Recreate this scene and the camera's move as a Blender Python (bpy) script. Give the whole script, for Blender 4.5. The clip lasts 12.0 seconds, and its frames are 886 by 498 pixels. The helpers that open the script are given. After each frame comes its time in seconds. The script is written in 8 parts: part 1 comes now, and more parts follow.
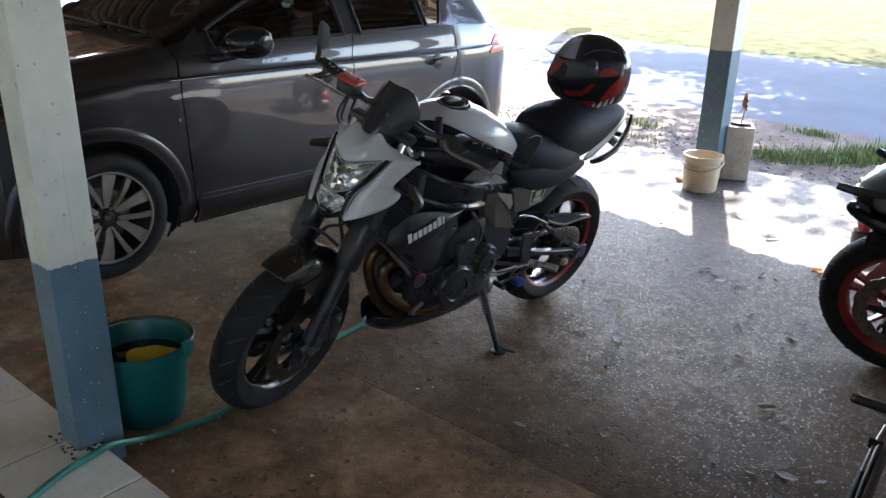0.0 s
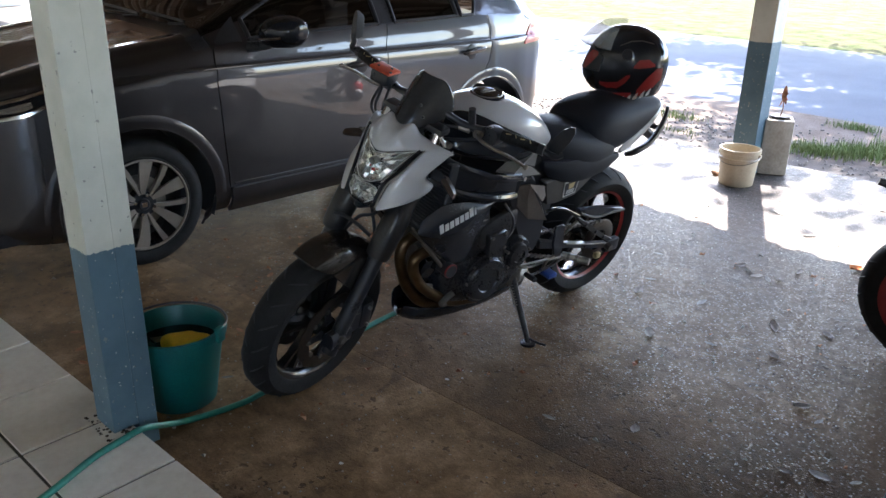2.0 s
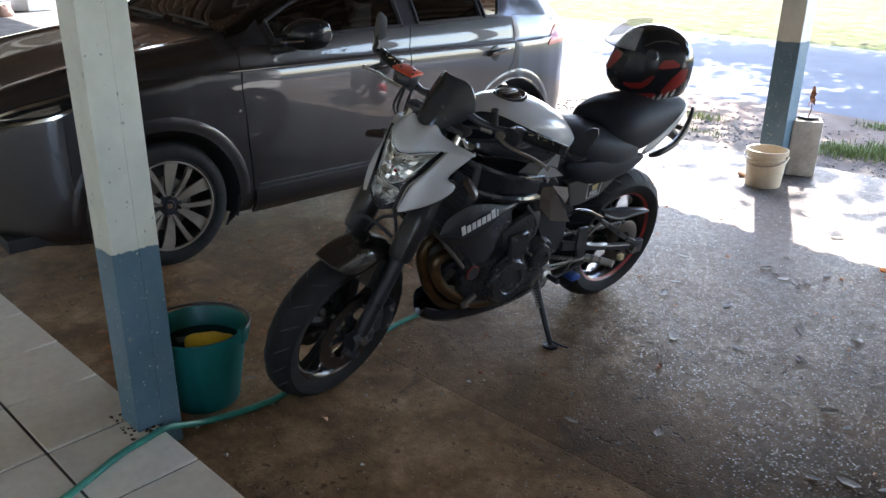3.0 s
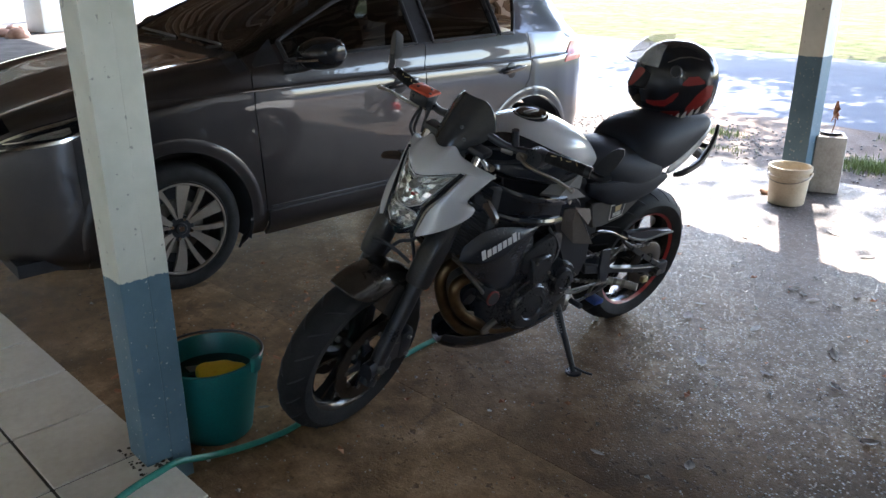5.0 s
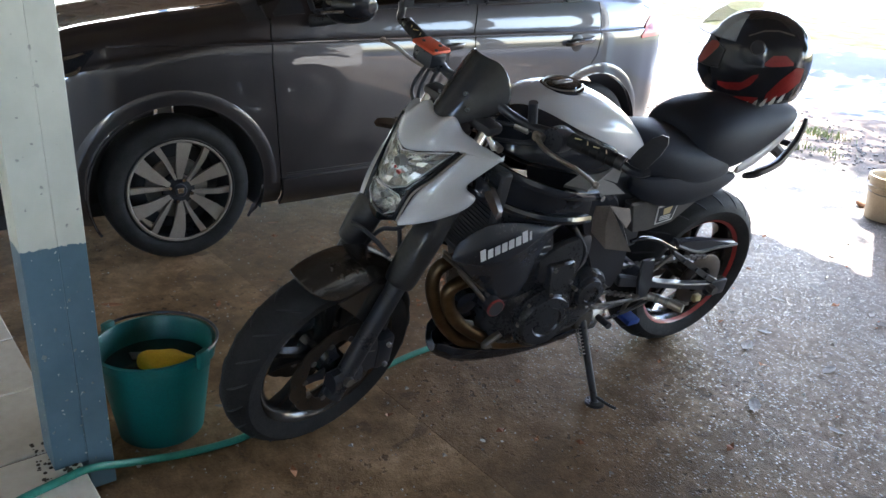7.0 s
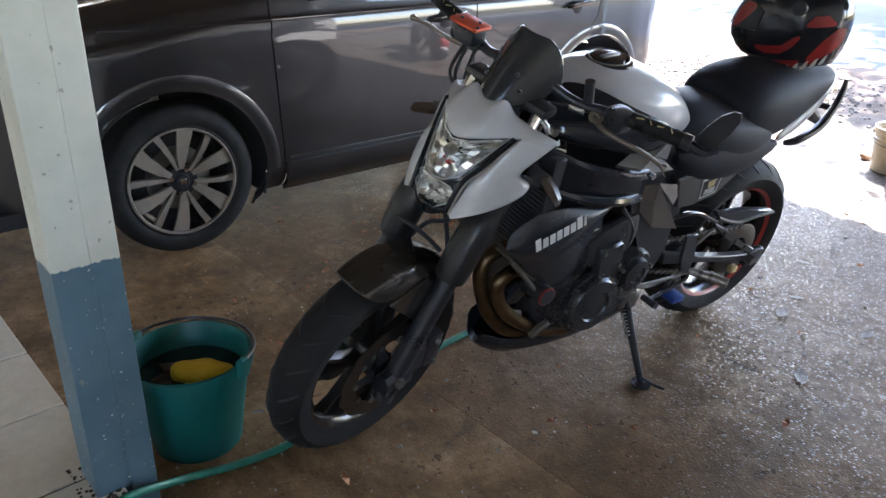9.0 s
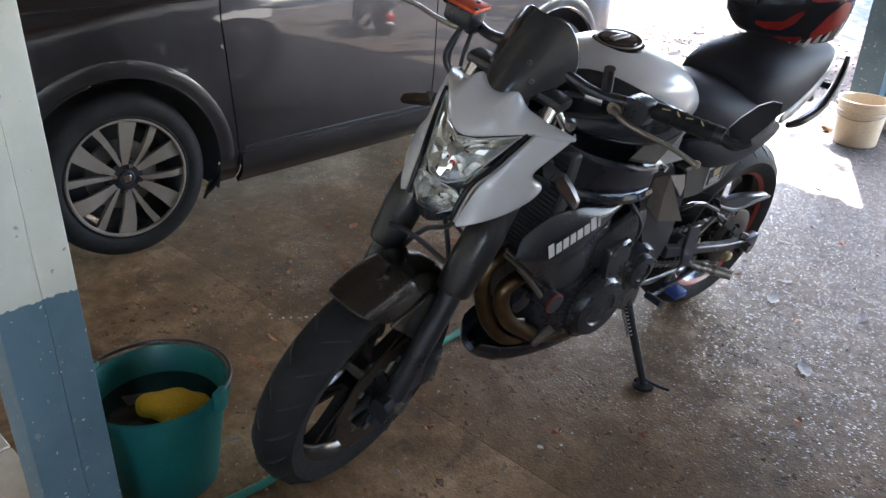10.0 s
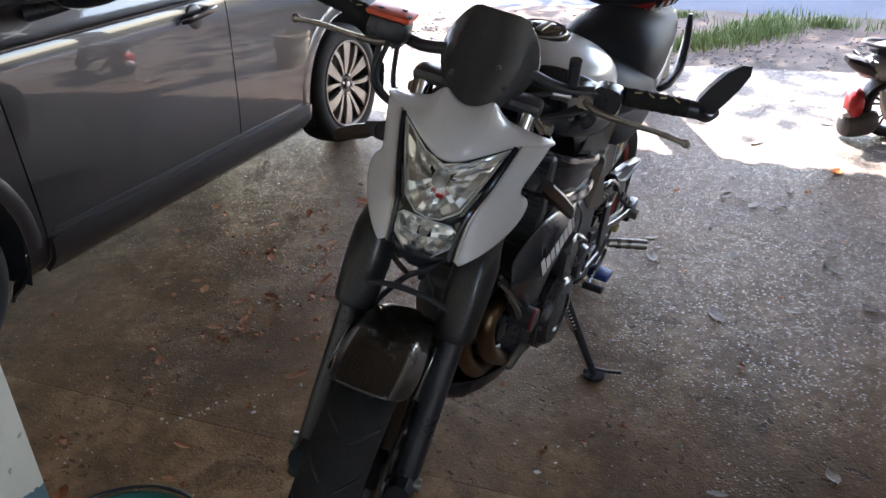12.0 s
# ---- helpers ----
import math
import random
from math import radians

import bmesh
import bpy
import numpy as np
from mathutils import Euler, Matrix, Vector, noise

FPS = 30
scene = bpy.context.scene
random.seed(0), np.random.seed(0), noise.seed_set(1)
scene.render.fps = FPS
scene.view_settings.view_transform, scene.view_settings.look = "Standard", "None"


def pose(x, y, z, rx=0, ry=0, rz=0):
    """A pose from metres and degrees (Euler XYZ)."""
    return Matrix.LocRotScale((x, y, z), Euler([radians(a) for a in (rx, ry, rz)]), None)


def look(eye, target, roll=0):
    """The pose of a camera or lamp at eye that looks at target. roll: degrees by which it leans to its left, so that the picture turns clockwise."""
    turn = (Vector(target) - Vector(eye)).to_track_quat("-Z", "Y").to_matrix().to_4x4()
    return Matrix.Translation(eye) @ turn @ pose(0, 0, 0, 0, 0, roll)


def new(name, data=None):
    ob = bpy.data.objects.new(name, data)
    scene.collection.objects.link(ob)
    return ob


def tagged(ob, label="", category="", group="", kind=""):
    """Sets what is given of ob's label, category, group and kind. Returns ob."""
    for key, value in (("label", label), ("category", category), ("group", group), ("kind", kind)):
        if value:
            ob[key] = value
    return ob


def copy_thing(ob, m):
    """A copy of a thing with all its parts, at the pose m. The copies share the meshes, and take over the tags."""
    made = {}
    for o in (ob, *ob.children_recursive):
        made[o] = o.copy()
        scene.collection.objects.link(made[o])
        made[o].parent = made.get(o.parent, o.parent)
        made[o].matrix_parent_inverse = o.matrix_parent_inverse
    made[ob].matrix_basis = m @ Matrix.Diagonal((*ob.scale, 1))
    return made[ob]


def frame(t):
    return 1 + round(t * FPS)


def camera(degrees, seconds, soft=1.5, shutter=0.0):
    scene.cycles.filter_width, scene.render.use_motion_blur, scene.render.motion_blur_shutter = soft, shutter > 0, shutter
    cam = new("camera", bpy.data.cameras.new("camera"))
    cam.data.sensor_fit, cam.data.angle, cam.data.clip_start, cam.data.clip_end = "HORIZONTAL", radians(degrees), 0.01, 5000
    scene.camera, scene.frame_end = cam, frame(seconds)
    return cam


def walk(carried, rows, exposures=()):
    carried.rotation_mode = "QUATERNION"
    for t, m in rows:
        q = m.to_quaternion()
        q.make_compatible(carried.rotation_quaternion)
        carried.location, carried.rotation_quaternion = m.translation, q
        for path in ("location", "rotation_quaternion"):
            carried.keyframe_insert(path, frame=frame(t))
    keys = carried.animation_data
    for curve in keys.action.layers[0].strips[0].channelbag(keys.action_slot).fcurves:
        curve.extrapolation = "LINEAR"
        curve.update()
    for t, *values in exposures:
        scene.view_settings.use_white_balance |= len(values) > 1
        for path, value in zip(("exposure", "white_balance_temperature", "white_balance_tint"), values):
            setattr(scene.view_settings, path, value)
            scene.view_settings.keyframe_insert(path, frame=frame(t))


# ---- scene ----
cam = camera(58.6, 12.0)
PATH = [
    (0, (0.342, 0.134, 1.532), (-0.933, 1.433, 0.836), 1.3),
    (0.5, (0.337, 0.134, 1.529), (-0.941, 1.425, 0.825), 1.9),
    (1, (0.337, 0.129, 1.530), (-0.946, 1.406, 0.810), 2.1),
    (1.5, (0.345, 0.135, 1.529), (-0.965, 1.386, 0.808), 1.4),
    (2, (0.338, 0.135, 1.531), (-0.984, 1.374, 0.812), 1.3),
    (2.5, (0.340, 0.138, 1.529), (-1.014, 1.343, 0.812), 1.2),
    (4.5, (0.302, 0.175, 1.527), (-1.070, 1.364, 0.816), 0.1),
    (5, (0.251, 0.192, 1.521), (-1.143, 1.373, 0.842), 0.1),
    (5.5, (0.110, 0.212, 1.495), (-1.266, 1.409, 0.809), 0.7),
    (6, (-0.004, 0.294, 1.458), (-1.373, 1.501, 0.771), 1.8),
    (6.5, (0.021, 0.501, 1.432), (-1.425, 1.606, 0.734), 2.2),
    (7, (0.033, 0.673, 1.398), (-1.461, 1.688, 0.666), 3.1),
    (7.5, (0.019, 0.701, 1.392), (-1.508, 1.647, 0.634), 2.1),
    (9.5, (-0.322, 0.558, 1.423), (-1.672, 1.680, 0.577), 1.2),
    (10, (-0.468, 0.600, 1.405), (-1.762, 1.764, 0.527), 1.5),
    (10.5, (-0.623, 0.670, 1.401), (-1.901, 1.820, 0.481), 1.4),
    (11, (-0.830, 0.633, 1.388), (-1.977, 1.894, 0.443), 0.6),
    (11.5, (-0.998, 0.559, 1.380), (-1.964, 1.999, 0.488), -2.4),
    (12, (-0.993, 0.486, 1.383), (-1.798, 2.027, 0.503), -3.2),
]
EXPOSURES = [(0.0, 3.85, 6450, 16), (2.5, 3.98, 6450, 16), (5.0, 3.9, 6450, 15), (6.5, 4.15, 6450, 15), (7.5, 4.45, 6450, 15), (9.5, 4.4, 6550, 18), (10.0, 4.55, 6600, 18), (10.5, 5.1, 6750, 19), (11.0, 5.05, 6750, 19), (11.4, 4.6, 6800, 19), (12.0, 4.15, 6800, 20)]
walk(cam, [(t, look(eye, target, roll)) for t, eye, target, roll in PATH], EXPOSURES)

# ---- light ----
SUN_EL, SUN_AZ = radians(53), radians(-28.5)
sun_dir = Vector((math.sin(SUN_AZ) * math.cos(SUN_EL), math.cos(SUN_AZ) * math.cos(SUN_EL), math.sin(SUN_EL)))
world = bpy.data.worlds.new("sky")
scene.world = world
world.use_nodes = True
wt = world.node_tree
sky = wt.nodes.new("ShaderNodeTexSky")
sky.sky_type, sky.sun_disc, sky.sun_elevation, sky.sun_rotation = "NISHITA", False, SUN_EL, SUN_AZ
wt.links.new(sky.outputs[0], wt.nodes["Background"].inputs[0])
wt.nodes["Background"].inputs[1].default_value = 0.13
sun = new("sun", bpy.data.lights.new("sun", "SUN"))
sun.data.energy, sun.data.angle, sun.data.color = 2.6, radians(0.55), (1.0, 0.975, 0.94)
sun.matrix_world = look(sun_dir * 30, (0, 0, 0))


# ---- materials ----
def ramp(nt, fac, stops):
    n = nt.nodes.new("ShaderNodeValToRGB")
    while len(n.color_ramp.elements) < len(stops):
        n.color_ramp.elements.new(0.5)
    for e, (p, c) in zip(n.color_ramp.elements, stops):
        e.position, e.color = p, (*c, 1) if len(c) == 3 else c
    nt.links.new(fac, n.inputs[0])
    return n.outputs[0]


def grey(v):
    return (v, v, v)


def noise_tex(nt, vec, scale, detail=5, rough=0.6, dist=0.0):
    n = nt.nodes.new("ShaderNodeTexNoise")
    n.inputs["Scale"].default_value, n.inputs["Detail"].default_value = scale, detail
    n.inputs["Roughness"].default_value, n.inputs["Distortion"].default_value = rough, dist
    nt.links.new(vec, n.inputs["Vector"])
    return n.outputs[0]


def mixc(nt, fac, a, b, mode="MIX"):
    n = nt.nodes.new("ShaderNodeMix")
    n.data_type, n.blend_type = "RGBA", mode
    for v, i in ((fac, 0), (a, 6), (b, 7)):
        if isinstance(v, (int, float)):
            n.inputs[i].default_value = v
        elif isinstance(v, tuple):
            n.inputs[i].default_value = (*v, 1)
        else:
            nt.links.new(v, n.inputs[i])
    return n.outputs[2]


def math_node(nt, op, a, b=0.0, c=0.0):
    n = nt.nodes.new("ShaderNodeMath")
    n.operation = op
    for i, v in enumerate((a, b, c)):
        if isinstance(v, (int, float)):
            n.inputs[i].default_value = v
        else:
            nt.links.new(v, n.inputs[i])
    return n.outputs[0]


def base_mat(name, world_coords=False):
    m = bpy.data.materials.new(name)
    m.use_nodes = True
    nt = m.node_tree
    if world_coords:
        vec = nt.nodes.new("ShaderNodeNewGeometry").outputs["Position"]
    else:
        vec = nt.nodes.new("ShaderNodeTexCoord").outputs["Object"]
    return m, nt, nt.nodes["Principled BSDF"], vec


def bump(nt, bsdf, height, strength, dist=0.01):
    b = nt.nodes.new("ShaderNodeBump")
    b.inputs["Strength"].default_value, b.inputs["Distance"].default_value = strength, dist
    nt.links.new(height, b.inputs["Height"])
    nt.links.new(b.outputs[0], bsdf.inputs["Normal"])


def surf(name, c1, c2, scale=8.0, rough=0.5, rough2=None, metal=0.0, fine=120.0, bump_s=0.1, coat=0.0, spec=0.5, vary=0.0, grain=0.16):
    """Two-scale surface: cloudy colour between c1 and c2, fine grain in the relief and the gloss."""
    m, nt, p, vec = base_mat(name)
    big, small = noise_tex(nt, vec, scale), noise_tex(nt, vec, fine, 3)
    col = ramp(nt, big, [(0.32, c1), (0.68, c2)])
    col = mixc(nt, grain, col, ramp(nt, small, [(0.3, grey(0.0)), (0.7, grey(1.0))]), "SOFT_LIGHT")
    if vary:
        info = nt.nodes.new("ShaderNodeObjectInfo").outputs["Random"]
        col = mixc(nt, vary, col, ramp(nt, info, [(0, grey(0.25)), (1, grey(0.85))]), "OVERLAY")
    nt.links.new(col, p.inputs["Base Color"])
    r2 = rough2 if rough2 is not None else min(1, rough + 0.15)
    mixed = math_node(nt, "ADD", math_node(nt, "MULTIPLY", big, 0.6), math_node(nt, "MULTIPLY", small, 0.4))
    nt.links.new(ramp(nt, mixed, [(0.35, grey(rough)), (0.65, grey(r2))]), p.inputs["Roughness"])
    p.inputs["Metallic"].default_value = metal
    p.inputs["Coat Weight"].default_value = coat
    p.inputs["Coat Roughness"].default_value = 0.06
    p.inputs["Specular IOR Level"].default_value = spec
    if bump_s:
        bump(nt, p, small, bump_s, 0.003)
    return m


def glass(name, tint=(1, 1, 1), rough=0.0):
    m, nt, p, vec = base_mat(name)
    p.inputs["Base Color"].default_value = (*tint, 1)
    p.inputs["Transmission Weight"].default_value = 1.0
    p.inputs["Roughness"].default_value = rough
    p.inputs["IOR"].default_value = 1.45
    return m


def thin_glass(name, tint, gloss=0.04, ior=1.52):
    """A sheet of glass: see-through and tinted, with a mirror-like skin."""
    m, nt, p, vec = base_mat(name)
    out = nt.nodes["Material Output"]
    t = nt.nodes.new("ShaderNodeBsdfTransparent")
    t.inputs[0].default_value = (*tint, 1)
    g = nt.nodes.new("ShaderNodeBsdfGlossy")
    g.inputs["Roughness"].default_value = gloss
    f = nt.nodes.new("ShaderNodeFresnel")
    f.inputs[0].default_value = ior
    mx = nt.nodes.new("ShaderNodeMixShader")
    nt.links.new(f.outputs[0], mx.inputs[0])
    nt.links.new(t.outputs[0], mx.inputs[1])
    nt.links.new(g.outputs[0], mx.inputs[2])
    nt.links.new(mx.outputs[0], out.inputs[0])
    return m


def concrete_mat(name, least, most):
    """Trodden earth over smooth concrete where bare is 0; washed-out coarse aggregate where it is 1."""
    m, nt, p, vec = base_mat(name, True)
    big = noise_tex(nt, vec, 0.9, 6, 0.62, 0.5)
    mid = noise_tex(nt, vec, 4.2, 8, 0.68, 0.3)
    small = noise_tex(nt, vec, 22, 6, 0.7)
    fine = noise_tex(nt, vec, 95, 4, 0.7)
    vor = nt.nodes.new("ShaderNodeTexVoronoi")
    vor.inputs["Scale"].default_value = 88
    nt.links.new(vec, vor.inputs["Vector"])
    sep = nt.nodes.new("ShaderNodeSeparateXYZ")
    nt.links.new(vec, sep.inputs[0])
    line = math_node(nt, "ADD", math_node(nt, "ADD", math_node(nt, "MULTIPLY", sep.outputs[0], 0.083), -0.28), math_node(nt, "MULTIPLY", sep.outputs[1], 0.69))
    line = math_node(nt, "ADD", line, math_node(nt, "MULTIPLY", math_node(nt, "SUBTRACT", mid, 0.5), 1.7))
    line = math_node(nt, "ADD", line, math_node(nt, "MULTIPLY", math_node(nt, "SUBTRACT", big, 0.5), 1.9))
    bare = ramp(nt, math_node(nt, "MULTIPLY", line, 0.36), [(0.30, grey(least)), (0.6, grey(least + (most - least) * 0.36)), (1.05, grey(most))])
    pale = ramp(nt, small, [(0.25, (0.030, 0.023, 0.017)), (0.5, (0.066, 0.053, 0.042)), (0.75, (0.15, 0.128, 0.106))])
    near_core = ramp(nt, vor.outputs["Distance"], [(0.24, grey(1.0)), (0.40, grey(0.0))])
    stones = math_node(nt, "MULTIPLY", near_core, ramp(nt, vor.outputs["Color"], [(0.50, grey(0.0)), (0.60, grey(1.0))]))
    pale = mixc(nt, 0.45, pale, ramp(nt, vor.outputs["Color"], [(0.15, grey(0.25)), (0.85, grey(0.72))]), "OVERLAY")
    earth = ramp(nt, mid, [(0.22, (0.085, 0.048, 0.023)), (0.42, (0.185, 0.112, 0.056)), (0.56, (0.29, 0.18, 0.096)), (0.74, (0.5, 0.335, 0.2))])
    earth = mixc(nt, 0.5, earth, ramp(nt, small, [(0.3, grey(0.26)), (0.7, grey(0.70))]), "OVERLAY")
    earth = mixc(nt, 0.4, earth, ramp(nt, fine, [(0.3, grey(0.25)), (0.7, grey(0.72))]), "OVERLAY")
    if least > 0:  # the coarse slab holds darker, damper soil
        earth = mixc(nt, 1.0, earth, (0.80, 0.77, 0.74), "MULTIPLY")
    col = mixc(nt, bare, earth, pale)
    shown = ramp(nt, bare, [(0.10, grey(0.0)), (0.34, grey(1.0))])
    laid = math_node(nt, "MULTIPLY", stones, shown)
    col = mixc(nt, math_node(nt, "MULTIPLY", laid, 0.6), col, (0.34, 0.31, 0.28))
    dry = 1.0
    if least > 0:  # the inner corner's shade painted into the colour, mixed with damp blotches
        damp_shade = math_node(nt, "SUBTRACT", math_node(nt, "MULTIPLY", sep.outputs[0], 0.45), math_node(nt, "MULTIPLY", sep.outputs[1], 0.55))
        damp_shade = math_node(nt, "ADD", damp_shade, math_node(nt, "ADD", math_node(nt, "MULTIPLY", mid, 0.8), math_node(nt, "MULTIPLY", big, 1.0)))
        damp_shade = ramp(nt, math_node(nt, "ADD", damp_shade, 0.9), [(0.05, grey(0)), (0.62, grey(1))])
        # gloss is taken down along with the painted shade
        dry = math_node(nt, "SUBTRACT", 1.0, math_node(nt, "MULTIPLY", damp_shade, 0.75))
        col = mixc(nt, damp_shade, col, mixc(nt, 1.0, col, (0.33, 0.28, 0.23), "MULTIPLY"))
    # damp and oil blotches, pits, and pale grit
    dark = ramp(nt, noise_tex(nt, vec, 1.7, 7, 0.66, 0.6), [(0.53, grey(0)), (0.68, grey(1))])
    col = mixc(nt, math_node(nt, "MULTIPLY", dark, 0.62), col, (0.06, 0.041, 0.027))
    spill = ramp(nt, noise_tex(nt, vec, 6.5, 5, 0.6, 0.8), [(0.60, grey(0)), (0.65, grey(1))])
    col = mixc(nt, math_node(nt, "MULTIPLY", spill, 0.5), col, (0.06, 0.042, 0.03))
    pits = ramp(nt, noise_tex(nt, vec, 34, 3, 0.5), [(0.61, grey(0)), (0.65, grey(1))])
    patch = ramp(nt, noise_tex(nt, vec, 3.1, 4, 0.6), [(0.46, grey(0)), (0.58, grey(1))])
    pitted = math_node(nt, "MULTIPLY", pits, patch)
    col = mixc(nt, math_node(nt, "MULTIPLY", pitted, 0.7), col, (0.035, 0.025, 0.018))
    grit = ramp(nt, noise_tex(nt, vec, 58, 2, 0.4), [(0.70, grey(0)), (0.73, grey(1))])
    col = mixc(nt, math_node(nt, "MULTIPLY", grit, 0.7), col, (0.40, 0.36, 0.32))
    nt.links.new(col, p.inputs["Base Color"])
    soft = math_node(nt, "ADD", math_node(nt, "MULTIPLY", mid, 0.5), math_node(nt, "MULTIPLY", fine, 0.5))
    rough_bare = ramp(nt, math_node(nt, "ADD", stones, math_node(nt, "MULTIPLY", fine, 0.3)), [(0.1, grey(0.66)), (0.8, grey(0.2))])
    rough_earth = ramp(nt, soft, [(0.36, grey(0.6)), (0.62, grey(0.9))])
    nt.links.new(mixc(nt, shown, rough_earth, rough_bare), p.inputs["Roughness"])
    nt.links.new(math_node(nt, "MULTIPLY", dry, math_node(nt, "ADD", math_node(nt, "MULTIPLY", bare, 0.16), math_node(nt, "ADD", math_node(nt, "MULTIPLY", laid, 0.4), 0.10))), p.inputs["Specular IOR Level"])
    h = math_node(nt, "ADD", math_node(nt, "MULTIPLY", fine, 0.9), math_node(nt, "MULTIPLY", pitted, -0.8))
    h = math_node(nt, "ADD", h, math_node(nt, "MULTIPLY", small, math_node(nt, "ADD", math_node(nt, "MULTIPLY", bare, 0.15), 0.3)))
    h = math_node(nt, "ADD", h, math_node(nt, "MULTIPLY", laid, 0.9))
    bump(nt, p, h, 0.55, 0.007)
    return m


def ground_mat():
    m, nt, p, vec = base_mat("verge_ground", True)
    sep = nt.nodes.new("ShaderNodeSeparateXYZ")
    nt.links.new(vec, sep.inputs[0])
    big, mid, fine = noise_tex(nt, vec, 0.35, 6, 0.65), noise_tex(nt, vec, 2.6, 6, 0.7), noise_tex(nt, vec, 45, 4, 0.7)
    grass = ramp(nt, fine, [(0.3, (0.010, 0.024, 0.003)), (0.55, (0.022, 0.042, 0.006)), (0.8, (0.036, 0.054, 0.011))])
    straw = ramp(nt, fine, [(0.3, (0.070, 0.060, 0.030)), (0.8, (0.13, 0.11, 0.065))])
    earth = ramp(nt, mid, [(0.3, (0.15, 0.095, 0.06)), (0.7, (0.27, 0.185, 0.125))])
    gravel = ramp(nt, mid, [(0.3, (0.065, 0.058, 0.05)), (0.7, (0.15, 0.138, 0.122))])
    green = mixc(nt, ramp(nt, mid, [(0.36, grey(0.1)), (0.62, grey(0.85))]), grass, straw)
    green = mixc(nt, ramp(nt, big, [(0.54, grey(0)), (0.66, grey(0.8))]), green, mixc(nt, 1.0, earth, (0.6, 0.6, 0.6), "MULTIPLY"))
    # near the slab broken stone, then a soil strip along the road, then grass beyond
    d = math_node(nt, "ADD", sep.outputs[1], math_node(nt, "MULTIPLY", math_node(nt, "SUBTRACT", mid, 0.5), 1.7))
    near = mixc(nt, ramp(nt, math_node(nt, "MULTIPLY", d, 0.1), [(0.6, grey(0)), (0.7, grey(1))]), gravel, mixc(nt, 0.6, earth, gravel))
    col = mixc(nt, ramp(nt, math_node(nt, "MULTIPLY", d, 0.05), [(0.5, grey(0)), (0.56, grey(1))]), near, green)
    nt.links.new(col, p.inputs["Base Color"])
    p.inputs["Roughness"].default_value = 0.95
    p.inputs["Specular IOR Level"].default_value = 0.05
    bump(nt, p, math_node(nt, "ADD", mid, math_node(nt, "MULTIPLY", fine, 0.5)), 0.6, 0.03)
    return m


def column_mat(level):
    m, nt, p, vec = base_mat("column_paint", True)
    sep = nt.nodes.new("ShaderNodeSeparateXYZ")
    nt.links.new(vec, sep.inputs[0])
    mid, fine, pits = noise_tex(nt, vec, 9, 6, 0.6), noise_tex(nt, vec, 90, 4, 0.6), noise_tex(nt, vec, 46, 2, 0.4)
    edge = math_node(nt, "ADD", sep.outputs[2], math_node(nt, "MULTIPLY", math_node(nt, "SUBTRACT", fine, 0.5), 0.02))
    edge = math_node(nt, "ADD", edge, math_node(nt, "MULTIPLY", math_node(nt, "SUBTRACT", mid, 0.5), 0.02))
    up = ramp(nt, math_node(nt, "ADD", math_node(nt, "MULTIPLY", math_node(nt, "SUBTRACT", edge, level), 20.0), 0.5), [(0.485, grey(0)), (0.515, grey(1))])
    white = ramp(nt, mid, [(0.3, (0.60, 0.62, 0.55)), (0.7, (0.72, 0.73, 0.66))])
    blue = ramp(nt, mid, [(0.3, (0.085, 0.16, 0.215)), (0.7, (0.125, 0.21, 0.27))])
    col = mixc(nt, up, blue, white)
    chip = ramp(nt, pits, [(0.70, grey(0)), (0.725, grey(1))])
    col = mixc(nt, math_node(nt, "MULTIPLY", chip, 0.7), col, (0.28, 0.29, 0.27))
    flecks = ramp(nt, noise_tex(nt, vec, 70, 2, 0.4), [(0.72, grey(0)), (0.74, grey(1))])
    col = mixc(nt, math_node(nt, "MULTIPLY", flecks, math_node(nt, "SUBTRACT", 1.0, up)), col, (0.6, 0.62, 0.6))
    nt.links.new(col, p.inputs["Base Color"])
    p.inputs["Roughness"].default_value = 0.5
    bump(nt, p, math_node(nt, "ADD", math_node(nt, "MULTIPLY", chip, -0.6), math_node(nt, "MULTIPLY", mid, 0.4)), 0.5, 0.006)
    return m


def tyre_mat():
    m, nt, p, vec = base_mat("tyre_rubber")
    mid, fine = noise_tex(nt, vec, 14, 5), noise_tex(nt, vec, 160, 3)
    nt.links.new(ramp(nt, mid, [(0.3, (0.011, 0.012, 0.013)), (0.75, (0.024, 0.024, 0.026))]), p.inputs["Base Color"])
    nt.links.new(ramp(nt, fine, [(0.3, grey(0.6)), (0.7, grey(0.85))]), p.inputs["Roughness"])
    p.inputs["Specular IOR Level"].default_value = 0.22
    bump(nt, p, fine, 0.15, 0.002)
    return m


def car_paint():
    m, nt, p, vec = base_mat("metallic_grey_paint")
    fl, dust = noise_tex(nt, vec, 900, 2), noise_tex(nt, vec, 3.5, 6, 0.65)
    flake = ramp(nt, fl, [(0.3, (0.029, 0.0275, 0.032)), (0.7, (0.056, 0.053, 0.060))])
    nt.links.new(mixc(nt, ramp(nt, dust, [(0.4, grey(0.0)), (0.75, grey(0.12))]), flake, (0.15, 0.135, 0.125)), p.inputs["Base Color"])
    p.inputs["Metallic"].default_value = 0.75
    nt.links.new(ramp(nt, dust, [(0.35, grey(0.34)), (0.7, grey(0.46))]), p.inputs["Roughness"])
    p.inputs["Coat Weight"].default_value = 1.0
    p.inputs["Coat IOR"].default_value = 1.6
    nt.links.new(ramp(nt, dust, [(0.35, grey(0.008)), (0.7, grey(0.035))]), p.inputs["Coat Roughness"])
    return m


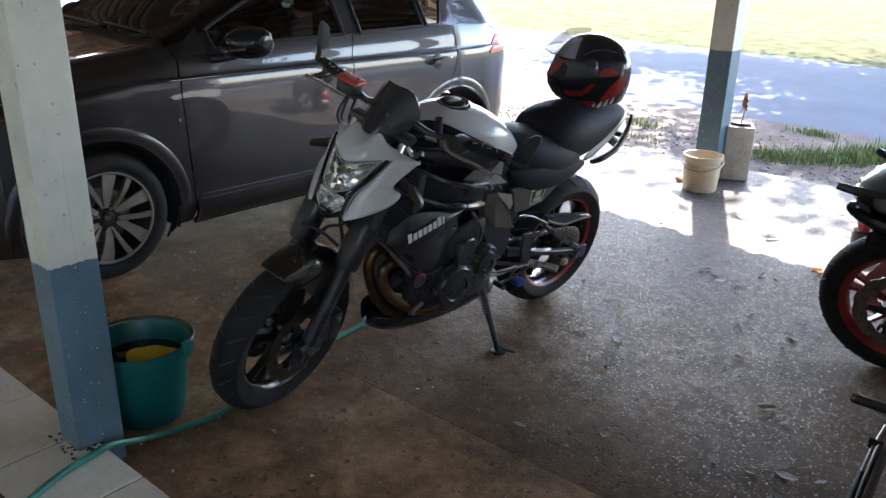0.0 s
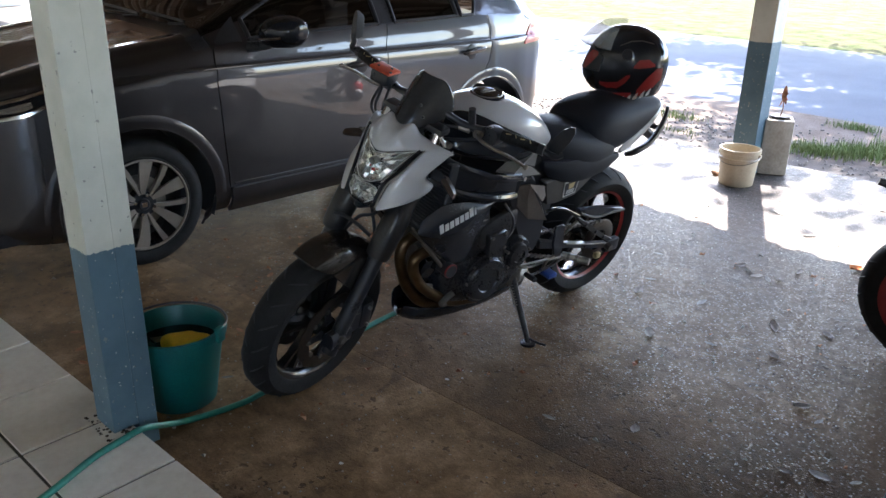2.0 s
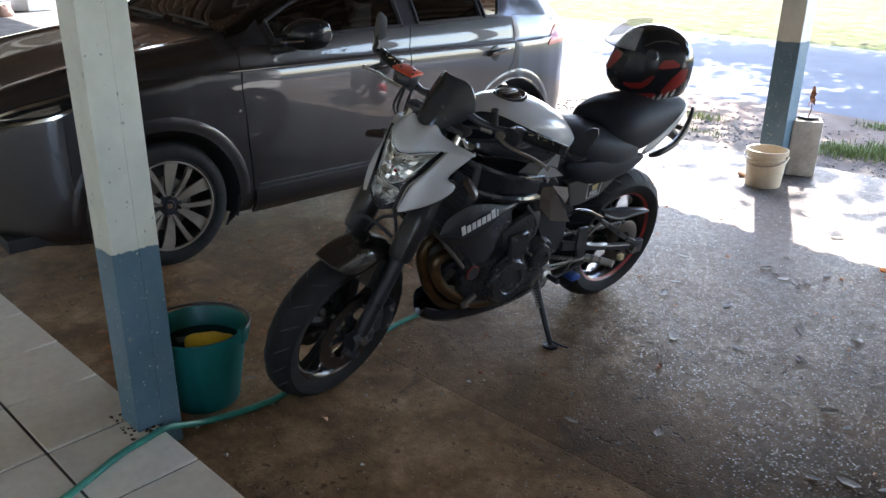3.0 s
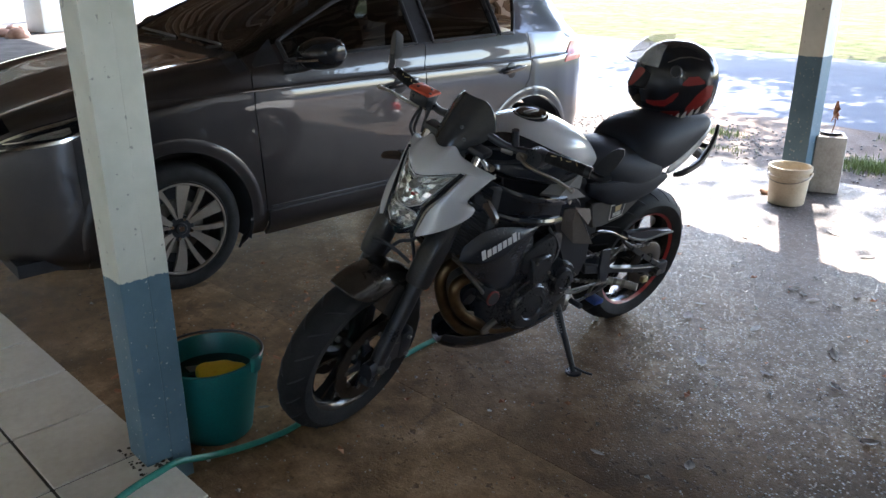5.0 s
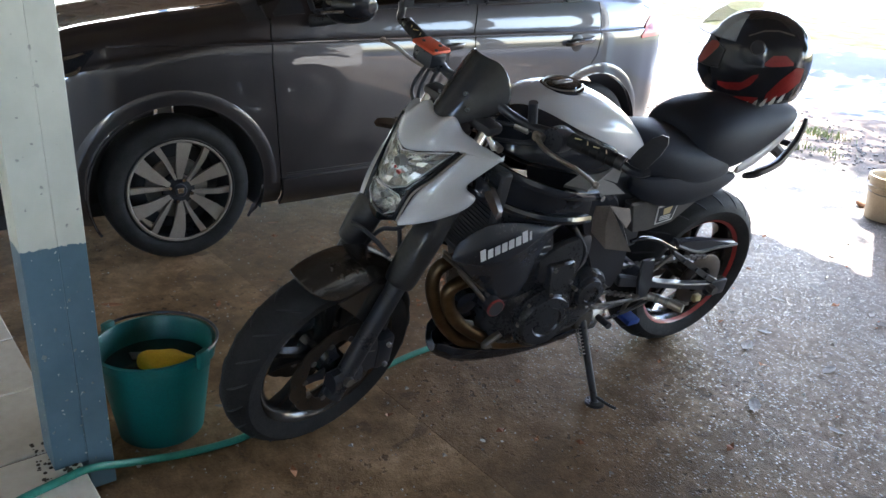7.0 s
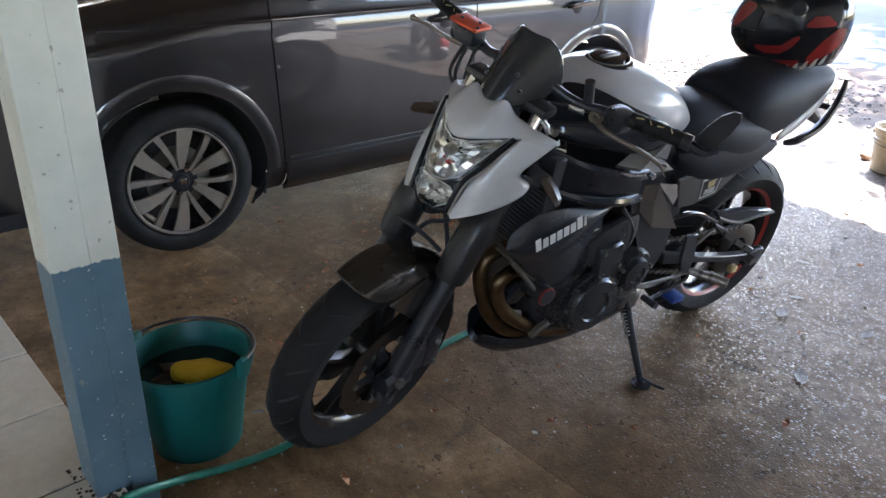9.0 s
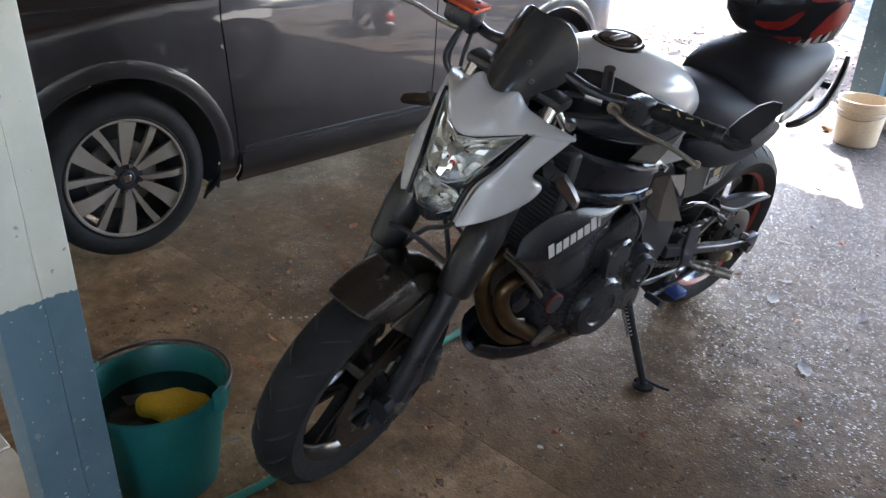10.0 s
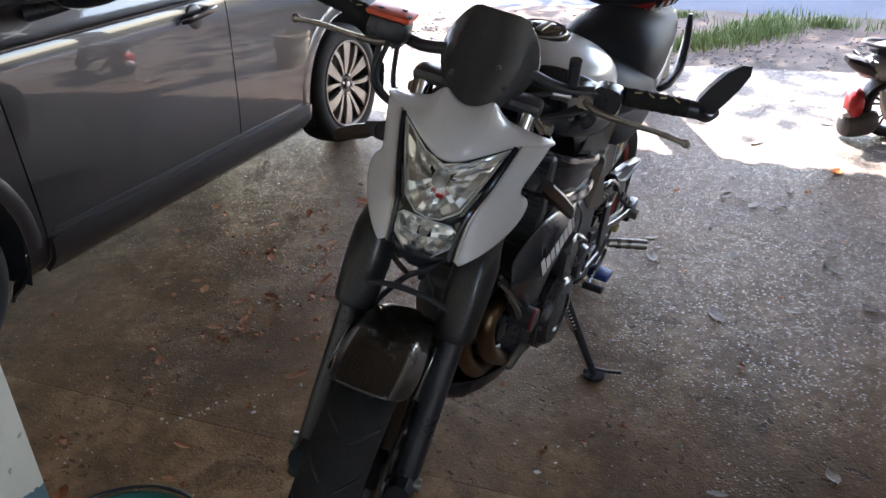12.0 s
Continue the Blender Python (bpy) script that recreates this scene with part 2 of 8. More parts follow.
def weave_mat():
    """Printed carbon weave under lacquer."""
    m, nt, p, vec = base_mat("carbon_weave")
    ch = nt.nodes.new("ShaderNodeTexChecker")
    ch.inputs["Scale"].default_value = 260
    nt.links.new(vec, ch.inputs["Vector"])
    mid = noise_tex(nt, vec, 12, 5)
    col = mixc(nt, ch.outputs[1], (0.010, 0.011, 0.013), (0.026, 0.027, 0.030))
    nt.links.new(mixc(nt, math_node(nt, "MULTIPLY", mid, 0.25), col, (0.04, 0.037, 0.035)), p.inputs["Base Color"])
    nt.links.new(ramp(nt, mid, [(0.3, grey(0.3)), (0.7, grey(0.5))]), p.inputs["Roughness"])
    p.inputs["Specular IOR Level"].default_value = 0.3
    p.inputs["Coat Weight"].default_value = 0.25
    p.inputs["Coat Roughness"].default_value = 0.12
    return m


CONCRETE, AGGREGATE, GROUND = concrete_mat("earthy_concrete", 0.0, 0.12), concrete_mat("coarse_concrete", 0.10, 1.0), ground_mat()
ASPHALT = surf("asphalt", (0.085, 0.09, 0.10), (0.12, 0.126, 0.136), 0.9, 0.85, 0.98, fine=60, bump_s=0.5, spec=0.15)
TILE = surf("porch_tile", (0.68, 0.61, 0.50), (0.80, 0.73, 0.62), 5, 0.28, 0.5, fine=40, bump_s=0.06, vary=0.12)
GROUT = surf("grout", (0.09, 0.075, 0.06), (0.16, 0.135, 0.11), 20, 0.9, fine=150, bump_s=0.4)
WALL = surf("painted_wall", (0.52, 0.51, 0.47), (0.62, 0.61, 0.57), 2, 0.7, fine=60, bump_s=0.15)
ROOFM = surf("roof_sheet", (0.50, 0.45, 0.38), (0.62, 0.56, 0.48), 2, 0.5, 0.65, metal=0.1, fine=30, bump_s=0.05)
nt = ROOFM.node_tree  # the thin sheet lets a little sunlight through
glow, mx = nt.nodes.new("ShaderNodeBsdfTranslucent"), nt.nodes.new("ShaderNodeMixShader")
glow.inputs[0].default_value, mx.inputs[0].default_value = (0.62, 0.52, 0.40, 1), 0.045
nt.links.new(nt.nodes["Principled BSDF"].outputs[0], mx.inputs[1])
nt.links.new(glow.outputs[0], mx.inputs[2])
nt.links.new(mx.outputs[0], nt.nodes["Material Output"].inputs[0])
WOOD = surf("rafter_timber", (0.10, 0.065, 0.04), (0.17, 0.115, 0.07), 6, 0.75, fine=60, bump_s=0.3)
RUBBER = tyre_mat()
CARPAINT = car_paint()
CARBON = weave_mat()
WHITE = surf("white_plastic", (0.54, 0.55, 0.58), (0.61, 0.62, 0.65), 2.5, 0.24, 0.26, fine=200, bump_s=0.0, coat=0.4, grain=0.03)
BLACK_GLOSS = surf("black_gloss", (0.012, 0.0145, 0.020), (0.020, 0.023, 0.030), 7, 0.05, 0.13, fine=40, bump_s=0.0, coat=0.0, spec=0.5, grain=0.08)
BLACK_SATIN = surf("black_satin", (0.016, 0.0185, 0.025), (0.028, 0.031, 0.039), 9, 0.24, 0.42, fine=140, bump_s=0.04, spec=0.5)
BLACK_MATT = surf("black_matt", (0.020, 0.022, 0.027), (0.036, 0.038, 0.045), 9, 0.5, 0.7, fine=170, bump_s=0.12, spec=0.35)
SEATM = surf("seat_vinyl", (0.012, 0.015, 0.023), (0.021, 0.025, 0.036), 10, 0.55, 0.7, fine=260, bump_s=0.25, spec=0.28)
DARKGREY = surf("grey_plastic", (0.045, 0.043, 0.043), (0.08, 0.077, 0.075), 8, 0.45, 0.6, fine=150, bump_s=0.08)
ENGINE = surf("engine_casing", (0.022, 0.024, 0.029), (0.042, 0.044, 0.050), 9, 0.22, 0.38, spec=0.5, metal=0.2, fine=120, bump_s=0.06)
ALLOY = surf("brushed_alloy", (0.36, 0.35, 0.33), (0.52, 0.5, 0.47), 10, 0.3, 0.45, metal=0.9, fine=180, bump_s=0.05)
CHROME = surf("chrome", (0.62, 0.62, 0.62), (0.75, 0.75, 0.75), 8, 0.08, 0.16, metal=1.0, fine=150, bump_s=0.0)
STEEL = surf("dull_steel", (0.17, 0.165, 0.155), (0.3, 0.285, 0.265), 14, 0.35, 0.5, metal=0.9, fine=150, bump_s=0.08)
HEADER = surf("heat_browned_steel", (0.09, 0.058, 0.03), (0.2, 0.135, 0.075), 12, 0.28, 0.45, metal=0.9, fine=90, bump_s=0.05)
REFLECT = surf("lamp_reflector", (0.84, 0.85, 0.84), (0.93, 0.93, 0.91), 30, 0.05, 0.15, metal=0.8, fine=150, bump_s=0.0)
BLADE = surf("machined_face", (0.32, 0.285, 0.25), (0.41, 0.37, 0.33), 8, 0.3, 0.42, metal=0.55, fine=260, bump_s=0.05)
PIVOTGREY = surf("faceted_grey", (0.12, 0.105, 0.095), (0.19, 0.168, 0.15), 8, 0.42, 0.55, metal=0.3, fine=150, bump_s=0.06)
SMOKED = surf("smoked_brown", (0.024, 0.014, 0.010), (0.050, 0.030, 0.021), 20, 0.3, 0.45, fine=150, bump_s=0.1)
RED = surf("red_paint", (0.22, 0.010, 0.011), (0.34, 0.024, 0.022), 8, 0.3, 0.42, fine=150, bump_s=0.03, coat=0.4)
ORANGE = surf("orange_anodised", (0.55, 0.07, 0.03), (0.68, 0.11, 0.05), 12, 0.35, 0.5, metal=0.2, fine=150, bump_s=0.03)
TEAL = surf("teal_plastic", (0.0, 0.105, 0.10), (0.004, 0.14, 0.135), 6, 0.32, 0.48, fine=150, bump_s=0.05)
HOSE = surf("green_hose", (0.01, 0.16, 0.12), (0.03, 0.24, 0.18), 14, 0.4, 0.55, fine=150, bump_s=0.1)
YELLOW = surf("yellow_sponge", (0.62, 0.36, 0.01), (0.75, 0.47, 0.03), 12, 0.85, fine=180, bump_s=0.9)
WATERM = surf("dirty_water", (0.008, 0.016, 0.015), (0.014, 0.026, 0.024), 3, 0.03, 0.06, fine=20, bump_s=0.0)
CREAM = surf("cream_plastic", (0.50, 0.42, 0.30), (0.64, 0.56, 0.42), 7, 0.45, 0.6, fine=100, bump_s=0.1)
BLOCKM = surf("weathered_block", (0.33, 0.3, 0.25), (0.5, 0.47, 0.41), 9, 0.85, fine=70, bump_s=0.6)
GRAVELM = surf("gravel_stones", (0.10, 0.09, 0.08), (0.26, 0.24, 0.21), 9, 0.9, fine=70, bump_s=0.4)
SOIL = surf("soil", (0.04, 0.03, 0.02), (0.09, 0.065, 0.045), 20, 0.95, fine=80, bump_s=0.9)
LEAFM = surf("dry_leaf", (0.20, 0.065, 0.026), (0.42, 0.20, 0.10), 30, 0.6, 0.8, fine=200, bump_s=0.3, vary=0.3, spec=0.25)
LEAFK = surf("grey_leaf", (0.15, 0.125, 0.10), (0.33, 0.29, 0.25), 30, 0.6, 0.8, fine=200, bump_s=0.3, vary=0.3)
LEAFO = surf("orange_leaf", (0.5, 0.14, 0.03), (0.62, 0.24, 0.06), 30, 0.6, 0.8, fine=200, bump_s=0.3)
GRASSM = surf("grass_blades", (0.085, 0.14, 0.03), (0.20, 0.23, 0.09), 3, 0.6, 0.75, fine=60, bump_s=0.0, spec=0.2)
BARK = surf("bark", (0.09, 0.07, 0.05), (0.2, 0.165, 0.125), 7, 0.9, fine=40, bump_s=0.8)
LEAFG = surf("tree_leaf", (0.035, 0.075, 0.018), (0.09, 0.15, 0.04), 4, 0.45, 0.6, fine=60, bump_s=0.0)
PAPER = surf("sticker_white", (0.6, 0.6, 0.6), (0.68, 0.68, 0.68), 20, 0.4, fine=200, bump_s=0.0)
PAINTMARK = surf("paint_spots", (0.5, 0.48, 0.44), (0.62, 0.6, 0.56), 30, 0.8, fine=200, bump_s=0.2)
STONE = surf("red_stone", (0.24, 0.12, 0.08), (0.38, 0.24, 0.17), 6, 0.85, fine=60, bump_s=0.6)
BLUEPOST = surf("blue_post_paint", (0.16, 0.3, 0.42), (0.22, 0.38, 0.5), 5, 0.5, fine=90, bump_s=0.1)
BLUEP = surf("blue_plastic", (0.01, 0.04, 0.2), (0.02, 0.07, 0.3), 9, 0.35, fine=120, bump_s=0.05)
GUARD = surf("scuffed_gloss_black", (0.012, 0.011, 0.010), (0.030, 0.026, 0.023), 14, 0.12, 0.3, fine=70, bump_s=0.03, coat=0.7)
SHROUD = surf("shroud_plastic", (0.018, 0.021, 0.028), (0.025, 0.028, 0.036), 4, 0.22, 0.28, fine=140, bump_s=0.0, spec=0.5, grain=0.03)
DISCM = surf("worn_disc", (0.045, 0.037, 0.031), (0.085, 0.07, 0.058), 14, 0.35, 0.5, metal=0.8, fine=160, bump_s=0.08)
SWING = surf("dull_alloy", (0.035, 0.035, 0.036), (0.07, 0.068, 0.068), 10, 0.42, 0.6, metal=0.5, fine=180, bump_s=0.05)
SILVERP = surf("silver_plastic", (0.2, 0.2, 0.2), (0.3, 0.3, 0.295), 8, 0.3, 0.4, metal=0.3, fine=150, bump_s=0.02, coat=0.3, grain=0.06)
VISOR = surf("hazy_visor", (0.55, 0.57, 0.58), (0.65, 0.67, 0.68), 5, 0.05, 0.1, fine=60, bump_s=0.0, grain=0.03)
VISOR.node_tree.nodes["Principled BSDF"].inputs["Alpha"].default_value = 0.3
LEVER = surf("bronze_alloy", (0.2, 0.175, 0.15), (0.32, 0.285, 0.25), 14, 0.3, 0.42, metal=0.7, fine=150, bump_s=0.04)
GOLDM = surf("pale_gold_print", (0.5, 0.4, 0.2), (0.6, 0.48, 0.26), 20, 0.5, fine=150, bump_s=0.0)
RIMG = surf("glossy_dark_rim", (0.05, 0.05, 0.052), (0.085, 0.083, 0.082), 10, 0.14, 0.26, metal=0.8, fine=120, bump_s=0.02, grain=0.06)
GLASS_CLEAR = thin_glass("clear_lens", (0.93, 0.94, 0.94), 0.02)
GLASS_CAR = thin_glass("tinted_window", (0.15, 0.17, 0.165), 0.01, 1.65)
GLASS_SMOKE = surf("smoked_screen", (0.038, 0.040, 0.044), (0.046, 0.048, 0.052), 4, 0.12, 0.2, fine=60, bump_s=0.0, grain=0.1)
GLASS_SMOKE.node_tree.nodes["Principled BSDF"].inputs["Alpha"].default_value = 0.97
GLASS_RED = thin_glass("red_lens", (0.75, 0.04, 0.035), 0.04)
GLASS_AMBER = thin_glass("smoked_lens", (0.16, 0.09, 0.05), 0.08)
TAILRED = surf("tail_light_red", (0.34, 0.006, 0.01), (0.45, 0.02, 0.02), 12, 0.35, 0.45, fine=150, bump_s=0.0, coat=0.1)


# ---- mesh helpers ----
def finish(bm, sharp=38.0):
    bmesh.ops.recalc_face_normals(bm, faces=bm.faces[:])
    lim = radians(sharp)
    for f in bm.faces:
        f.smooth = True
    for e in bm.edges:
        if len(e.link_faces) == 1 or len(e.link_faces) == 2 and e.calc_face_angle(0.0) > lim:
            e.smooth = False
    return bm


def part(name, bm, material, parent=None, label="", sub=0, solid=0.0, sharp=38.0, m=None):
    """One mesh object, under a thing or a part where parent is given."""
    if m is not None:
        bm.transform(m)
    finish(bm, sharp)
    me = bpy.data.meshes.new(name)
    bm.to_mesh(me)
    bm.free()
    me.materials.append(material)
    ob = new(name, me)
    if parent is not None:
        ob.parent = parent
    if solid:
        mod = ob.modifiers.new("thickness", "SOLIDIFY")
        mod.thickness, mod.offset = solid, -1.0
    if sub:
        mod = ob.modifiers.new("round", "SUBSURF")
        mod.levels = mod.render_levels = sub
    if label:
        tagged(ob, label)
    return ob


def thing(name, m, label, category, group="", kind=""):
    ob = new(name)
    ob.matrix_world = m
    ob.empty_display_size = 0.1
    return tagged(ob, label, category, group, kind)


def box(lo, hi, bevel=0.0, seg=2, bm=None):
    bm = bm or bmesh.new()
    vs = [bm.verts.new((x, y, z)) for x in (lo[0], hi[0]) for y in (lo[1], hi[1]) for z in (lo[2], hi[2])]
    fs = [bm.faces.new([vs[i] for i in q]) for q in ((0, 1, 3, 2), (4, 6, 7, 5), (0, 4, 5, 1), (2, 3, 7, 6), (0, 2, 6, 4), (1, 5, 7, 3))]
    if bevel:
        es = {e for f in fs for e in f.edges}
        bmesh.ops.bevel(bm, geom=list(es), offset=bevel, segments=seg, affect="EDGES", profile=0.5)
    return bm


def loft(rings, closed=True, caps=True, bm=None):
    bm = bm or bmesh.new()
    vs = [[bm.verts.new(p) for p in r] for r in rings]
    n = len(vs[0])
    for a, b in zip(vs, vs[1:]):
        for i in range(n if closed else n - 1):
            j = (i + 1) % n
            bm.faces.new((a[i], a[j], b[j], b[i]))
    if caps and closed:
        bm.faces.new(list(reversed(vs[0])))
        bm.faces.new(vs[-1])
    return bm


def smooth_path(pts, per=6, closed=False):
    pts = [Vector(p) for p in pts]
    n, out = len(pts), []
    for i in range(n if closed else n - 1):
        if closed:
            p0, p1, p2, p3 = (pts[(i + k) % n] for k in (-1, 0, 1, 2))
        else:
            p0, p1, p2, p3 = pts[max(i - 1, 0)], pts[i], pts[i + 1], pts[min(i + 2, n - 1)]
        for k in range(per):
            t = k / per
            out.append(0.5 * (2 * p1 + (p2 - p0) * t + (2 * p0 - 5 * p1 + 4 * p2 - p3) * t * t + (3 * p1 - p0 - 3 * p2 + p3) * t ** 3))
    if not closed:
        out.append(pts[-1])
    return out


def tube(pts, r, n=10, per=6, bm=None, flat=1.0):
    """A round rod along a smooth path; r may be a list, one radius per given point."""
    path = smooth_path(pts, per) if per > 1 else [Vector(p) for p in pts]
    rs = r if isinstance(r, (list, tuple)) else [r] * len(pts)
    m = len(path)
    rad = [float(np.interp(i / (m - 1) * (len(pts) - 1), range(len(pts)), rs)) for i in range(m)]
    up, rings = None, []
    for i, p in enumerate(path):
        d = (path[min(i + 1, m - 1)] - path[max(i - 1, 0)]).normalized()
        if up is None:
            up = d.orthogonal().normalized()
        up = (up - d * up.dot(d)).normalized()
        side = d.cross(up)
        rings.append([p + rad[i] * (up * math.cos(a) + flat * side * math.sin(a)) for a in (2 * math.pi * k / n for k in range(n))])
    return loft(rings, bm=bm)


def rod(a, b, r, n=12, r2=None, bm=None):
    return tube([a, b], [r, r if r2 is None else r2], n, 1, bm)


def lathe(profile, centre=(0, 0, 0), n=48, axis="y", bm=None, closed=False):
    """Turns (radius, along) points round an axis through centre."""
    bm = bm or bmesh.new()
    c, cols = Vector(centre), []
    for k in range(n):
        a = 2 * math.pi * k / n
        ca, sa = math.cos(a), math.sin(a)
        put = {"y": lambda r, h: (r * ca, h, r * sa), "z": lambda r, h: (r * ca, r * sa, h), "x": lambda r, h: (h, r * ca, r * sa)}[axis]
        cols.append([bm.verts.new(c + Vector(put(r, h))) for r, h in profile])
    m = len(profile)
    for k in range(n):
        a, b = cols[k], cols[(k + 1) % n]
        for i in range(m if closed else m - 1):
            j = (i + 1) % m
            bm.faces.new((a[i], a[j], b[j], b[i]))
    bmesh.ops.remove_doubles(bm, verts=bm.verts[:], dist=1e-5)
    return bm


def plate(outline, y0, y1, bevel=0.003, bm=None):
    """A flat plate in the x-z plane, from y0 to y1, with softened edges."""
    own = bmesh.new()
    a = [own.verts.new((x, y0, z)) for x, z in outline]
    b = [own.verts.new((x, y1, z)) for x, z in outline]
    n = len(a)
    own.faces.new(a)
    own.faces.new(list(reversed(b)))
    for i in range(n):
        own.faces.new((a[i], b[i], b[(i + 1) % n], a[(i + 1) % n]))
    if bevel:
        bmesh.ops.bevel(own, geom=own.edges[:], offset=bevel, segments=1, affect="EDGES", clamp_overlap=True)
    if bm is None:
        return own
    me = bpy.data.meshes.new("tmp")
    own.to_mesh(me)
    own.free()
    bm.from_mesh(me)
    bpy.data.meshes.remove(me)
    return bm


def grid(rows, bm=None):
    """A sheet through rows of points."""
    return loft(rows, closed=False, caps=False, bm=bm)


def ring(x, hy, zc, hz, n=16, p=2.6, yc=0.0):
    """A superellipse in the plane x."""
    out = []
    for k in range(n):
        a = 2 * math.pi * k / n
        c, s = math.cos(a), math.sin(a)
        out.append(Vector((x, yc + hy * math.copysign(abs(c) ** (2 / p), c), zc + hz * math.copysign(abs(s) ** (2 / p), s))))
    return out


def flip(bm):
    """The mirror image across y = 0."""
    bm.transform(Matrix.Diagonal((1, -1, 1, 1)))
    return bm


# ---- setting ----
SQ = radians(4.2)  # the porch lies slightly askew to the road


def setting():
    # one sheet of ground to the horizon
    bm = bmesh.new()
    xs = [-900, -200, -60, -30, -15, -8, -4, 0, 4, 8, 15, 30, 60, 200, 900]
    ys = [-900, -200, -60, -20, -6, 0, 3, 6, 7, 8, 10, 13, 16, 20, 30, 60, 200, 900]
    vs = [[bm.verts.new((x, y, -0.03)) for x in xs] for y in ys]
    for a, b in zip(vs, vs[1:]):
        for i in range(len(xs) - 1):
            bm.faces.new((a[i], a[i + 1], b[i + 1], b[i]))
    tagged(part("ground", bm, GROUND), "verge of gravel and soil with patchy grass beyond the road", "ground", kind="stuff")
    tagged(bpy.data.objects["ground"], kind="structure")
    # concrete slab under the roof, with a cast joint
    m = Matrix.Rotation(radians(5.0), 4, "Z") @ Matrix.Translation((0, 0.118, 0))
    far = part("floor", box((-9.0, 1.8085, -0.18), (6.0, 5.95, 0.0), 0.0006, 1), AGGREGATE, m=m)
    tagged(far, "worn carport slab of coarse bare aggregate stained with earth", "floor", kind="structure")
    bm = box((-9.0, 0.0, -0.18), (6.0, 1.803, 0.0), 0.0006, 1)
    box((-9.0, 1.8, -0.18), (6.0, 1.8084, -0.0006), 0.0, 1, bm)
    near = part("floor", bm, CONCRETE, m=m)
    tagged(near, "smooth earth-brown concrete slab along the porch", "floor", kind="structure")
    bm = bmesh.new()
    edge = [(x, 7.95 + 0.08 * math.sin(x * 1.7) + 0.05 * math.sin(x * 5.1)) for x in np.arange(-60, 40.1, 0.5)]
    lo = [(x, y, -0.031) for x, y in edge]
    hi = [(x, 13.45 + 0.1 * math.sin(x * 0.9), -0.031) for x, _ in edge]
    mid = [(x, 10.4, 0.02) for x, _ in edge]
    grid([lo, mid, hi], bm)
    tagged(part("road", bm, ASPHALT), "grey asphalt village road in full sun", "road", kind="structure")
    # unseen east wall added to block side light; house wall behind the porch
    # stops short of the house so some skylight reaches the front of the motorcycle
    bm = box((1.95, -0.95, -0.1), (2.1, 5.4, 2.9), 0.0)
    tagged(part("light_block_east", bm, WALL), "unseen plain wall added to hold side light off the slab", "wall", kind="structure")
    bm = box((-21, -1.75, -0.1), (2.1, -1.6, 2.9), 0.0)
    tagged(part("wall_south", bm, WALL), "plain painted house wall behind the porch", "wall", kind="structure")
    # corrugated roof and rafters
    rows = []
    for k in range(116):
        for dx, dz in ((0.0, 0.0), (0.10, 0.0), (0.118, 0.05), (0.182, 0.05)):
            x = -21.0 + 0.2 * k + dx
            rows.append([(x, y, 2.70 + dz - 0.02 * (y - 2)) for y in (-1.7, 1.0, 3.5, 5.98)])
    tagged(part("roof", grid(rows), ROOFM, solid=0.004), "corrugated metal carport roof on timber rafters", "roof", kind="structure")
    roof = bpy.data.objects["roof"]
    for x in np.arange(-20.7, 2.0, 1.3):
        part("rafter", box((x - 0.03, -1.6, 2.5), (x + 0.03, 5.7, 2.6), 0.004, 1), WOOD, roof)
    batten = finish_mesh("batten", box((-0.045, -1.65, 0.0), (0.045, 5.9, 0.032), 0.003, 1), WOOD)
    for x in np.arange(-13.0, 2.0, 0.2):
        ob = new("batten", batten)
        ob.parent = roof
        ob.matrix_basis = Matrix.Translation((x, 0, 2.655)) @ Matrix.Rotation(-0.012, 4, "X")
    for y in (-0.6, 0.9, 2.4, 3.9, 5.4):
        part("purlin", box((-21.0, y - 0.025, 2.602), (2.1, y + 0.025, 2.65), 0.004, 1), WOOD, roof)


def column(name, x, y, level, mat, base, label, sx=0.115, sy=0.14):
    ob = thing(name, pose(x, y, base, 0, 0, 4.2), label, "column")
    bm = box((-sx / 2, -sy / 2, 0), (sx / 2, sy * 0.06, 2.6 - base), 0.0014, 1)
    part("shaft", bm, mat, ob)
    bm = box((-sx / 2 + 0.0006, sy * 0.0602, -0.09), (sx / 2 - 0.001, sy / 2, 2.6 - base), 0.0014, 1)
    part("rear_rib", bm, mat, ob)
    bm = bmesh.new()
    for k in range(46):
        a, r = random.uniform(0, 2 * math.pi), random.uniform(0.002, 0.007)
        px, py = random.uniform(-sx / 2 - 0.03, sx / 2 + 0.035), -sy / 2 - random.uniform(0, 0.035) if k % 2 else random.uniform(-sy / 2, 0.01)
        if k % 2 == 0:
            px = random.choice((-1, 1)) * (sx / 2 + random.uniform(0, 0.025))
        bmesh.ops.create_icosphere(bm, subdivisions=1, radius=r, matrix=Matrix.Translation((px, py, 0.002)) @ Matrix.Diagonal((1, 1, 0.45, 1)) @ Matrix.Rotation(a, 4, "Z"))
    if base > 0.01:
        part("base_crumbs", bm, SOIL, ob, "crumbled mortar and dirt")
    else:
        bm.free()
    return ob


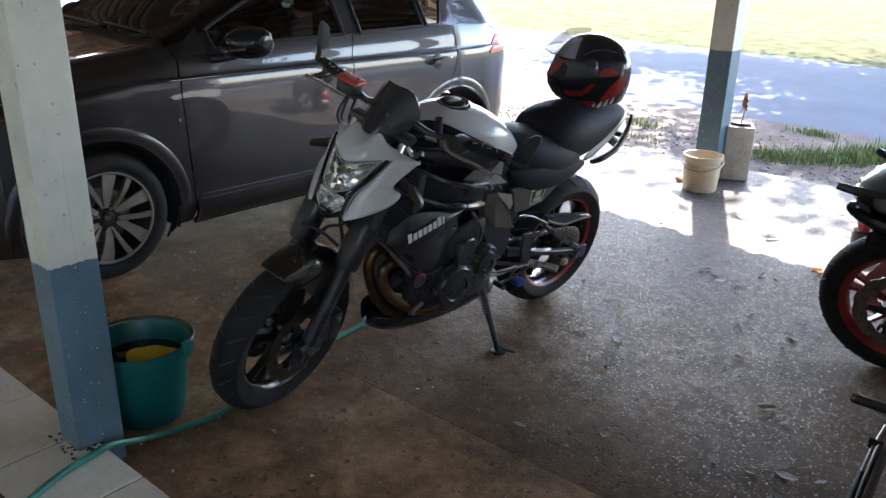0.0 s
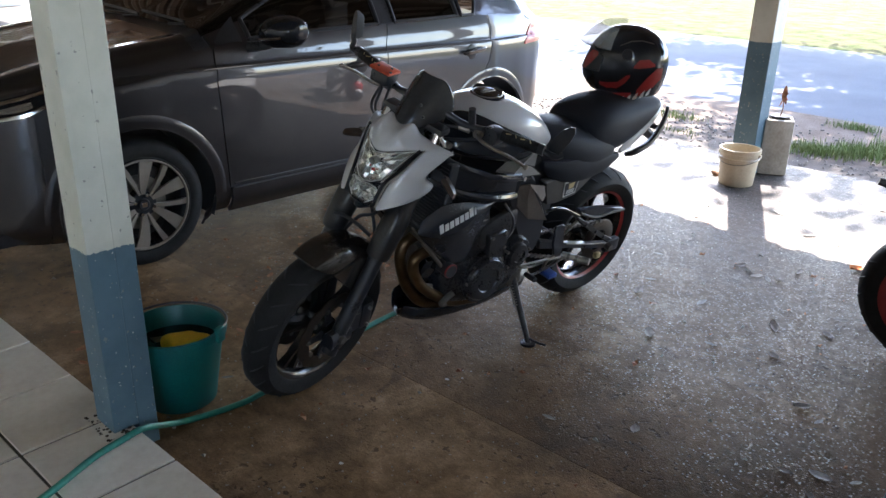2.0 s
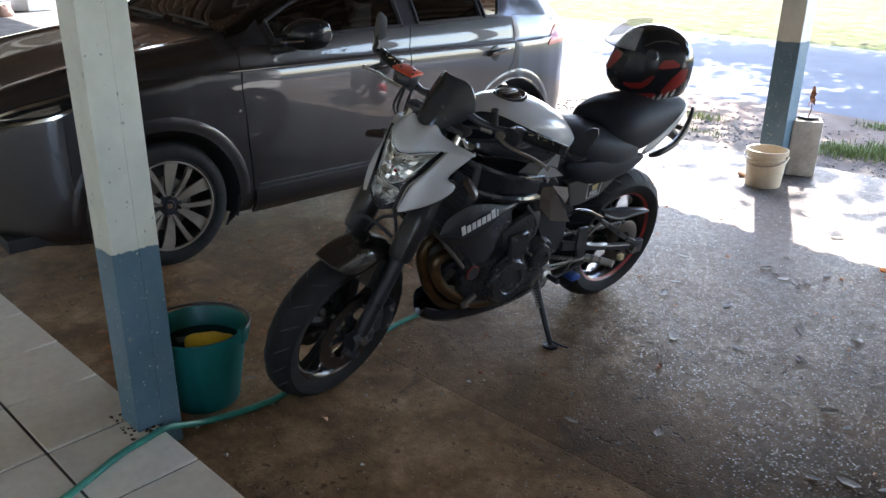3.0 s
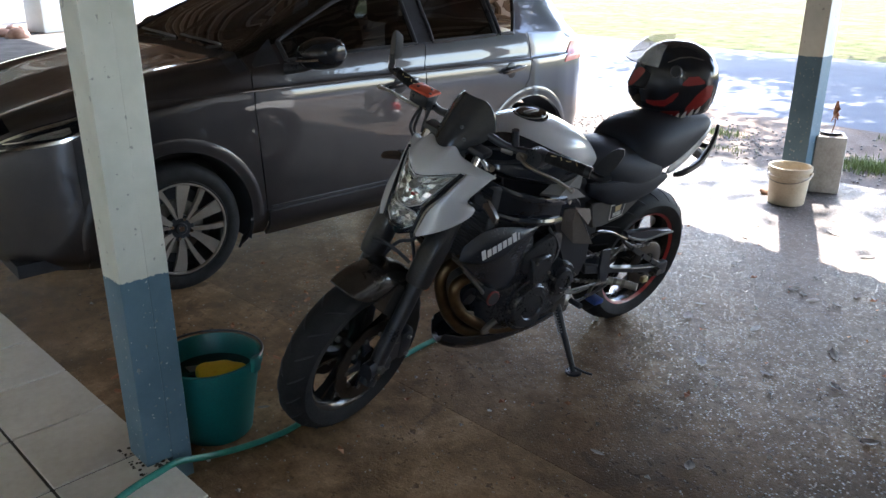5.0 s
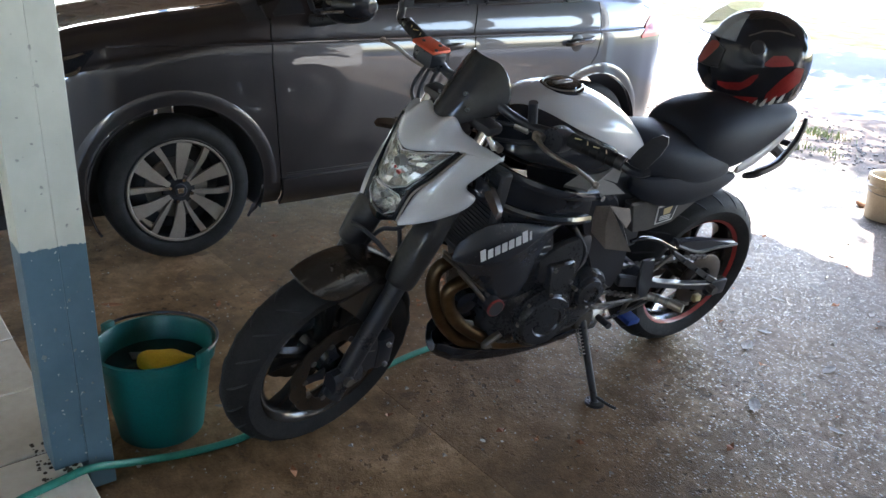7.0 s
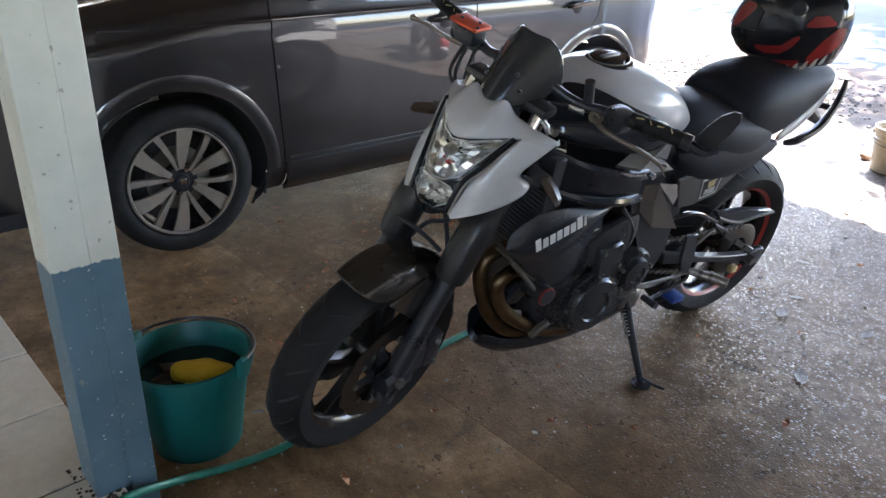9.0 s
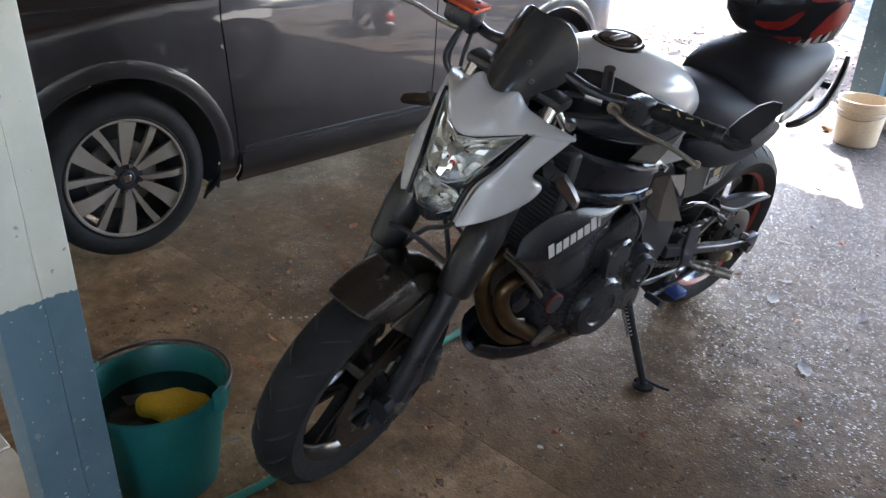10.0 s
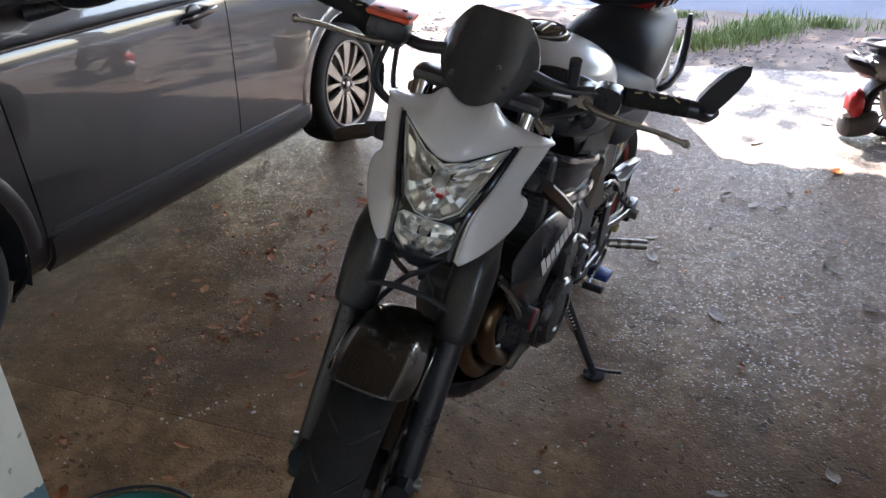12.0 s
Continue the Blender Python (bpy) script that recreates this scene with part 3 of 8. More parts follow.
def porch():
    ang = radians(5.0)
    m = Matrix.Translation((-2.252, 0.825, 0)) @ Matrix.Rotation(ang, 4, "Z")
    slab = part("porch", box((-4.2, -2.9, -0.12), (6.2, -0.004, 0.09), 0.004, 1), GROUT, m=m)
    tagged(slab, "low porch step laid with cream floor tiles", "porch", kind="structure")
    t, g = 0.34, 0.0045
    shared = {}
    for r in range(7):
        v1 = 0.0 if r == 0 else -0.305 - t * (r - 1)
        v0 = -0.305 - t * r
        for k in range(-9, 13):
            key = r == 0
            if key not in shared:
                shared[key] = finish_mesh("tile", box((g, g, 0), (t - g, (v1 - v0) - g, 0.008), 0.0025, 1), TILE)
            ob = new("tile", shared[key])
            ob.parent = slab
            tilt = random.uniform(-0.08, 0.08)
            ob.matrix_basis = m @ Matrix.Translation((k * t, v0, 0.0895 + random.uniform(0, 0.0012))) @ pose(0, 0, 0, tilt, random.uniform(-0.08, 0.08), 0)


def finish_mesh(name, bm, mat):
    finish(bm)
    me = bpy.data.meshes.new(name)
    bm.to_mesh(me)
    bm.free()
    me.materials.append(mat)
    return me


# ---- car ----
def curve(pairs):
    xs, ys = zip(*sorted(pairs))
    # gently rounded interpolation
    def f(x):
        return float(sum(np.interp(x + d, xs, ys) for d in (-0.06, -0.03, 0, 0.03, 0.06)) / 5)
    return f


CW = curve([(0.86, 0.42), (0.80, 0.58), (0.70, 0.69), (0.5, 0.785), (0.25, 0.85), (0, 0.868), (-0.5, 0.872), (-2.6, 0.872), (-2.95, 0.845), (-3.2, 0.78), (-3.36, 0.68), (-3.44, 0.52)])
CBELT = curve([(0.86, 0.70), (0.75, 0.80), (0.6, 0.865), (0.3, 0.93), (0, 0.965), (-0.3, 1.0), (-0.55, 1.035), (-1.1, 1.055), (-1.7, 1.07), (-2.6, 1.085), (-3.0, 1.07), (-3.3, 1.03), (-3.44, 0.98)])
CTOP = curve([(0.86, 0.72), (0.78, 0.83), (0.6, 0.925), (0.3, 1.0), (0, 1.045), (-0.38, 1.085), (-0.48, 1.12), (-0.8, 1.27), (-1.15, 1.41), (-1.45, 1.468), (-1.9, 1.488), (-2.5, 1.475), (-2.85, 1.43), (-3.05, 1.33), (-3.3, 1.10), (-3.44, 1.0)])
CCY = curve([(0.86, 0.30), (0.6, 0.60), (0.2, 0.68), (-0.3, 0.70), (-0.5, 0.70), (-1.0, 0.635), (-1.4, 0.60), (-2.4, 0.60), (-2.9, 0.585), (-3.3, 0.56), (-3.44, 0.45)])
CSILL = curve([(0.86, 0.30), (0.7, 0.20), (0.4, 0.17), (-0.4, 0.18), (-2.9, 0.19), (-3.2, 0.26), (-3.44, 0.36)])


def car_section(x):
    w, zb, zt, yc, zs = CW(x), CBELT(x), CTOP(x), CCY(x), CSILL(x)
    zc = zb + (zt - zb) * 0.86
    zw = min(0.80, zb - 0.12)
    zh = min(0.918, zb - 0.075)
    return [(w - 0.09, zs), (w - 0.03, zs + 0.06), (w - 0.012, zs + 0.15), (w, 0.52 if zb > 0.8 else zs + 0.22), (w + 0.004, zw),
            (w - 0.004, zh), (w - 0.024, zh + 0.022), (w - 0.055, zb), (yc + (w - 0.055 - yc) * 0.42, zb + (zc - zb) * 0.58), (yc, zc), (yc * 0.72, zt - 0.012 * 1.2), (0, zt)]


SEG = 7
NV = 11 * SEG


def car_ring(x):
    pts = smooth_path([(x, y, z) for y, z in car_section(x)], SEG)
    return pts


def side_y(x, z):
    pts = car_ring(x)
    zs, ys = [p.z for p in pts], [p.y for p in pts]
    return float(np.interp(z, zs, ys))


SX, SY, SZ = 0.92, 0.955, 0.985  # true length, width and height over the drawn ones
ARCH = 0.372
WHEELS = ((0.0, 0.31 / SZ), (-2.59, 0.31 / SZ))


def panel_bm(xa, xb, va, vb, arches=True, holes=(), step=0.022):
    """A body panel between two stations (functions of height) and two lines along the body."""
    n = max(2, int(abs(xb(0.6) - xa(0.6)) / step))
    bm, cols = bmesh.new(), []
    for i in range(n + 1):
        col = []
        for j in range(va, vb + 1):
            zguess = car_ring(xa(0.6) + (xb(0.6) - xa(0.6)) * i / n)[j].z
            x = xa(zguess) + (xb(zguess) - xa(zguess)) * i / n
            p = car_ring(x)[j].copy()
            if arches:
                for ax, az in WHEELS:
                    d = Vector(((p.x - ax) * SX, (p.z - az) * SZ))
                    if d.length < ARCH:
                        if d.length > 0.26:
                            d = d.normalized() * ARCH
                            p.x, p.z = ax + d.x / SX, az + d.y / SZ
                        else:
                            p = None
                            break
            col.append(bm.verts.new(p) if p is not None else None)
        cols.append(col)
    for a, b in zip(cols, cols[1:]):
        for j in range(len(a) - 1):
            q = (a[j], a[j + 1], b[j + 1], b[j])
            if None in q:
                continue
            c = sum((v.co for v in q), Vector()) / 4
            if any(h(c.x, c.z) for h in holes):
                continue
            bm.faces.new(q)
    bmesh.ops.delete(bm, geom=[v for v in bm.verts if not v.link_faces], context="VERTS")
    return bm


def const(v):
    return lambda z: v


def lerp_line(*pairs):
    zs, xs = zip(*sorted(pairs))
    return lambda z: float(np.interp(z, zs, xs))


def side_patch(xs, lo, hi, off, nz=8, nx=24):
    """A sheet that follows the car's flank between two lines, standing off by a little."""
    rows = []
    for i in range(nx + 1):
        x = xs[0] + (xs[1] - xs[0]) * i / nx
        z0, z1 = lo(x), hi(x)
        rows.append([(x, side_y(x, z0 + (z1 - z0) * k / nz) + off, z0 + (z1 - z0) * k / nz) for k in range(nz + 1)])
    return grid(rows)


def car_wheel(parent, x, side):
    y = 0.862 * side
    tyre = lathe([(0.222, -0.19), (0.245, -0.195), (0.29, -0.192), (0.308, -0.175), (0.315, -0.14), (0.315, -0.05), (0.309, -0.022), (0.297, -0.006), (0.27, 0.003), (0.25, 0.002), (0.238, -0.004), (0.232, -0.001), (0.222, -0.012)], n=64)
    flipm = Matrix.Translation((x, y, 0.31 / SZ)) @ Matrix.Diagonal((0.98 / SX, side, 0.98 / SZ, 1))
    w = part("wheel", tyre, RUBBER, parent, "black road tyre", m=flipm)
    bm = lathe([(0.224, -0.004), (0.226, -0.018), (0.214, -0.03), (0.205, -0.06), (0.2, -0.16), (0.19, -0.17)], n=64)
    part("rim", bm, BLACK_SATIN, w, "black alloy rim", m=flipm)
    bm = lathe([(0.19, -0.10), (0.06, -0.09), (0.0, -0.09)], n=40)
    part("wheel_well", bm, BLACK_MATT, w, m=flipm)
    bm = lathe([(0.135, -0.085), (0.135, -0.07), (0.07, -0.068)], n=40)
    part("brake_disc", bm, STEEL, w, m=flipm)
    part("rim_edge", lathe([(0.2275, -0.004), (0.2265, 0.001), (0.2195, 0.001), (0.2155, -0.008)], n=64), BLADE, w, m=flipm)
    for k in range(6):
        for da, h0, h1 in ((0.0, 0.0105, 0.034), (0.47, 0.0055, 0.0145)):
            a0 = math.pi * k / 3 + 0.68 + da
            rows = []
            for t in (0.0, 0.35, 0.7, 1.0):
                r, h = 0.05 + 0.169 * t, h0 + (h1 - h0) * t ** 0.85
                dep = -0.020 + 0.012 * math.sin(t * math.pi * 0.8)
                aa = a0 - 0.12 * (1 - t) * (1 if da == 0 else -1)
                ca, sa = math.cos(aa), math.sin(aa)
                rows.append([Vector((r * ca - du * sa, dep + dv, r * sa + du * ca)) for du, dv in ((-h, 0), (h, 0), (h * 0.75, -0.03), (-h * 0.75, -0.03))])
            part("spoke", loft(rows), BLADE, w, "machined alloy blade" if k == 0 else "", m=flipm)
    bm = lathe([(0.0, -0.010), (0.025, -0.010), (0.029, -0.014), (0.030, -0.021), (0.064, -0.023), (0.068, -0.05)], n=28)
    part("hub_cap", bm, BLACK_SATIN, w, m=flipm)
    for k in range(4):
        a = 2 * math.pi * k / 4 + 0.35
        c = (0.049 * math.cos(a), -0.03, 0.049 * math.sin(a))
        bm = rod(c, (c[0], -0.006, c[2]), 0.0085, 6)
        part("wheel_nut", bm, CHROME, w, m=flipm)
    # emblem on the cap
    bm = plate([(-0.012, -0.012), (0.012, -0.012), (0.014, 0.012), (-0.014, 0.012)], -0.0095, -0.0075, 0.001)
    part("emblem", bm, CHROME, w, m=flipm)


def build_car():
    th = 0.024
    cf, cl = Vector((math.sin(th), -math.cos(th), 0)), Vector((math.cos(th), math.sin(th), 0))
    org = Vector((-3.222, 1.53, 0)) - cl * 0.862 * SY
    m = Matrix(((cf.x * SX, cl.x * SY, 0, org.x), (cf.y * SX, cl.y * SY, 0, org.y), (0, 0, SZ, 0), (0, 0, 0, 1)))
    car = thing("car", m, "dark metallic grey hatchback parked on the concrete", "car")
    door0 = lerp_line((0.2, -0.50), (0.55, -0.475), (0.85, -0.458), (0.95, -0.468), (1.1, -0.485))
    door1 = lerp_line((0.2, -1.60), (0.7, -1.622), (0.92, -1.635), (1.1, -1.68))
    door2 = lerp_line((0.2, -2.16), (0.45, -2.29), (0.66, -2.45), (0.80, -2.56), (0.95, -2.60), (1.1, -2.585))
    gap = 0.0035
    sh = lambda f, d: (lambda z: f(z) + d)
    vb = 7 * SEG  # beltline
    vs = 2 * SEG - 1  # bottom of the doors
    # panes: stations, lower line and upper line along the flank; the last one kicks up behind
    sill_line = lambda x: CBELT(x) + 0.010
    kick = lambda x: max(sill_line(x), sill_line(x) + (-2.45 - x) * 1.5)
    panes = (
        ((-1.60, -0.70), sill_line, lambda x: min(CTOP(x) - 0.085, 1.19 + (-0.66 - x) * 0.55)),
        ((-2.285, -1.735), sill_line, lambda x: CTOP(x) - 0.085),
        ((-2.66, -2.325), kick, lambda x: CTOP(x) - 0.09),
    )
    win = [(lambda x, z, q=q: q[0][0] < x < q[0][1] and q[1](x) + 0.002 < z < q[2](x)) for q in panes]
    for side, sd in (("left", 1), ("right", -1)):
        def p(name, bm, mat=CARPAINT, label="", **kw):
            if sd < 0:
                flip(bm)
            return part(name, bm, mat, car, label, **kw)
        p("front_wing", panel_bm(sh(door0, gap), const(0.44), 0, vb), solid=0.012)
        p("front_door", panel_bm(sh(door1, gap), sh(door0, -gap), vs, vb), solid=0.012)
        p("rear_door", panel_bm(sh(door2, gap), sh(door1, -gap), vs, vb), solid=0.012)
        p("rear_wing", panel_bm(const(-3.40), sh(door2, -gap), 0, vb), solid=0.012)
        p("sill", panel_bm(const(-2.24), sh(door0, -gap), 0, vs, arches=True), solid=0.02)
        p("side_frame", panel_bm(const(-3.05), const(-0.47), vb, 9 * SEG, False, win, 0.018), solid=0.02)
        # window panes and black surrounds
        for xs, low, top in panes:
            pane = p("side_window", side_patch((xs[0] - 0.012, xs[1] + 0.012), lambda x: low(x) - 0.014, lambda x: top(x) + 0.012, -0.004), GLASS_CAR, "tinted side window")
            pane.visible_shadow = False
            line = [Vector((x, side_y(x, low(x)) + 0.002, low(x))) for x in np.linspace(xs[0], xs[1], 12)]
            p("belt_moulding", tube([tuple(v) for v in line], 0.010, 8, 2), BLACK_SATIN)
            line = [Vector((x, side_y(x, top(x)) + 0.001, top(x))) for x in np.linspace(xs[0], xs[1], 12)]
            p("window_frame", tube([tuple(v) for v in line], 0.011, 8, 2), BLACK_SATIN)
            for xe in xs:
                line = [Vector((xe, side_y(xe, z) + 0.0015, z)) for z in np.linspace(low(xe), top(xe), 6)]
                p("window_frame", tube([tuple(v) for v in line], 0.014, 8, 2), BLACK_SATIN)
        p("b_pillar_trim", side_patch((-1.735, -1.60), lambda x: CBELT(x) + 0.006, lambda x: CTOP(x) - 0.09, 0.003, 6, 4), BLACK_SATIN, solid=0.002)
        # arch liner and wheels
        for ax, az in WHEELS:
            prof = [(ax + (ARCH - 0.003) / SX * math.cos(a), az + (ARCH - 0.003) / SZ * math.sin(a)) for a in np.linspace(-0.35, math.pi + 0.35, 22)]
            p("wheel_arch_liner", grid([[(x, 0.864, z) for x, z in prof], [(x, 0.55, z) for x, z in prof]]), BLACK_MATT)
            lip = []
            for a in np.linspace(-0.12, math.pi + 0.12, 30):
                zz = az + ARCH / SZ * math.sin(a)
                xx = ax + ARCH / SX * math.cos(a)
                lip.append((xx, side_y(xx, max(zz, CSILL(xx) + 0.02)) - 0.004, zz))
            p("arch_lip", tube(lip, 0.007, 8, 1, flat=0.8), CARPAINT)
            flare = []
            for a in np.linspace(-0.05, math.pi + 0.05, 34):
                row = []
                for rr, off in ((ARCH - 0.002, 0.001), (ARCH + 0.025, 0.003), (ARCH + 0.05, 0.004), (ARCH + 0.066, -0.003)):
                    xx, zz = ax + rr / SX * math.cos(a), az + rr / SZ * math.sin(a)
                    row.append((xx, side_y(xx, max(zz, CSILL(xx) + 0.02)) + off, zz))
                flare.append(row)
            p("arch_flare", grid(flare), CARPAINT)
            car_wheel(car, ax, sd)
        # handles, mirror
        for hx in (-1.437, -2.395):
            ha = p("door_handle", tube([(hx + 0.105, side_y(hx, 0.87) + 0.012, 0.862), (hx + 0.07, side_y(hx, 0.87) + 0.036, 0.872), (hx - 0.07, side_y(hx, 0.87) + 0.036, 0.885), (hx - 0.105, side_y(hx, 0.87) + 0.012, 0.885)], [0.012, 0.017, 0.017, 0.012], 10, 5, flat=0.6), CARPAINT)
            p("handle_recess", lathe([(0.0, 0.001), (0.045, 0.003), (0.05, 0.0)], (hx + 0.01, side_y(hx, 0.87) + 0.0, 0.868), 20), BLACK_SATIN)
        head = []
        for y, hx_, hz_, xc, zc in ((0.895, 0.03, 0.03, -0.60, 1.115), (0.915, 0.07, 0.066, -0.61, 1.128), (0.96, 0.092, 0.078, -0.62, 1.134), (1.03, 0.096, 0.078, -0.63, 1.142), (1.10, 0.082, 0.066, -0.64, 1.146), (1.135, 0.045, 0.036, -0.645, 1.148)):
            head.append([Vector((xc + hx_ * math.cos(a) * (1.15 if math.cos(a) > 0 else 0.75), y, zc + hz_ * math.sin(a))) for a in (2 * math.pi * k / 16 for k in range(16))])
        shift = Matrix.Translation((-0.17, 0, -0.045)) @ Matrix.Translation((-0.62, 0.92, 1.13)) @ Matrix.Diagonal((1.15, 1.05, 1.08, 1)) @ Matrix.Translation((0.62, -0.92, -1.13))
        p("door_mirror", loft([[shift @ v for v in r] for r in head]), BLACK_GLOSS, sub=1)
        p("mirror_foot", tube([(-0.68, 0.825, 1.01), (-0.72, 0.87, 1.015), (-0.77, 0.935, 1.03)], [0.03, 0.024, 0.02], 10, 5), BLACK_SATIN)
        p("mirror_band", tube([(-0.665, 0.915, 1.063), (-0.655, 0.97, 1.063), (-0.66, 1.04, 1.069), (-0.70, 1.115, 1.079)], 0.007, 8, 5), CHROME)
        p("mirror_triangle", side_patch((-0.655, -0.50), lambda x: CBELT(x) + 0.004, lambda x: CBELT(x) + 0.02 + (-0.50 - x) * 0.62, 0.004, 4, 6), BLACK_SATIN, solid=0.004)
        # sculpted crease and lower line on the flank
        crease = [(x, side_y(x, 0.925) + 0.001, 0.925) for x in np.linspace(0.25, -2.9, 26)]
        p("shoulder_crease", tube(crease, 0.006, 6, 1, flat=0.6), CARPAINT)
        low = [(x, side_y(x, 0.33) + 0.0, 0.33) for x in np.linspace(-0.52, -2.1, 14)]
        p("lower_crease", tube(low, 0.008, 6, 1, flat=0.6), CARPAINT)
        # lamps
        lo = lambda x: float(np.interp(x, [0.30, 0.38, 0.48, 0.74], [0.905, 0.825, 0.785, 0.755]))
        hi = lambda x: max(lo(x) + 0.004, CBELT(x) - 0.014)
        p("headlamp", side_patch((0.30, 0.74), lo, hi, 0.004, 6, 22), BLACK_GLOSS, "clear headlamp unit", solid=0.004)
        p("lamp_reflector", side_patch((0.44, 0.70), lambda x: lo(x) + 0.03, lambda x: max(lo(x) + 0.034, hi(x) - 0.034), 0.007, 4, 8), REFLECT)
        for a, b, f0, f1 in ((0.34, 0.73, 0.80, 0.96), (0.36, 0.73, 0.06, 0.24)):
            p("daylight_strip", side_patch((a, b), lambda x: lo(x) + (hi(x) - lo(x)) * f0, lambda x: lo(x) + (hi(x) - lo(x)) * f1, 0.011, 2, 18), CHROME)
        p("headlamp_lens", side_patch((0.30, 0.74), lo, hi, 0.016, 6, 22), GLASS_CLEAR)
        p("tail_lamp", side_patch((-3.33, -2.98), lambda x: 0.875 - 0.02 * (x + 2.98), lambda x: min(1.0, 0.89 + (-2.98 - x) * 0.8), 0.006, 5, 14), TAILRED, "red tail lamp", solid=0.006)
    # bonnet, roof, screens, bumpers: whole across
    def whole(name, xa, xb, va, vb_, mat=CARPAINT, label="", solid=0.012, off=0.0):
        n = max(3, int(abs(xb - xa) / 0.04))
        rows = []
        for i in range(n + 1):
            r = car_ring(xa + (xb - xa) * i / n)[va:vb_ + 1]
            half = [Vector((q.x, q.y, q.z + off)) for q in r]
            rows.append(half + [Vector((q.x, -q.y, q.z)) for q in reversed(half[:-1])])
        return part(name, grid(rows), mat, car, label, solid=solid)
    whole("bonnet", -0.37, 0.66, 7 * SEG, NV)
    whole("roof_panel", -3.0, -1.13, 9 * SEG - 1, NV)
    ws = whole("windscreen", -1.15, -0.45, 8 * SEG, NV, GLASS_CAR, "raked tinted windscreen", 0.0, 0.003)
    ws.visible_shadow = False
    whole("scuttle", -0.46, -0.372, 7 * SEG, NV, BLACK_SATIN, off=-0.006)
    whole("tailgate", -3.43, -3.0, 7 * SEG, NV)
    for sd in (1, -1):
        bm = panel_bm(const(0.4435), const(0.86), 0, 7 * SEG)
        if sd < 0:
            flip(bm)
        part("front_bumper", bm, CARPAINT, car, solid=0.012)
    rows = [[(x, y, z) for y in np.linspace(-0.45, 0.45, 7)] for x, z in ((0.855, 0.30), (0.885, 0.4), (0.885, 0.55), (0.875, 0.68), (0.845, 0.715))]
    part("grille", grid(rows), BLACK_GLOSS, car)
    part("underbody", box((-3.3, -0.70, 0.2), (0.75, 0.70, 0.26)), BLACK_MATT, car)
    part("dashboard", box((-0.80, -0.62, 0.86), (-0.42, 0.62, 1.0), 0.05, 3), BLACK_MATT, car)
    for y in (0.34, -0.34):
        part("front_seat", loft([ring(-1.72, 0.20, 1.0, 0.24, 12), ring(-1.62, 0.25, 0.9, 0.36, 12), ring(-1.50, 0.24, 0.75, 0.34, 12), ring(-1.2, 0.24, 0.6, 0.12, 12), ring(-1.1, 0.2, 0.58, 0.08, 12)]), BLACK_MATT, car, sub=1)
        part("headrest", box((-1.78, y - 0.13, 1.16), (-1.68, y + 0.13, 1.32), 0.04, 3), BLACK_MATT, car)
    part("rear_seat", box((-2.75, -0.6, 0.5), (-2.45, 0.6, 1.12), 0.08, 3), BLACK_MATT, car)
    wheel = lathe([(0.165 + 0.014 * math.cos(a), 0.014 * math.sin(a)) for a in (2 * math.pi * k / 8 for k in range(8))], n=32, axis="x", closed=True)
    rod((0, 0, -0.16), (0, 0, 0.16), 0.014, 6, bm=wheel)
    rod((0, -0.16, 0), (0, 0.16, 0), 0.02, 6, bm=wheel)
    part("steering_wheel", wheel, BLACK_SATIN, car, m=Matrix.Translation((-0.93, 0.34, 1.03)) @ Matrix.Rotation(radians(-24), 4, "Y"))
    for y in (0.45, -0.1):
        part("wiper", tube([(-0.43, y, 1.105), (-0.47, y + 0.1, 1.122), (-0.5, y - 0.45, 1.135)], 0.008, 6, 4), BLACK_MATT, car)
    return car


# ---- motorcycles ----
RAKE = radians(25)
AXIS, PIVOT = Vector((-math.sin(RAKE), 0, math.cos(RAKE))), Vector((1.505, 0, 0))


def steer(deg):
    return Matrix.Translation(PIVOT) @ Matrix.Rotation(radians(deg), 4, AXIS) @ Matrix.Translation(-PIVOT)


def fork_x(z):
    return 1.40 - (z - 0.30) * math.tan(RAKE)


def moto_tyre(R, w, bead):
    r = w / 2
    prof = [(bead, -w * 0.36), (bead + 0.012, -w * 0.43)]
    for a in np.linspace(-1.25, 1.25, 13):
        prof.append((R - r * 0.92 + r * 0.92 * math.cos(a), r * math.sin(a) * 1.02))
    prof += [(bead + 0.012, w * 0.43), (bead, w * 0.36)]
    return lathe(prof, n=72)


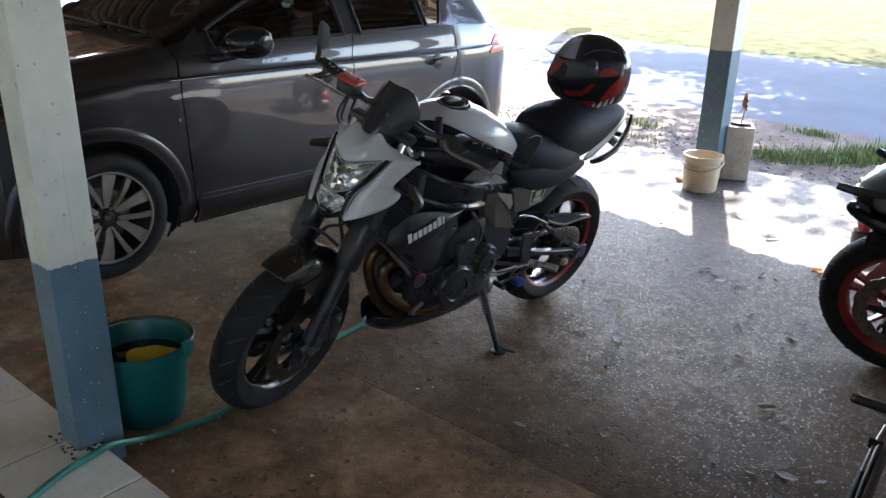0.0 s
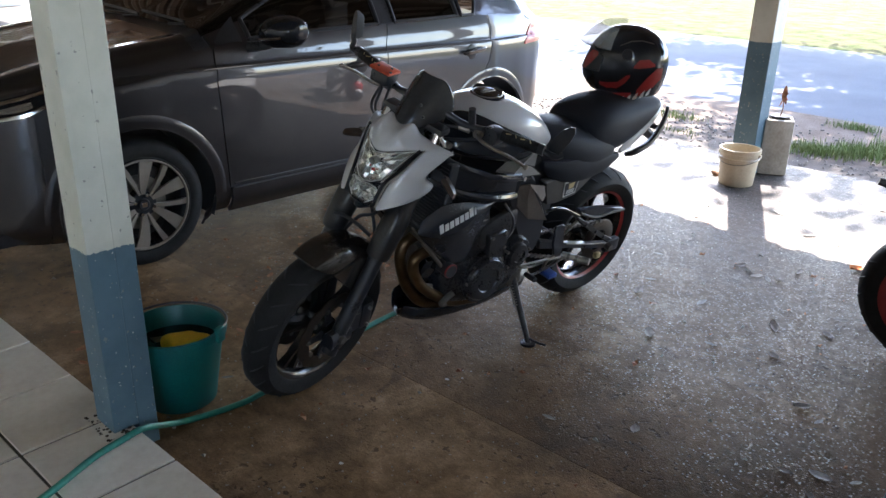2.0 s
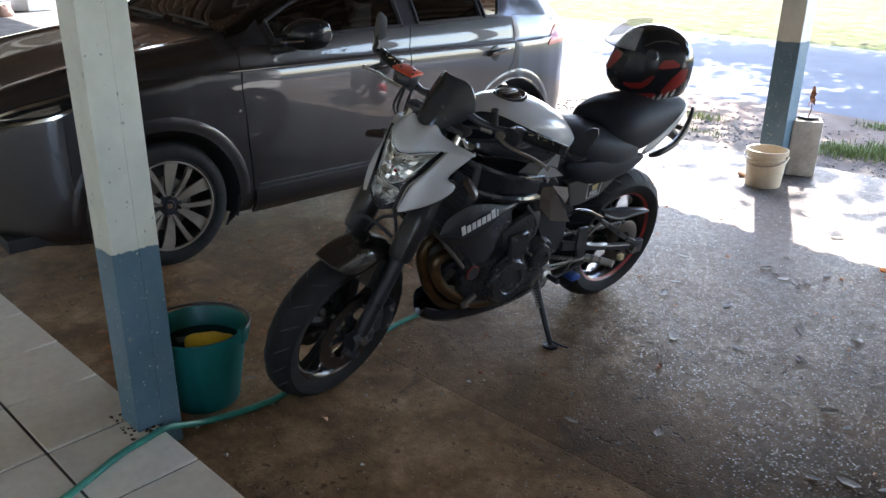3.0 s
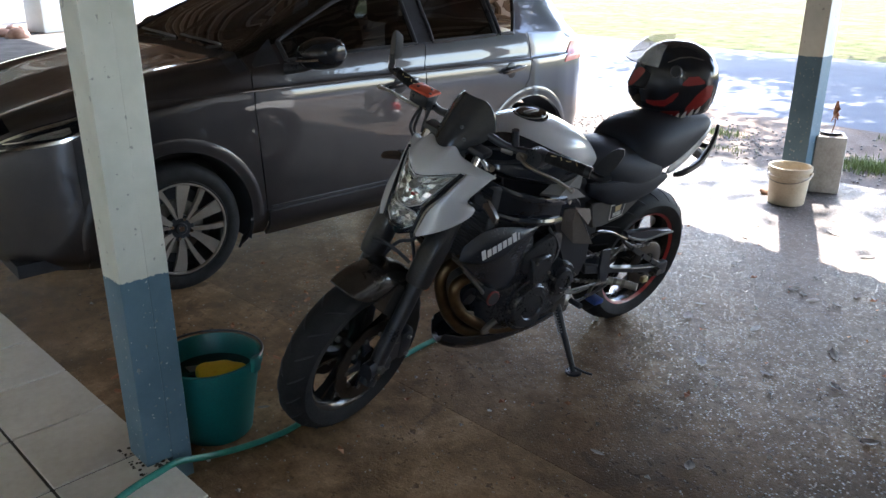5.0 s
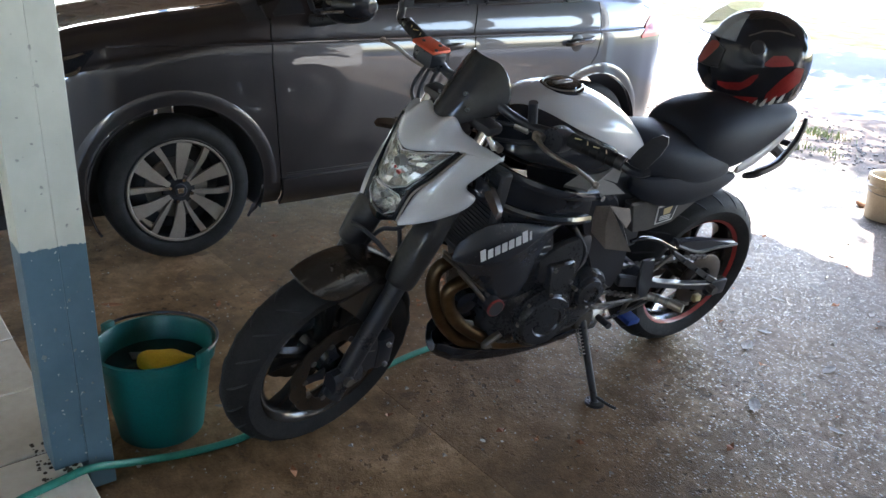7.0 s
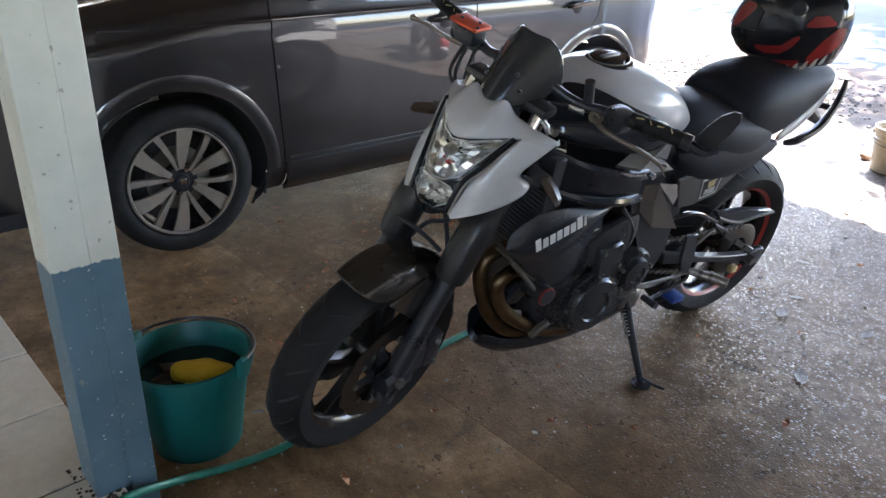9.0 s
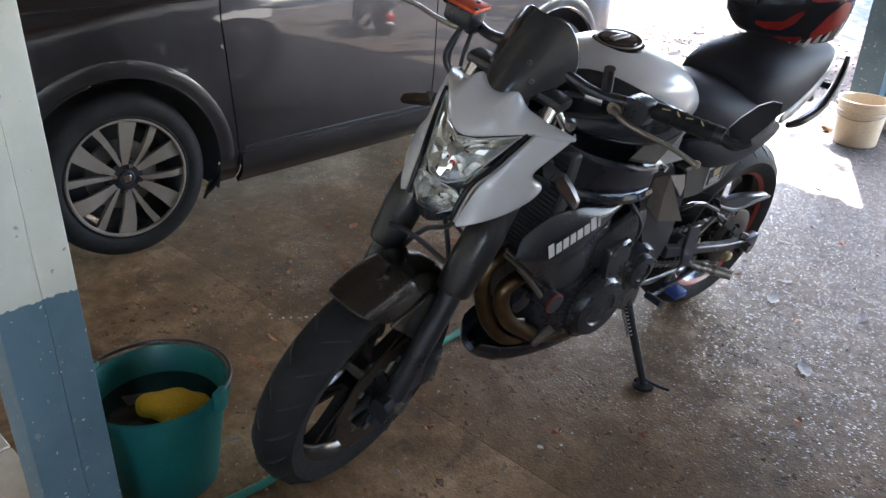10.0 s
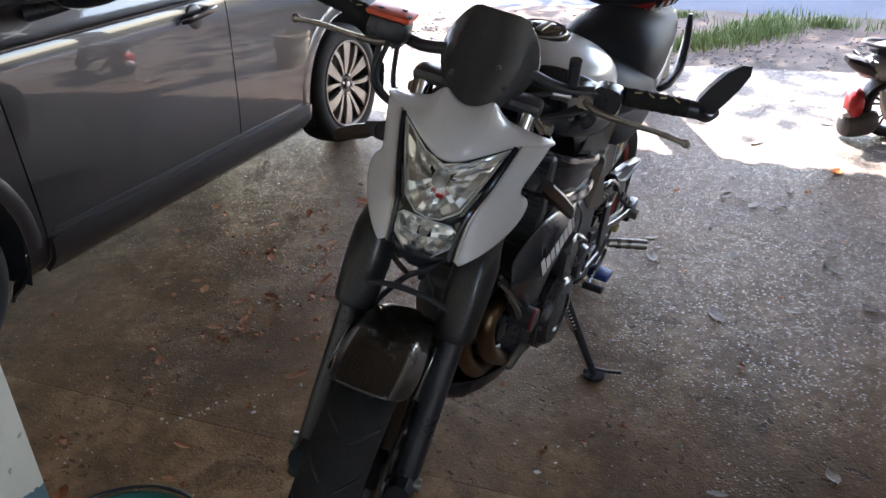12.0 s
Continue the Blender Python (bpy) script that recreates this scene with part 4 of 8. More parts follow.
def moto_wheel(parent, m, R, w, name, rim_mat, stripe=None, discs=(0.072, -0.072), disc_r=0.15, disc_mat=DISCM, spokes=5):
    rim_r = 0.222
    wheel = part(name, moto_tyre(R, w, rim_r - 0.004), RUBBER, parent, "worn black road tyre", m=m)
    # slanted tread cuts
    r = w / 2
    for k in range(22):
        a0 = 2 * math.pi * k / 22
        for s in (-1, 1):
            pts = []
            for u in np.linspace(0.18, 0.95, 6):
                b = s * u * 1.05
                a = a0 + 0.05 * s + u * 0.2 + (0 if s > 0 else 0.14)
                rr = R - r * 0.92 + r * 0.92 * math.cos(b) + 0.0004
                pts.append((rr * math.cos(a), r * 1.02 * math.sin(b), rr * math.sin(a)))
            part("tread_groove", tube(pts, [0.0012, 0.0026, 0.003, 0.003, 0.0026, 0.0012], 5, 1), BLACK_MATT, wheel, m=m)
    h = w * 0.36
    prof = [(rim_r, -h), (rim_r + 0.004, -h - 0.004), (rim_r - 0.012, -h + 0.004), (rim_r - 0.028, -h * 0.5), (rim_r - 0.034, 0), (rim_r - 0.028, h * 0.5), (rim_r - 0.012, h - 0.004), (rim_r + 0.004, h + 0.004), (rim_r, h)]
    part("rim", lathe(prof, n=64), rim_mat, wheel, m=m)
    if stripe:
        for s in (-1, 1):
            part("rim_stripe", lathe([(rim_r - 0.002, s * (h + 0.0035)), (rim_r - 0.009, s * (h - 0.001)), (rim_r - 0.014, s * (h - 0.006))], n=64), stripe, wheel, m=m)
    for k in range(spokes):
        a = 2 * math.pi * k / spokes + 0.3
        for s in (-0.16, 0.16):
            bm = bmesh.new()
            rows = []
            for rr, hh, tt in ((0.035, 0.014, 0.018), (0.09, 0.011, 0.014), (0.15, 0.01, 0.012), (0.2, 0.014, 0.016)):
                aa = a + s * (0.35 + 0.65 * rr / 0.2)
                ca, sa = math.cos(aa), math.sin(aa)
                rows.append([Vector((rr * ca - du * sa, dv, rr * sa + du * ca)) for du, dv in ((-hh, -tt), (hh, -tt), (hh * 0.6, tt), (-hh * 0.6, tt))])
            part("spoke", loft(rows), rim_mat, wheel, m=m)
    part("hub", lathe([(0.0, -0.07), (0.022, -0.07), (0.04, -0.055), (0.042, 0.055), (0.022, 0.07), (0.0, 0.07)], n=28), rim_mat, wheel, m=m)
    for y in discs:
        bm = bmesh.new()
        n = 96
        outer, inner = [], []
        for k in range(n):
            a = 2 * math.pi * k / n
            ro = disc_r * (1 - 0.035 * (0.5 + 0.5 * math.cos(a * 12)) ** 2)
            ri = disc_r * 0.68 * (1 + 0.03 * math.cos(a * 12))
            outer.append((ro * math.cos(a), ro * math.sin(a)))
            inner.append((ri * math.cos(a), ri * math.sin(a)))
        cols = []
        for (ox, oz), (ix, iz) in zip(outer, inner):
            cols.append([bm.verts.new(c) for c in ((ox, y - 0.0025, oz), (ox, y + 0.0025, oz), (ix, y + 0.0025, iz), (ix, y - 0.0025, iz))])
        for k in range(n):
            a, b = cols[k], cols[(k + 1) % n]
            for i in range(4):
                bm.faces.new((a[i], a[(i + 1) % 4], b[(i + 1) % 4], b[i]))
        d = part("brake_disc", bm, disc_mat, wheel, "petal brake disc", m=m)
        for k in range(24):
            a = 2 * math.pi * k / 24
            rr = disc_r * (0.78 if k % 2 else 0.9)
            sy = math.copysign(0.003, y)
            part("disc_hole", rod((rr * math.cos(a), y + sy * 0.5, rr * math.sin(a)), (rr * math.cos(a), y + sy, rr * math.sin(a)), 0.0042, 8), BLACK_MATT, wheel, m=m)
        bm = bmesh.new()
        for k in range(5):
            a = 2 * math.pi * k / 5
            ca, sa = math.cos(a), math.sin(a)
            rows = [[Vector((rr * ca - du * sa, y + dv, rr * sa + du * ca)) for du, dv in ((-hh, -0.004), (hh, -0.004), (hh, 0.003), (-hh, 0.003))] for rr, hh in ((0.04, 0.02), (0.07, 0.012), (disc_r * 0.7, 0.012))]
            loft(rows, bm=bm)
        part("disc_carrier", bm, BLACK_SATIN, wheel, m=m)
        for k in range(10):
            a = 2 * math.pi * k / 10
            c = (disc_r * 0.69 * math.cos(a), disc_r * 0.69 * math.sin(a))
            sy = math.copysign(0.006, y)
            part("disc_rivet", rod((c[0], y - sy, c[1]), (c[0], y + sy, c[1]), 0.0085, 10), STEEL, wheel, m=m)
    return wheel


def bars_as_writing(p0, p1, height, n, normal, parent, name, mat):
    """A row of leaning blocks along p0 to p1: a wordmark as plain shapes."""
    p0, p1, normal = Vector(p0), Vector(p1), Vector(normal).normalized()
    u = (p1 - p0).normalized()
    v = normal.cross(u).normalized()
    if v.z < 0:
        v = -v
    L = (p1 - p0).length / n
    for k in range(n):
        bm = bmesh.new()
        hgt = height * (1.3 if k in (0, n - 2) else 1.0)
        strokes = [(0.0, 0.30 if k == n - 1 else 0.74, 0.0, 1.0)]
        for u0, u1, v0, v1 in strokes:
            q = [p0 + u * L * (k + a + 0.28 * b) + v * hgt * b for a, b in ((u0, v0), (u1, v0), (u1, v1), (u0, v1))]
            lo = [bm.verts.new(c) for c in q]
            hi = [bm.verts.new(c + normal * 0.0014) for c in q]
            bm.faces.new(hi)
            for i in range(4):
                bm.faces.new((lo[i], lo[(i + 1) % 4], hi[(i + 1) % 4], hi[i]))
        part(name, bm, mat, parent)


def mirror_head(S, parent, base, tip, width, normal):
    """A slim leaf-shaped mirror from base to tip."""
    base, tip, normal = Vector(base), Vector(tip), Vector(normal).normalized()
    u = (tip - base).normalized()
    v = normal.cross(u).normalized()
    L = (tip - base).length
    shape = [(0, -0.5), (0.25, -0.52), (0.6, -0.45), (0.88, -0.28), (1.0, 0.0), (0.92, 0.3), (0.7, 0.5), (0.35, 0.52), (0.08, 0.45), (-0.02, 0.1)]
    mid = base + u * L * 0.5
    r0 = [base + u * L * a + v * width * b + normal * 0.006 for a, b in shape]
    r1 = [base + u * L * a + v * width * b - normal * 0.006 for a, b in shape]
    rc = [mid + (p - normal * 0.0 - mid) * 0.75 - normal * 0.022 for p in r1]
    bm = loft([r0, r1, rc])
    return part("mirror", bm, BLACK_MATT, parent, "slim black bar-end mirror", m=S)


def build_motorcycle():
    m = pose(-1.749, 2.890, 0, 0, 0, -92.3) @ Matrix.Rotation(radians(-11.1), 4, "X")
    bike = thing("motorcycle", m, "white and black naked motorcycle leaning on its side stand", "motorcycle")
    S = steer(14.6)
    P = lambda name, bm, mat, label="", par=bike, **kw: part(name, bm, mat, par, label, **kw)

    def both(name, make, mat, label="", mm=None, **kw):
        for sd in (1, -1):
            bm = make()
            if sd < 0:
                flip(bm)
            part(name, bm, mat, bike, label, m=mm, **kw)

    # wheels
    moto_wheel(bike, S @ Matrix.Translation((1.405, 0, 0.30)), 0.30, 0.12, "front_wheel", RIMG)
    rear = moto_wheel(bike, Matrix.Translation((0, 0, 0.312)), 0.312, 0.16, "rear_wheel", RIMG, RED, discs=(-0.085,), disc_r=0.11)
    # fork
    for sd in (1, -1):
        y = 0.103 * sd
        leg = P("fork_leg", rod((fork_x(0.235), y, 0.235), (fork_x(0.60), y, 0.60), 0.027, 16), BLACK_SATIN, m=S)
        part("axle_clamp", loft([ring(fork_x(0.3) - 0.045 + k * 0.03, 0.026, 0.295 - k * 0.002, 0.035, 10, 2.4, y) for k in range(4)]), BLACK_SATIN, leg, m=S)
        part("axle_cap", lathe([(0, 0.036 * sd), (0.014, 0.036 * sd), (0.016, 0.02 * sd)], (1.405, y, 0.30), 16), STEEL, leg, m=S)
        part("stanchion", rod((fork_x(0.58), y, 0.58), (fork_x(1.0), y, 1.0), 0.0205, 14), CHROME, leg, m=S)
        sl = [(fork_x(0.575), y, 0.575), (fork_x(0.59), y, 0.59), (fork_x(0.66), y, 0.66), (fork_x(0.715) - 0.006, y, 0.715), (fork_x(0.745) - 0.018, y, 0.745), (fork_x(0.80) - 0.03, y, 0.80)]
        part("fork_sleeve", tube(sl, [0.036, 0.042, 0.045, 0.044, 0.036, 0.03], 18, 3), CARBON, leg, "ribbed black fork sleeve", m=S)
        cal = P("brake_caliper", box((1.24, y - 0.016 * sd - 0.03, 0.27), (1.30, y - 0.016 * sd + 0.03, 0.385), 0.014, 2), BLACK_SATIN, m=S)
        for z in (0.29, 0.365):
            part("caliper_bolt", rod((1.27, y + 0.012 * sd, z), (1.27, y + 0.024 * sd, z), 0.007, 8), ALLOY, cal, m=S)
        P("caliper_bracket", plate([(1.28, 0.28), (1.36, 0.27), (1.37, 0.40), (1.31, 0.42)], y - 0.012, y + 0.006, 0.003), BLACK_SATIN, m=S)
        P("fork_bolt", rod((fork_x(0.37) - 0.03, y, 0.36), (fork_x(0.37) - 0.06, y, 0.35), 0.007, 8), STEEL, m=S)
    for z, nm in ((0.845, "lower_yoke"), (1.0, "upper_yoke")):
        P(nm, box((fork_x(z) - 0.030, -0.126, z - 0.014), (fork_x(z) + 0.026, 0.126, z + 0.014), 0.012, 2), BLACK_SATIN, m=S)
    # brake hoses and cables in front of the fork
    for pts, r in (([(1.27, 0.09, 0.40), (1.24, 0.075, 0.55), (1.22, 0.03, 0.64), (1.19, -0.03, 0.72), (1.17, -0.06, 0.84)], 0.006),
                   ([(1.27, -0.09, 0.40), (1.25, -0.075, 0.55), (1.25, -0.02, 0.66), (1.22, 0.03, 0.70), (1.18, 0.05, 0.84)], 0.006),
                   ([(1.30, 0.08, 0.66), (1.31, 0.03, 0.68), (1.31, -0.03, 0.68), (1.30, -0.08, 0.66)], 0.006)):
        P("brake_hose", tube(pts, r, 8, 6), BLACK_MATT, m=S)
    # mudguard
    rows = []
    for k in range(10):
        row = []
        for u, drop in ((-1.0, 0.066), (-0.93, 0.040), (-0.66, 0.012), (-0.6, 0.008), (-0.25, 0.001), (0, 0.0), (0.25, 0.001), (0.6, 0.008), (0.66, 0.012), (0.93, 0.040), (1.0, 0.066)):
            a0 = radians(69 if abs(u) < 0.5 else 70 if abs(u) < 0.7 else 75 if abs(u) < 0.95 else 84)
            a = a0 + (radians(134) - a0) * k / 9
            rr = 0.326 + 0.012 * math.sin(k / 9 * math.pi) - drop
            hw = 0.084 if k else 0.080
            row.append((1.405 + rr * math.cos(a), hw * u, 0.30 + rr * math.sin(a)))
        rows.append(row)
    P("mudguard", grid(rows), GUARD, "glossy black front mudguard with scuffs", m=S, solid=0.004, sub=1)
    for sd in (1, -1):
        bm = plate([(1.455, 0.565), (1.33, 0.590), (1.265, 0.545), (1.285, 0.45), (1.325, 0.425), (1.36, 0.47)], 0.082 * sd - 0.003, 0.082 * sd + 0.005, 0.003)
        P("mudguard_stay", bm, GUARD, m=S)

    # headlamp cowl
    def face(y, z, d=0.0):
        x0 = float(np.interp(z, [0.735, 0.76, 0.83, 0.92, 0.96], [1.296, 1.30, 1.290, 1.257, 1.238]))
        return Vector((x0 - float(np.interp(z, [0.75, 0.87], [2.8, 6.8])) * y * y + d, y, z))

    trim = [(0.113, 0.953), (0.102, 0.919), (0.088, 0.879), (0.071, 0.842), (0.066, 0.803), (0.064, 0.76)]

    def cowl_side():
        inner = [face(y, z) for y, z in ((0.113, 0.957), (0.113, 0.953), (0.107, 0.935), (0.098, 0.905), (0.088, 0.879), (0.079, 0.86), (0.071, 0.842), (0.068, 0.82), (0.066, 0.797), (0.065, 0.777), (0.064, 0.76))]
        outer = [(1.060, 0.166, 0.943), (1.066, 0.170, 0.940), (1.104, 0.156, 0.908), (1.128, 0.146, 0.884), (1.150, 0.138, 0.863), (1.146, 0.150, 0.846), (1.112, 0.163, 0.832), (1.136, 0.160, 0.806), (1.196, 0.136, 0.779), (1.250, 0.106, 0.762), (1.290, 0.074, 0.752)]
        rows = []
        for n, (a, b) in enumerate(zip(inner, outer)):
            b = Vector(b)
            k = (b - a).length * (0.05 if n < 2 else 0.11)
            low = max(0, n - 5) * 0.0016
            rows.append([a + Vector((-0.02, 0.003, 0)), a, a.lerp(b, 0.35) + Vector((k, k * 0.8, 0)), a.lerp(b, 0.68) + Vector((k * 0.7 + low, k + low, 0)), b, b + Vector((-0.012, -0.012, 0.003))])
        return grid(rows)

    both("cowl_side", cowl_side, WHITE, "white cowl panel beside the headlamp", S, sub=2, solid=0.004)
    low = [face(0, 0.923, 0.004), face(0.022, 0.926, 0.004), face(0.055, 0.938, 0.004), face(0.085, 0.947, 0.004), face(0.113, 0.957, 0.003), Vector((1.119, 0.147, 0.950)), Vector((1.066, 0.172, 0.942))]
    top = [Vector(p) for p in ((1.166, 0, 1.003), (1.163, 0.028, 1.012), (1.152, 0.046, 1.030), (1.150, 0.066, 0.998), (1.124, 0.086, 0.981), (1.095, 0.122, 0.962), (1.062, 0.168, 0.945))]
    fr = []
    for k in (6, 5, 4, 3, 2, 1, 0, -1, -2, -3, -4, -5, -6):
        sd = -1 if k > 0 else 1
        a, b = low[abs(k)].copy(), top[abs(k)].copy()
        a.y *= sd
        b.y *= sd
        lift = Vector((0.7, 0, 0.7)) * (b - a).length * 0.10
        fr.append([a + (Vector((-0.022, 0, 0.001)) if abs(k) < 4 else Vector((0.0, 0, -0.007))), a, a.lerp(b, 0.33) + lift, a.lerp(b, 0.67) + lift, b, b + Vector((-0.02, 0, -0.014))])
    P("cowl_top", grid(fr), WHITE, "white forehead panel over the headlamp", m=S, sub=2, solid=0.004)
    # black bowl of the lamp, chin, trims
    half = lambda z: float(np.interp(z, [0.728, 0.735, 0.745, 0.76, 0.803, 0.842, 0.879, 0.919, 0.96], [0.012, 0.034, 0.052, 0.062, 0.064, 0.069, 0.086, 0.100, 0.113]))
    roof = lambda y: 0.925 + max(0, abs(y) - 0.02) * 0.34
    rows_ = []
    for z in np.linspace(0.728, 0.958, 15):
        rows_.append([face(half(z) * u, min(z, roof(half(z) * u)), -0.016 - 0.012 * (1 - u * u)) for u in np.linspace(-1, 1, 9)])
    P("lamp_housing", grid(rows_), BLACK_GLOSS, "black headlamp housing", m=S)
    chin = [[face(half(z) * u * 1.02, z, 0.002 - 0.02 * (u * u > 0.9)) for u in np.linspace(-1, 1, 9)] for z in (0.726, 0.732, 0.742, 0.752, 0.762)]
    P("lamp_chin", grid(chin), BLACK_GLOSS, "black rim under the headlamp", m=S, solid=0.012, sub=1)
    rows_ = [[face(half(z) * u, min(z, roof(half(z) * u)), 0.001 + 0.004 * (1 - u * u)) for u in np.linspace(-1, 1, 9)] for z in np.linspace(0.755, 0.958, 14)]
    lens = P("headlamp_lens", grid(rows_), GLASS_CLEAR, "clear headlamp lens", m=S)
    lens.visible_shadow = False

    def chamber(outline, depth, seed):
        """A faceted bright bowl behind the lens, with a raised clear edge."""
        rr = random.Random(seed)
        n = len(outline)
        dense = []
        for i in range(n):
            (y0, z0), (y1, z1) = outline[i], outline[(i + 1) % n]
            dense += [(y0 + (y1 - y0) * t, z0 + (z1 - z0) * t) for t in (0.0, 0.5)]
        cy, cz_ = sum(p[0] for p in outline) / n, sum(p[1] for p in outline) / n
        bm = bmesh.new()
        rings_ = []
        for k, d in ((1.0, -0.003), (0.93, -0.010), (0.72, -0.6 * depth), (0.5, -0.85 * depth), (0.24, -depth)):
            j = 0.0 if k > 0.9 else 1.0
            r = [face(cy + (y - cy) * k, cz_ + (z - cz_) * k, d - j * rr.uniform(-0.008, 0.010)) for y, z in dense]
            rings_.append(r + [r[0]])
        grid(rings_, bm)
        c = bm.verts.new(face(cy, cz_, -depth))
        bmesh.ops.remove_doubles(bm, verts=bm.verts[:], dist=1e-5)
        ch = P("reflector", bm, REFLECT, "bright faceted reflector bowl", m=S, sharp=6)
        edge = [tuple(face(y, z, -0.001)) for y, z in outline]
        part("reflector_edge", tube(edge + edge[:1], 0.0016, 6, 1), PAPER, ch, m=S)
        return ch, cy, cz_

    up_ch, cy, czu = chamber([(-0.100, 0.949), (-0.084, 0.915), (-0.068, 0.880), (-0.052, 0.848), (-0.024, 0.832), (0.0, 0.829), (0.024, 0.832), (0.052, 0.848), (0.068, 0.880), (0.084, 0.915), (0.100, 0.949), (0.04, 0.931), (0.0, 0.922), (-0.04, 0.931)], 0.022, 3)
    lo_ch, cy, czl = chamber([(-0.046, 0.822), (-0.060, 0.806), (-0.052, 0.780), (-0.026, 0.758), (0.0, 0.755), (0.026, 0.758), (0.052, 0.780), (0.060, 0.806), (0.046, 0.822), (0.0, 0.826)], 0.018, 5)
    for ch, zc, r in ((up_ch, czu, 0.015), (lo_ch, czl + 0.006, 0.010)):
        part("bulb", lathe([(0, 0.0), (r * 0.8, 0.002), (r, -0.008), (r, -0.03)], tuple(face(0, zc, -0.008)), 16, "x"), ALLOY, ch, m=S)
    for y, z in ((0.008, 0.862), (-0.012, 0.868)):
        part("bulb_mark", box((-0.003, -0.006, -0.004), (0.003, 0.006, 0.004), 0.001, 1), TAILRED, up_ch, m=S @ Matrix.Translation(face(y, z, -0.02)))
    for sd in (1, -1):
        for poly, dd in (([(0.052, 0.838), (0.060, 0.842), (0.080, 0.884), (0.066, 0.875)], 0.007), ([(0.053, 0.814), (0.060, 0.808), (0.062, 0.834), (0.05, 0.827)], 0.006)):
            c = Vector((0, 0, 0))
            pts = [face(y * sd, z, -0.004) for y, z in poly]
            for p in pts:
                c += p / len(pts)
            bm = bmesh.new()
            vs = [bm.verts.new(p) for p in pts]
            cv = bm.verts.new(c + Vector((-dd * 2, 0, 0)))
            for i in range(len(vs)):
                bm.faces.new((vs[i], vs[(i + 1) % len(vs)], cv))
            P("side_reflector", bm, REFLECT, m=S, sharp=6)
        for off, r, mat, nm in ((-0.0035, 0.0055, BLACK_GLOSS, "cowl_trim"), (0.005, 0.0032, ALLOY, "trim_strip")):
            edge = [tuple(face((y + off - 0.002) * sd, z, 0.003)) for y, z in trim]
            P(nm, tube(edge, r, 8, 5), mat, m=S)
    # indicators
    for sd in (1, -1):
        ind = P("indicator", loft([[Vector((x + a, y * sd, z + b)) for a, b in ((w, 0), (w * 0.3, h), (-w * 0.9, h * 0.6), (-w * 0.9, -h * 0.6), (w * 0.3, -h))] for x, y, z, w, h in ((1.10, 0.172, 0.866, 0.012, 0.012), (1.105, 0.184, 0.863, 0.018, 0.017), (1.114, 0.216, 0.852, 0.018, 0.016), (1.122, 0.240, 0.842, 0.014, 0.013), (1.124, 0.244, 0.840, 0.010, 0.009))]), SMOKED, "smoked front indicator", m=S)
        part("indicator_stalk", loft([ring(1.085, 0.016, 0.876, 0.022, 6, 2, 0.13 * sd), ring(1.115, 0.016, 0.874, 0.022, 6, 2, 0.155 * sd), ring(1.112, 0.010, 0.872, 0.013, 6, 2, 0.185 * sd)]), BLACK_GLOSS, ind, m=S)
    # fly screen
    rows = []
    for z, x, hw in ((0.985, 1.168, 0.026), (0.994, 1.164, 0.044), (1.02, 1.148, 0.078), (1.045, 1.130, 0.098), (1.07, 1.112, 0.100), (1.105, 1.086, 0.086), (1.134, 1.064, 0.066), (1.148, 1.052, 0.044)):
        rows.append([(x - 0.105 * u * u * (hw / 0.1) ** 1.8, hw * u, z - 0.014 * u * u * (hw / 0.1)) for u in np.linspace(-1, 1, 9)])
    P("fly_screen", grid(rows), GLASS_SMOKE, "small smoked fly screen", m=S, sub=1, solid=0.003)
    for y, z, x in ((0.05, 1.03, 1.112), (0.03, 1.062, 1.108), (-0.05, 1.03, 1.112)):
        P("screen_screw", rod((x - 0.006, y, z), (x + 0.003, y, z + 0.002), 0.005, 10), BLACK_SATIN, m=S)
    P("instrument_pod", loft([ring(0.99, 0.075, 1.035, 0.03, 12), ring(1.03, 0.085, 1.04, 0.035, 12), ring(1.08, 0.06, 1.04, 0.03, 12)]), BLACK_MATT, m=S)
    # handlebar and controls
    bar = [(0.930, -0.385, 1.036), (0.960, -0.25, 1.030), (1.0, -0.15, 1.022), (1.035, -0.07, 1.045), (1.04, 0, 1.05), (1.035, 0.07, 1.045), (1.0, 0.15, 1.022), (0.960, 0.25, 1.030), (0.930, 0.385, 1.036)]
    P("handlebar", tube(bar, 0.0125, 12, 6), BLACK_SATIN, m=S)
    for y in (0.045, -0.045):
        P("bar_clamp", rod((1.045, y, 0.99), (1.04, y, 1.065), 0.02, 12), BLACK_SATIN, m=S)
    for sd in (1, -1):
        g0, g1 = (0.957, 0.262 * sd, 1.031), (0.930, 0.385 * sd, 1.036)
        grip = P("grip", rod(g0, g1, 0.018, 16), RUBBER, "black rubber grip", m=S)
        P("bar_end", rod(g1, (0.926, 0.405 * sd, 1.037), 0.0185, 14), BLACK_SATIN, m=S)
        for k in range(4):
            c = Vector(g0).lerp(Vector(g1), 0.2 + 0.2 * k)
            part("grip_mark", box((-0.009, -0.0012, -0.0012), (0.009, 0.0012, 0.0012)), GOLDM, grip, "pale gold dash", m=S @ Matrix.Translation(c + Vector((0.012, 0, 0.0158))) @ Matrix.Rotation(radians(40 if k % 2 else -50), 4, "Z"))
        for k in range(5):
            t = 0.15 + k * 0.17
            c = Vector(g0).lerp(Vector(g1), t)
            part("grip_ring", rod(c - Vector((0.0, 0.003 * sd, 0)), c + Vector((0.0, 0.003 * sd, 0)), 0.0195, 14), RUBBER, grip, m=S)
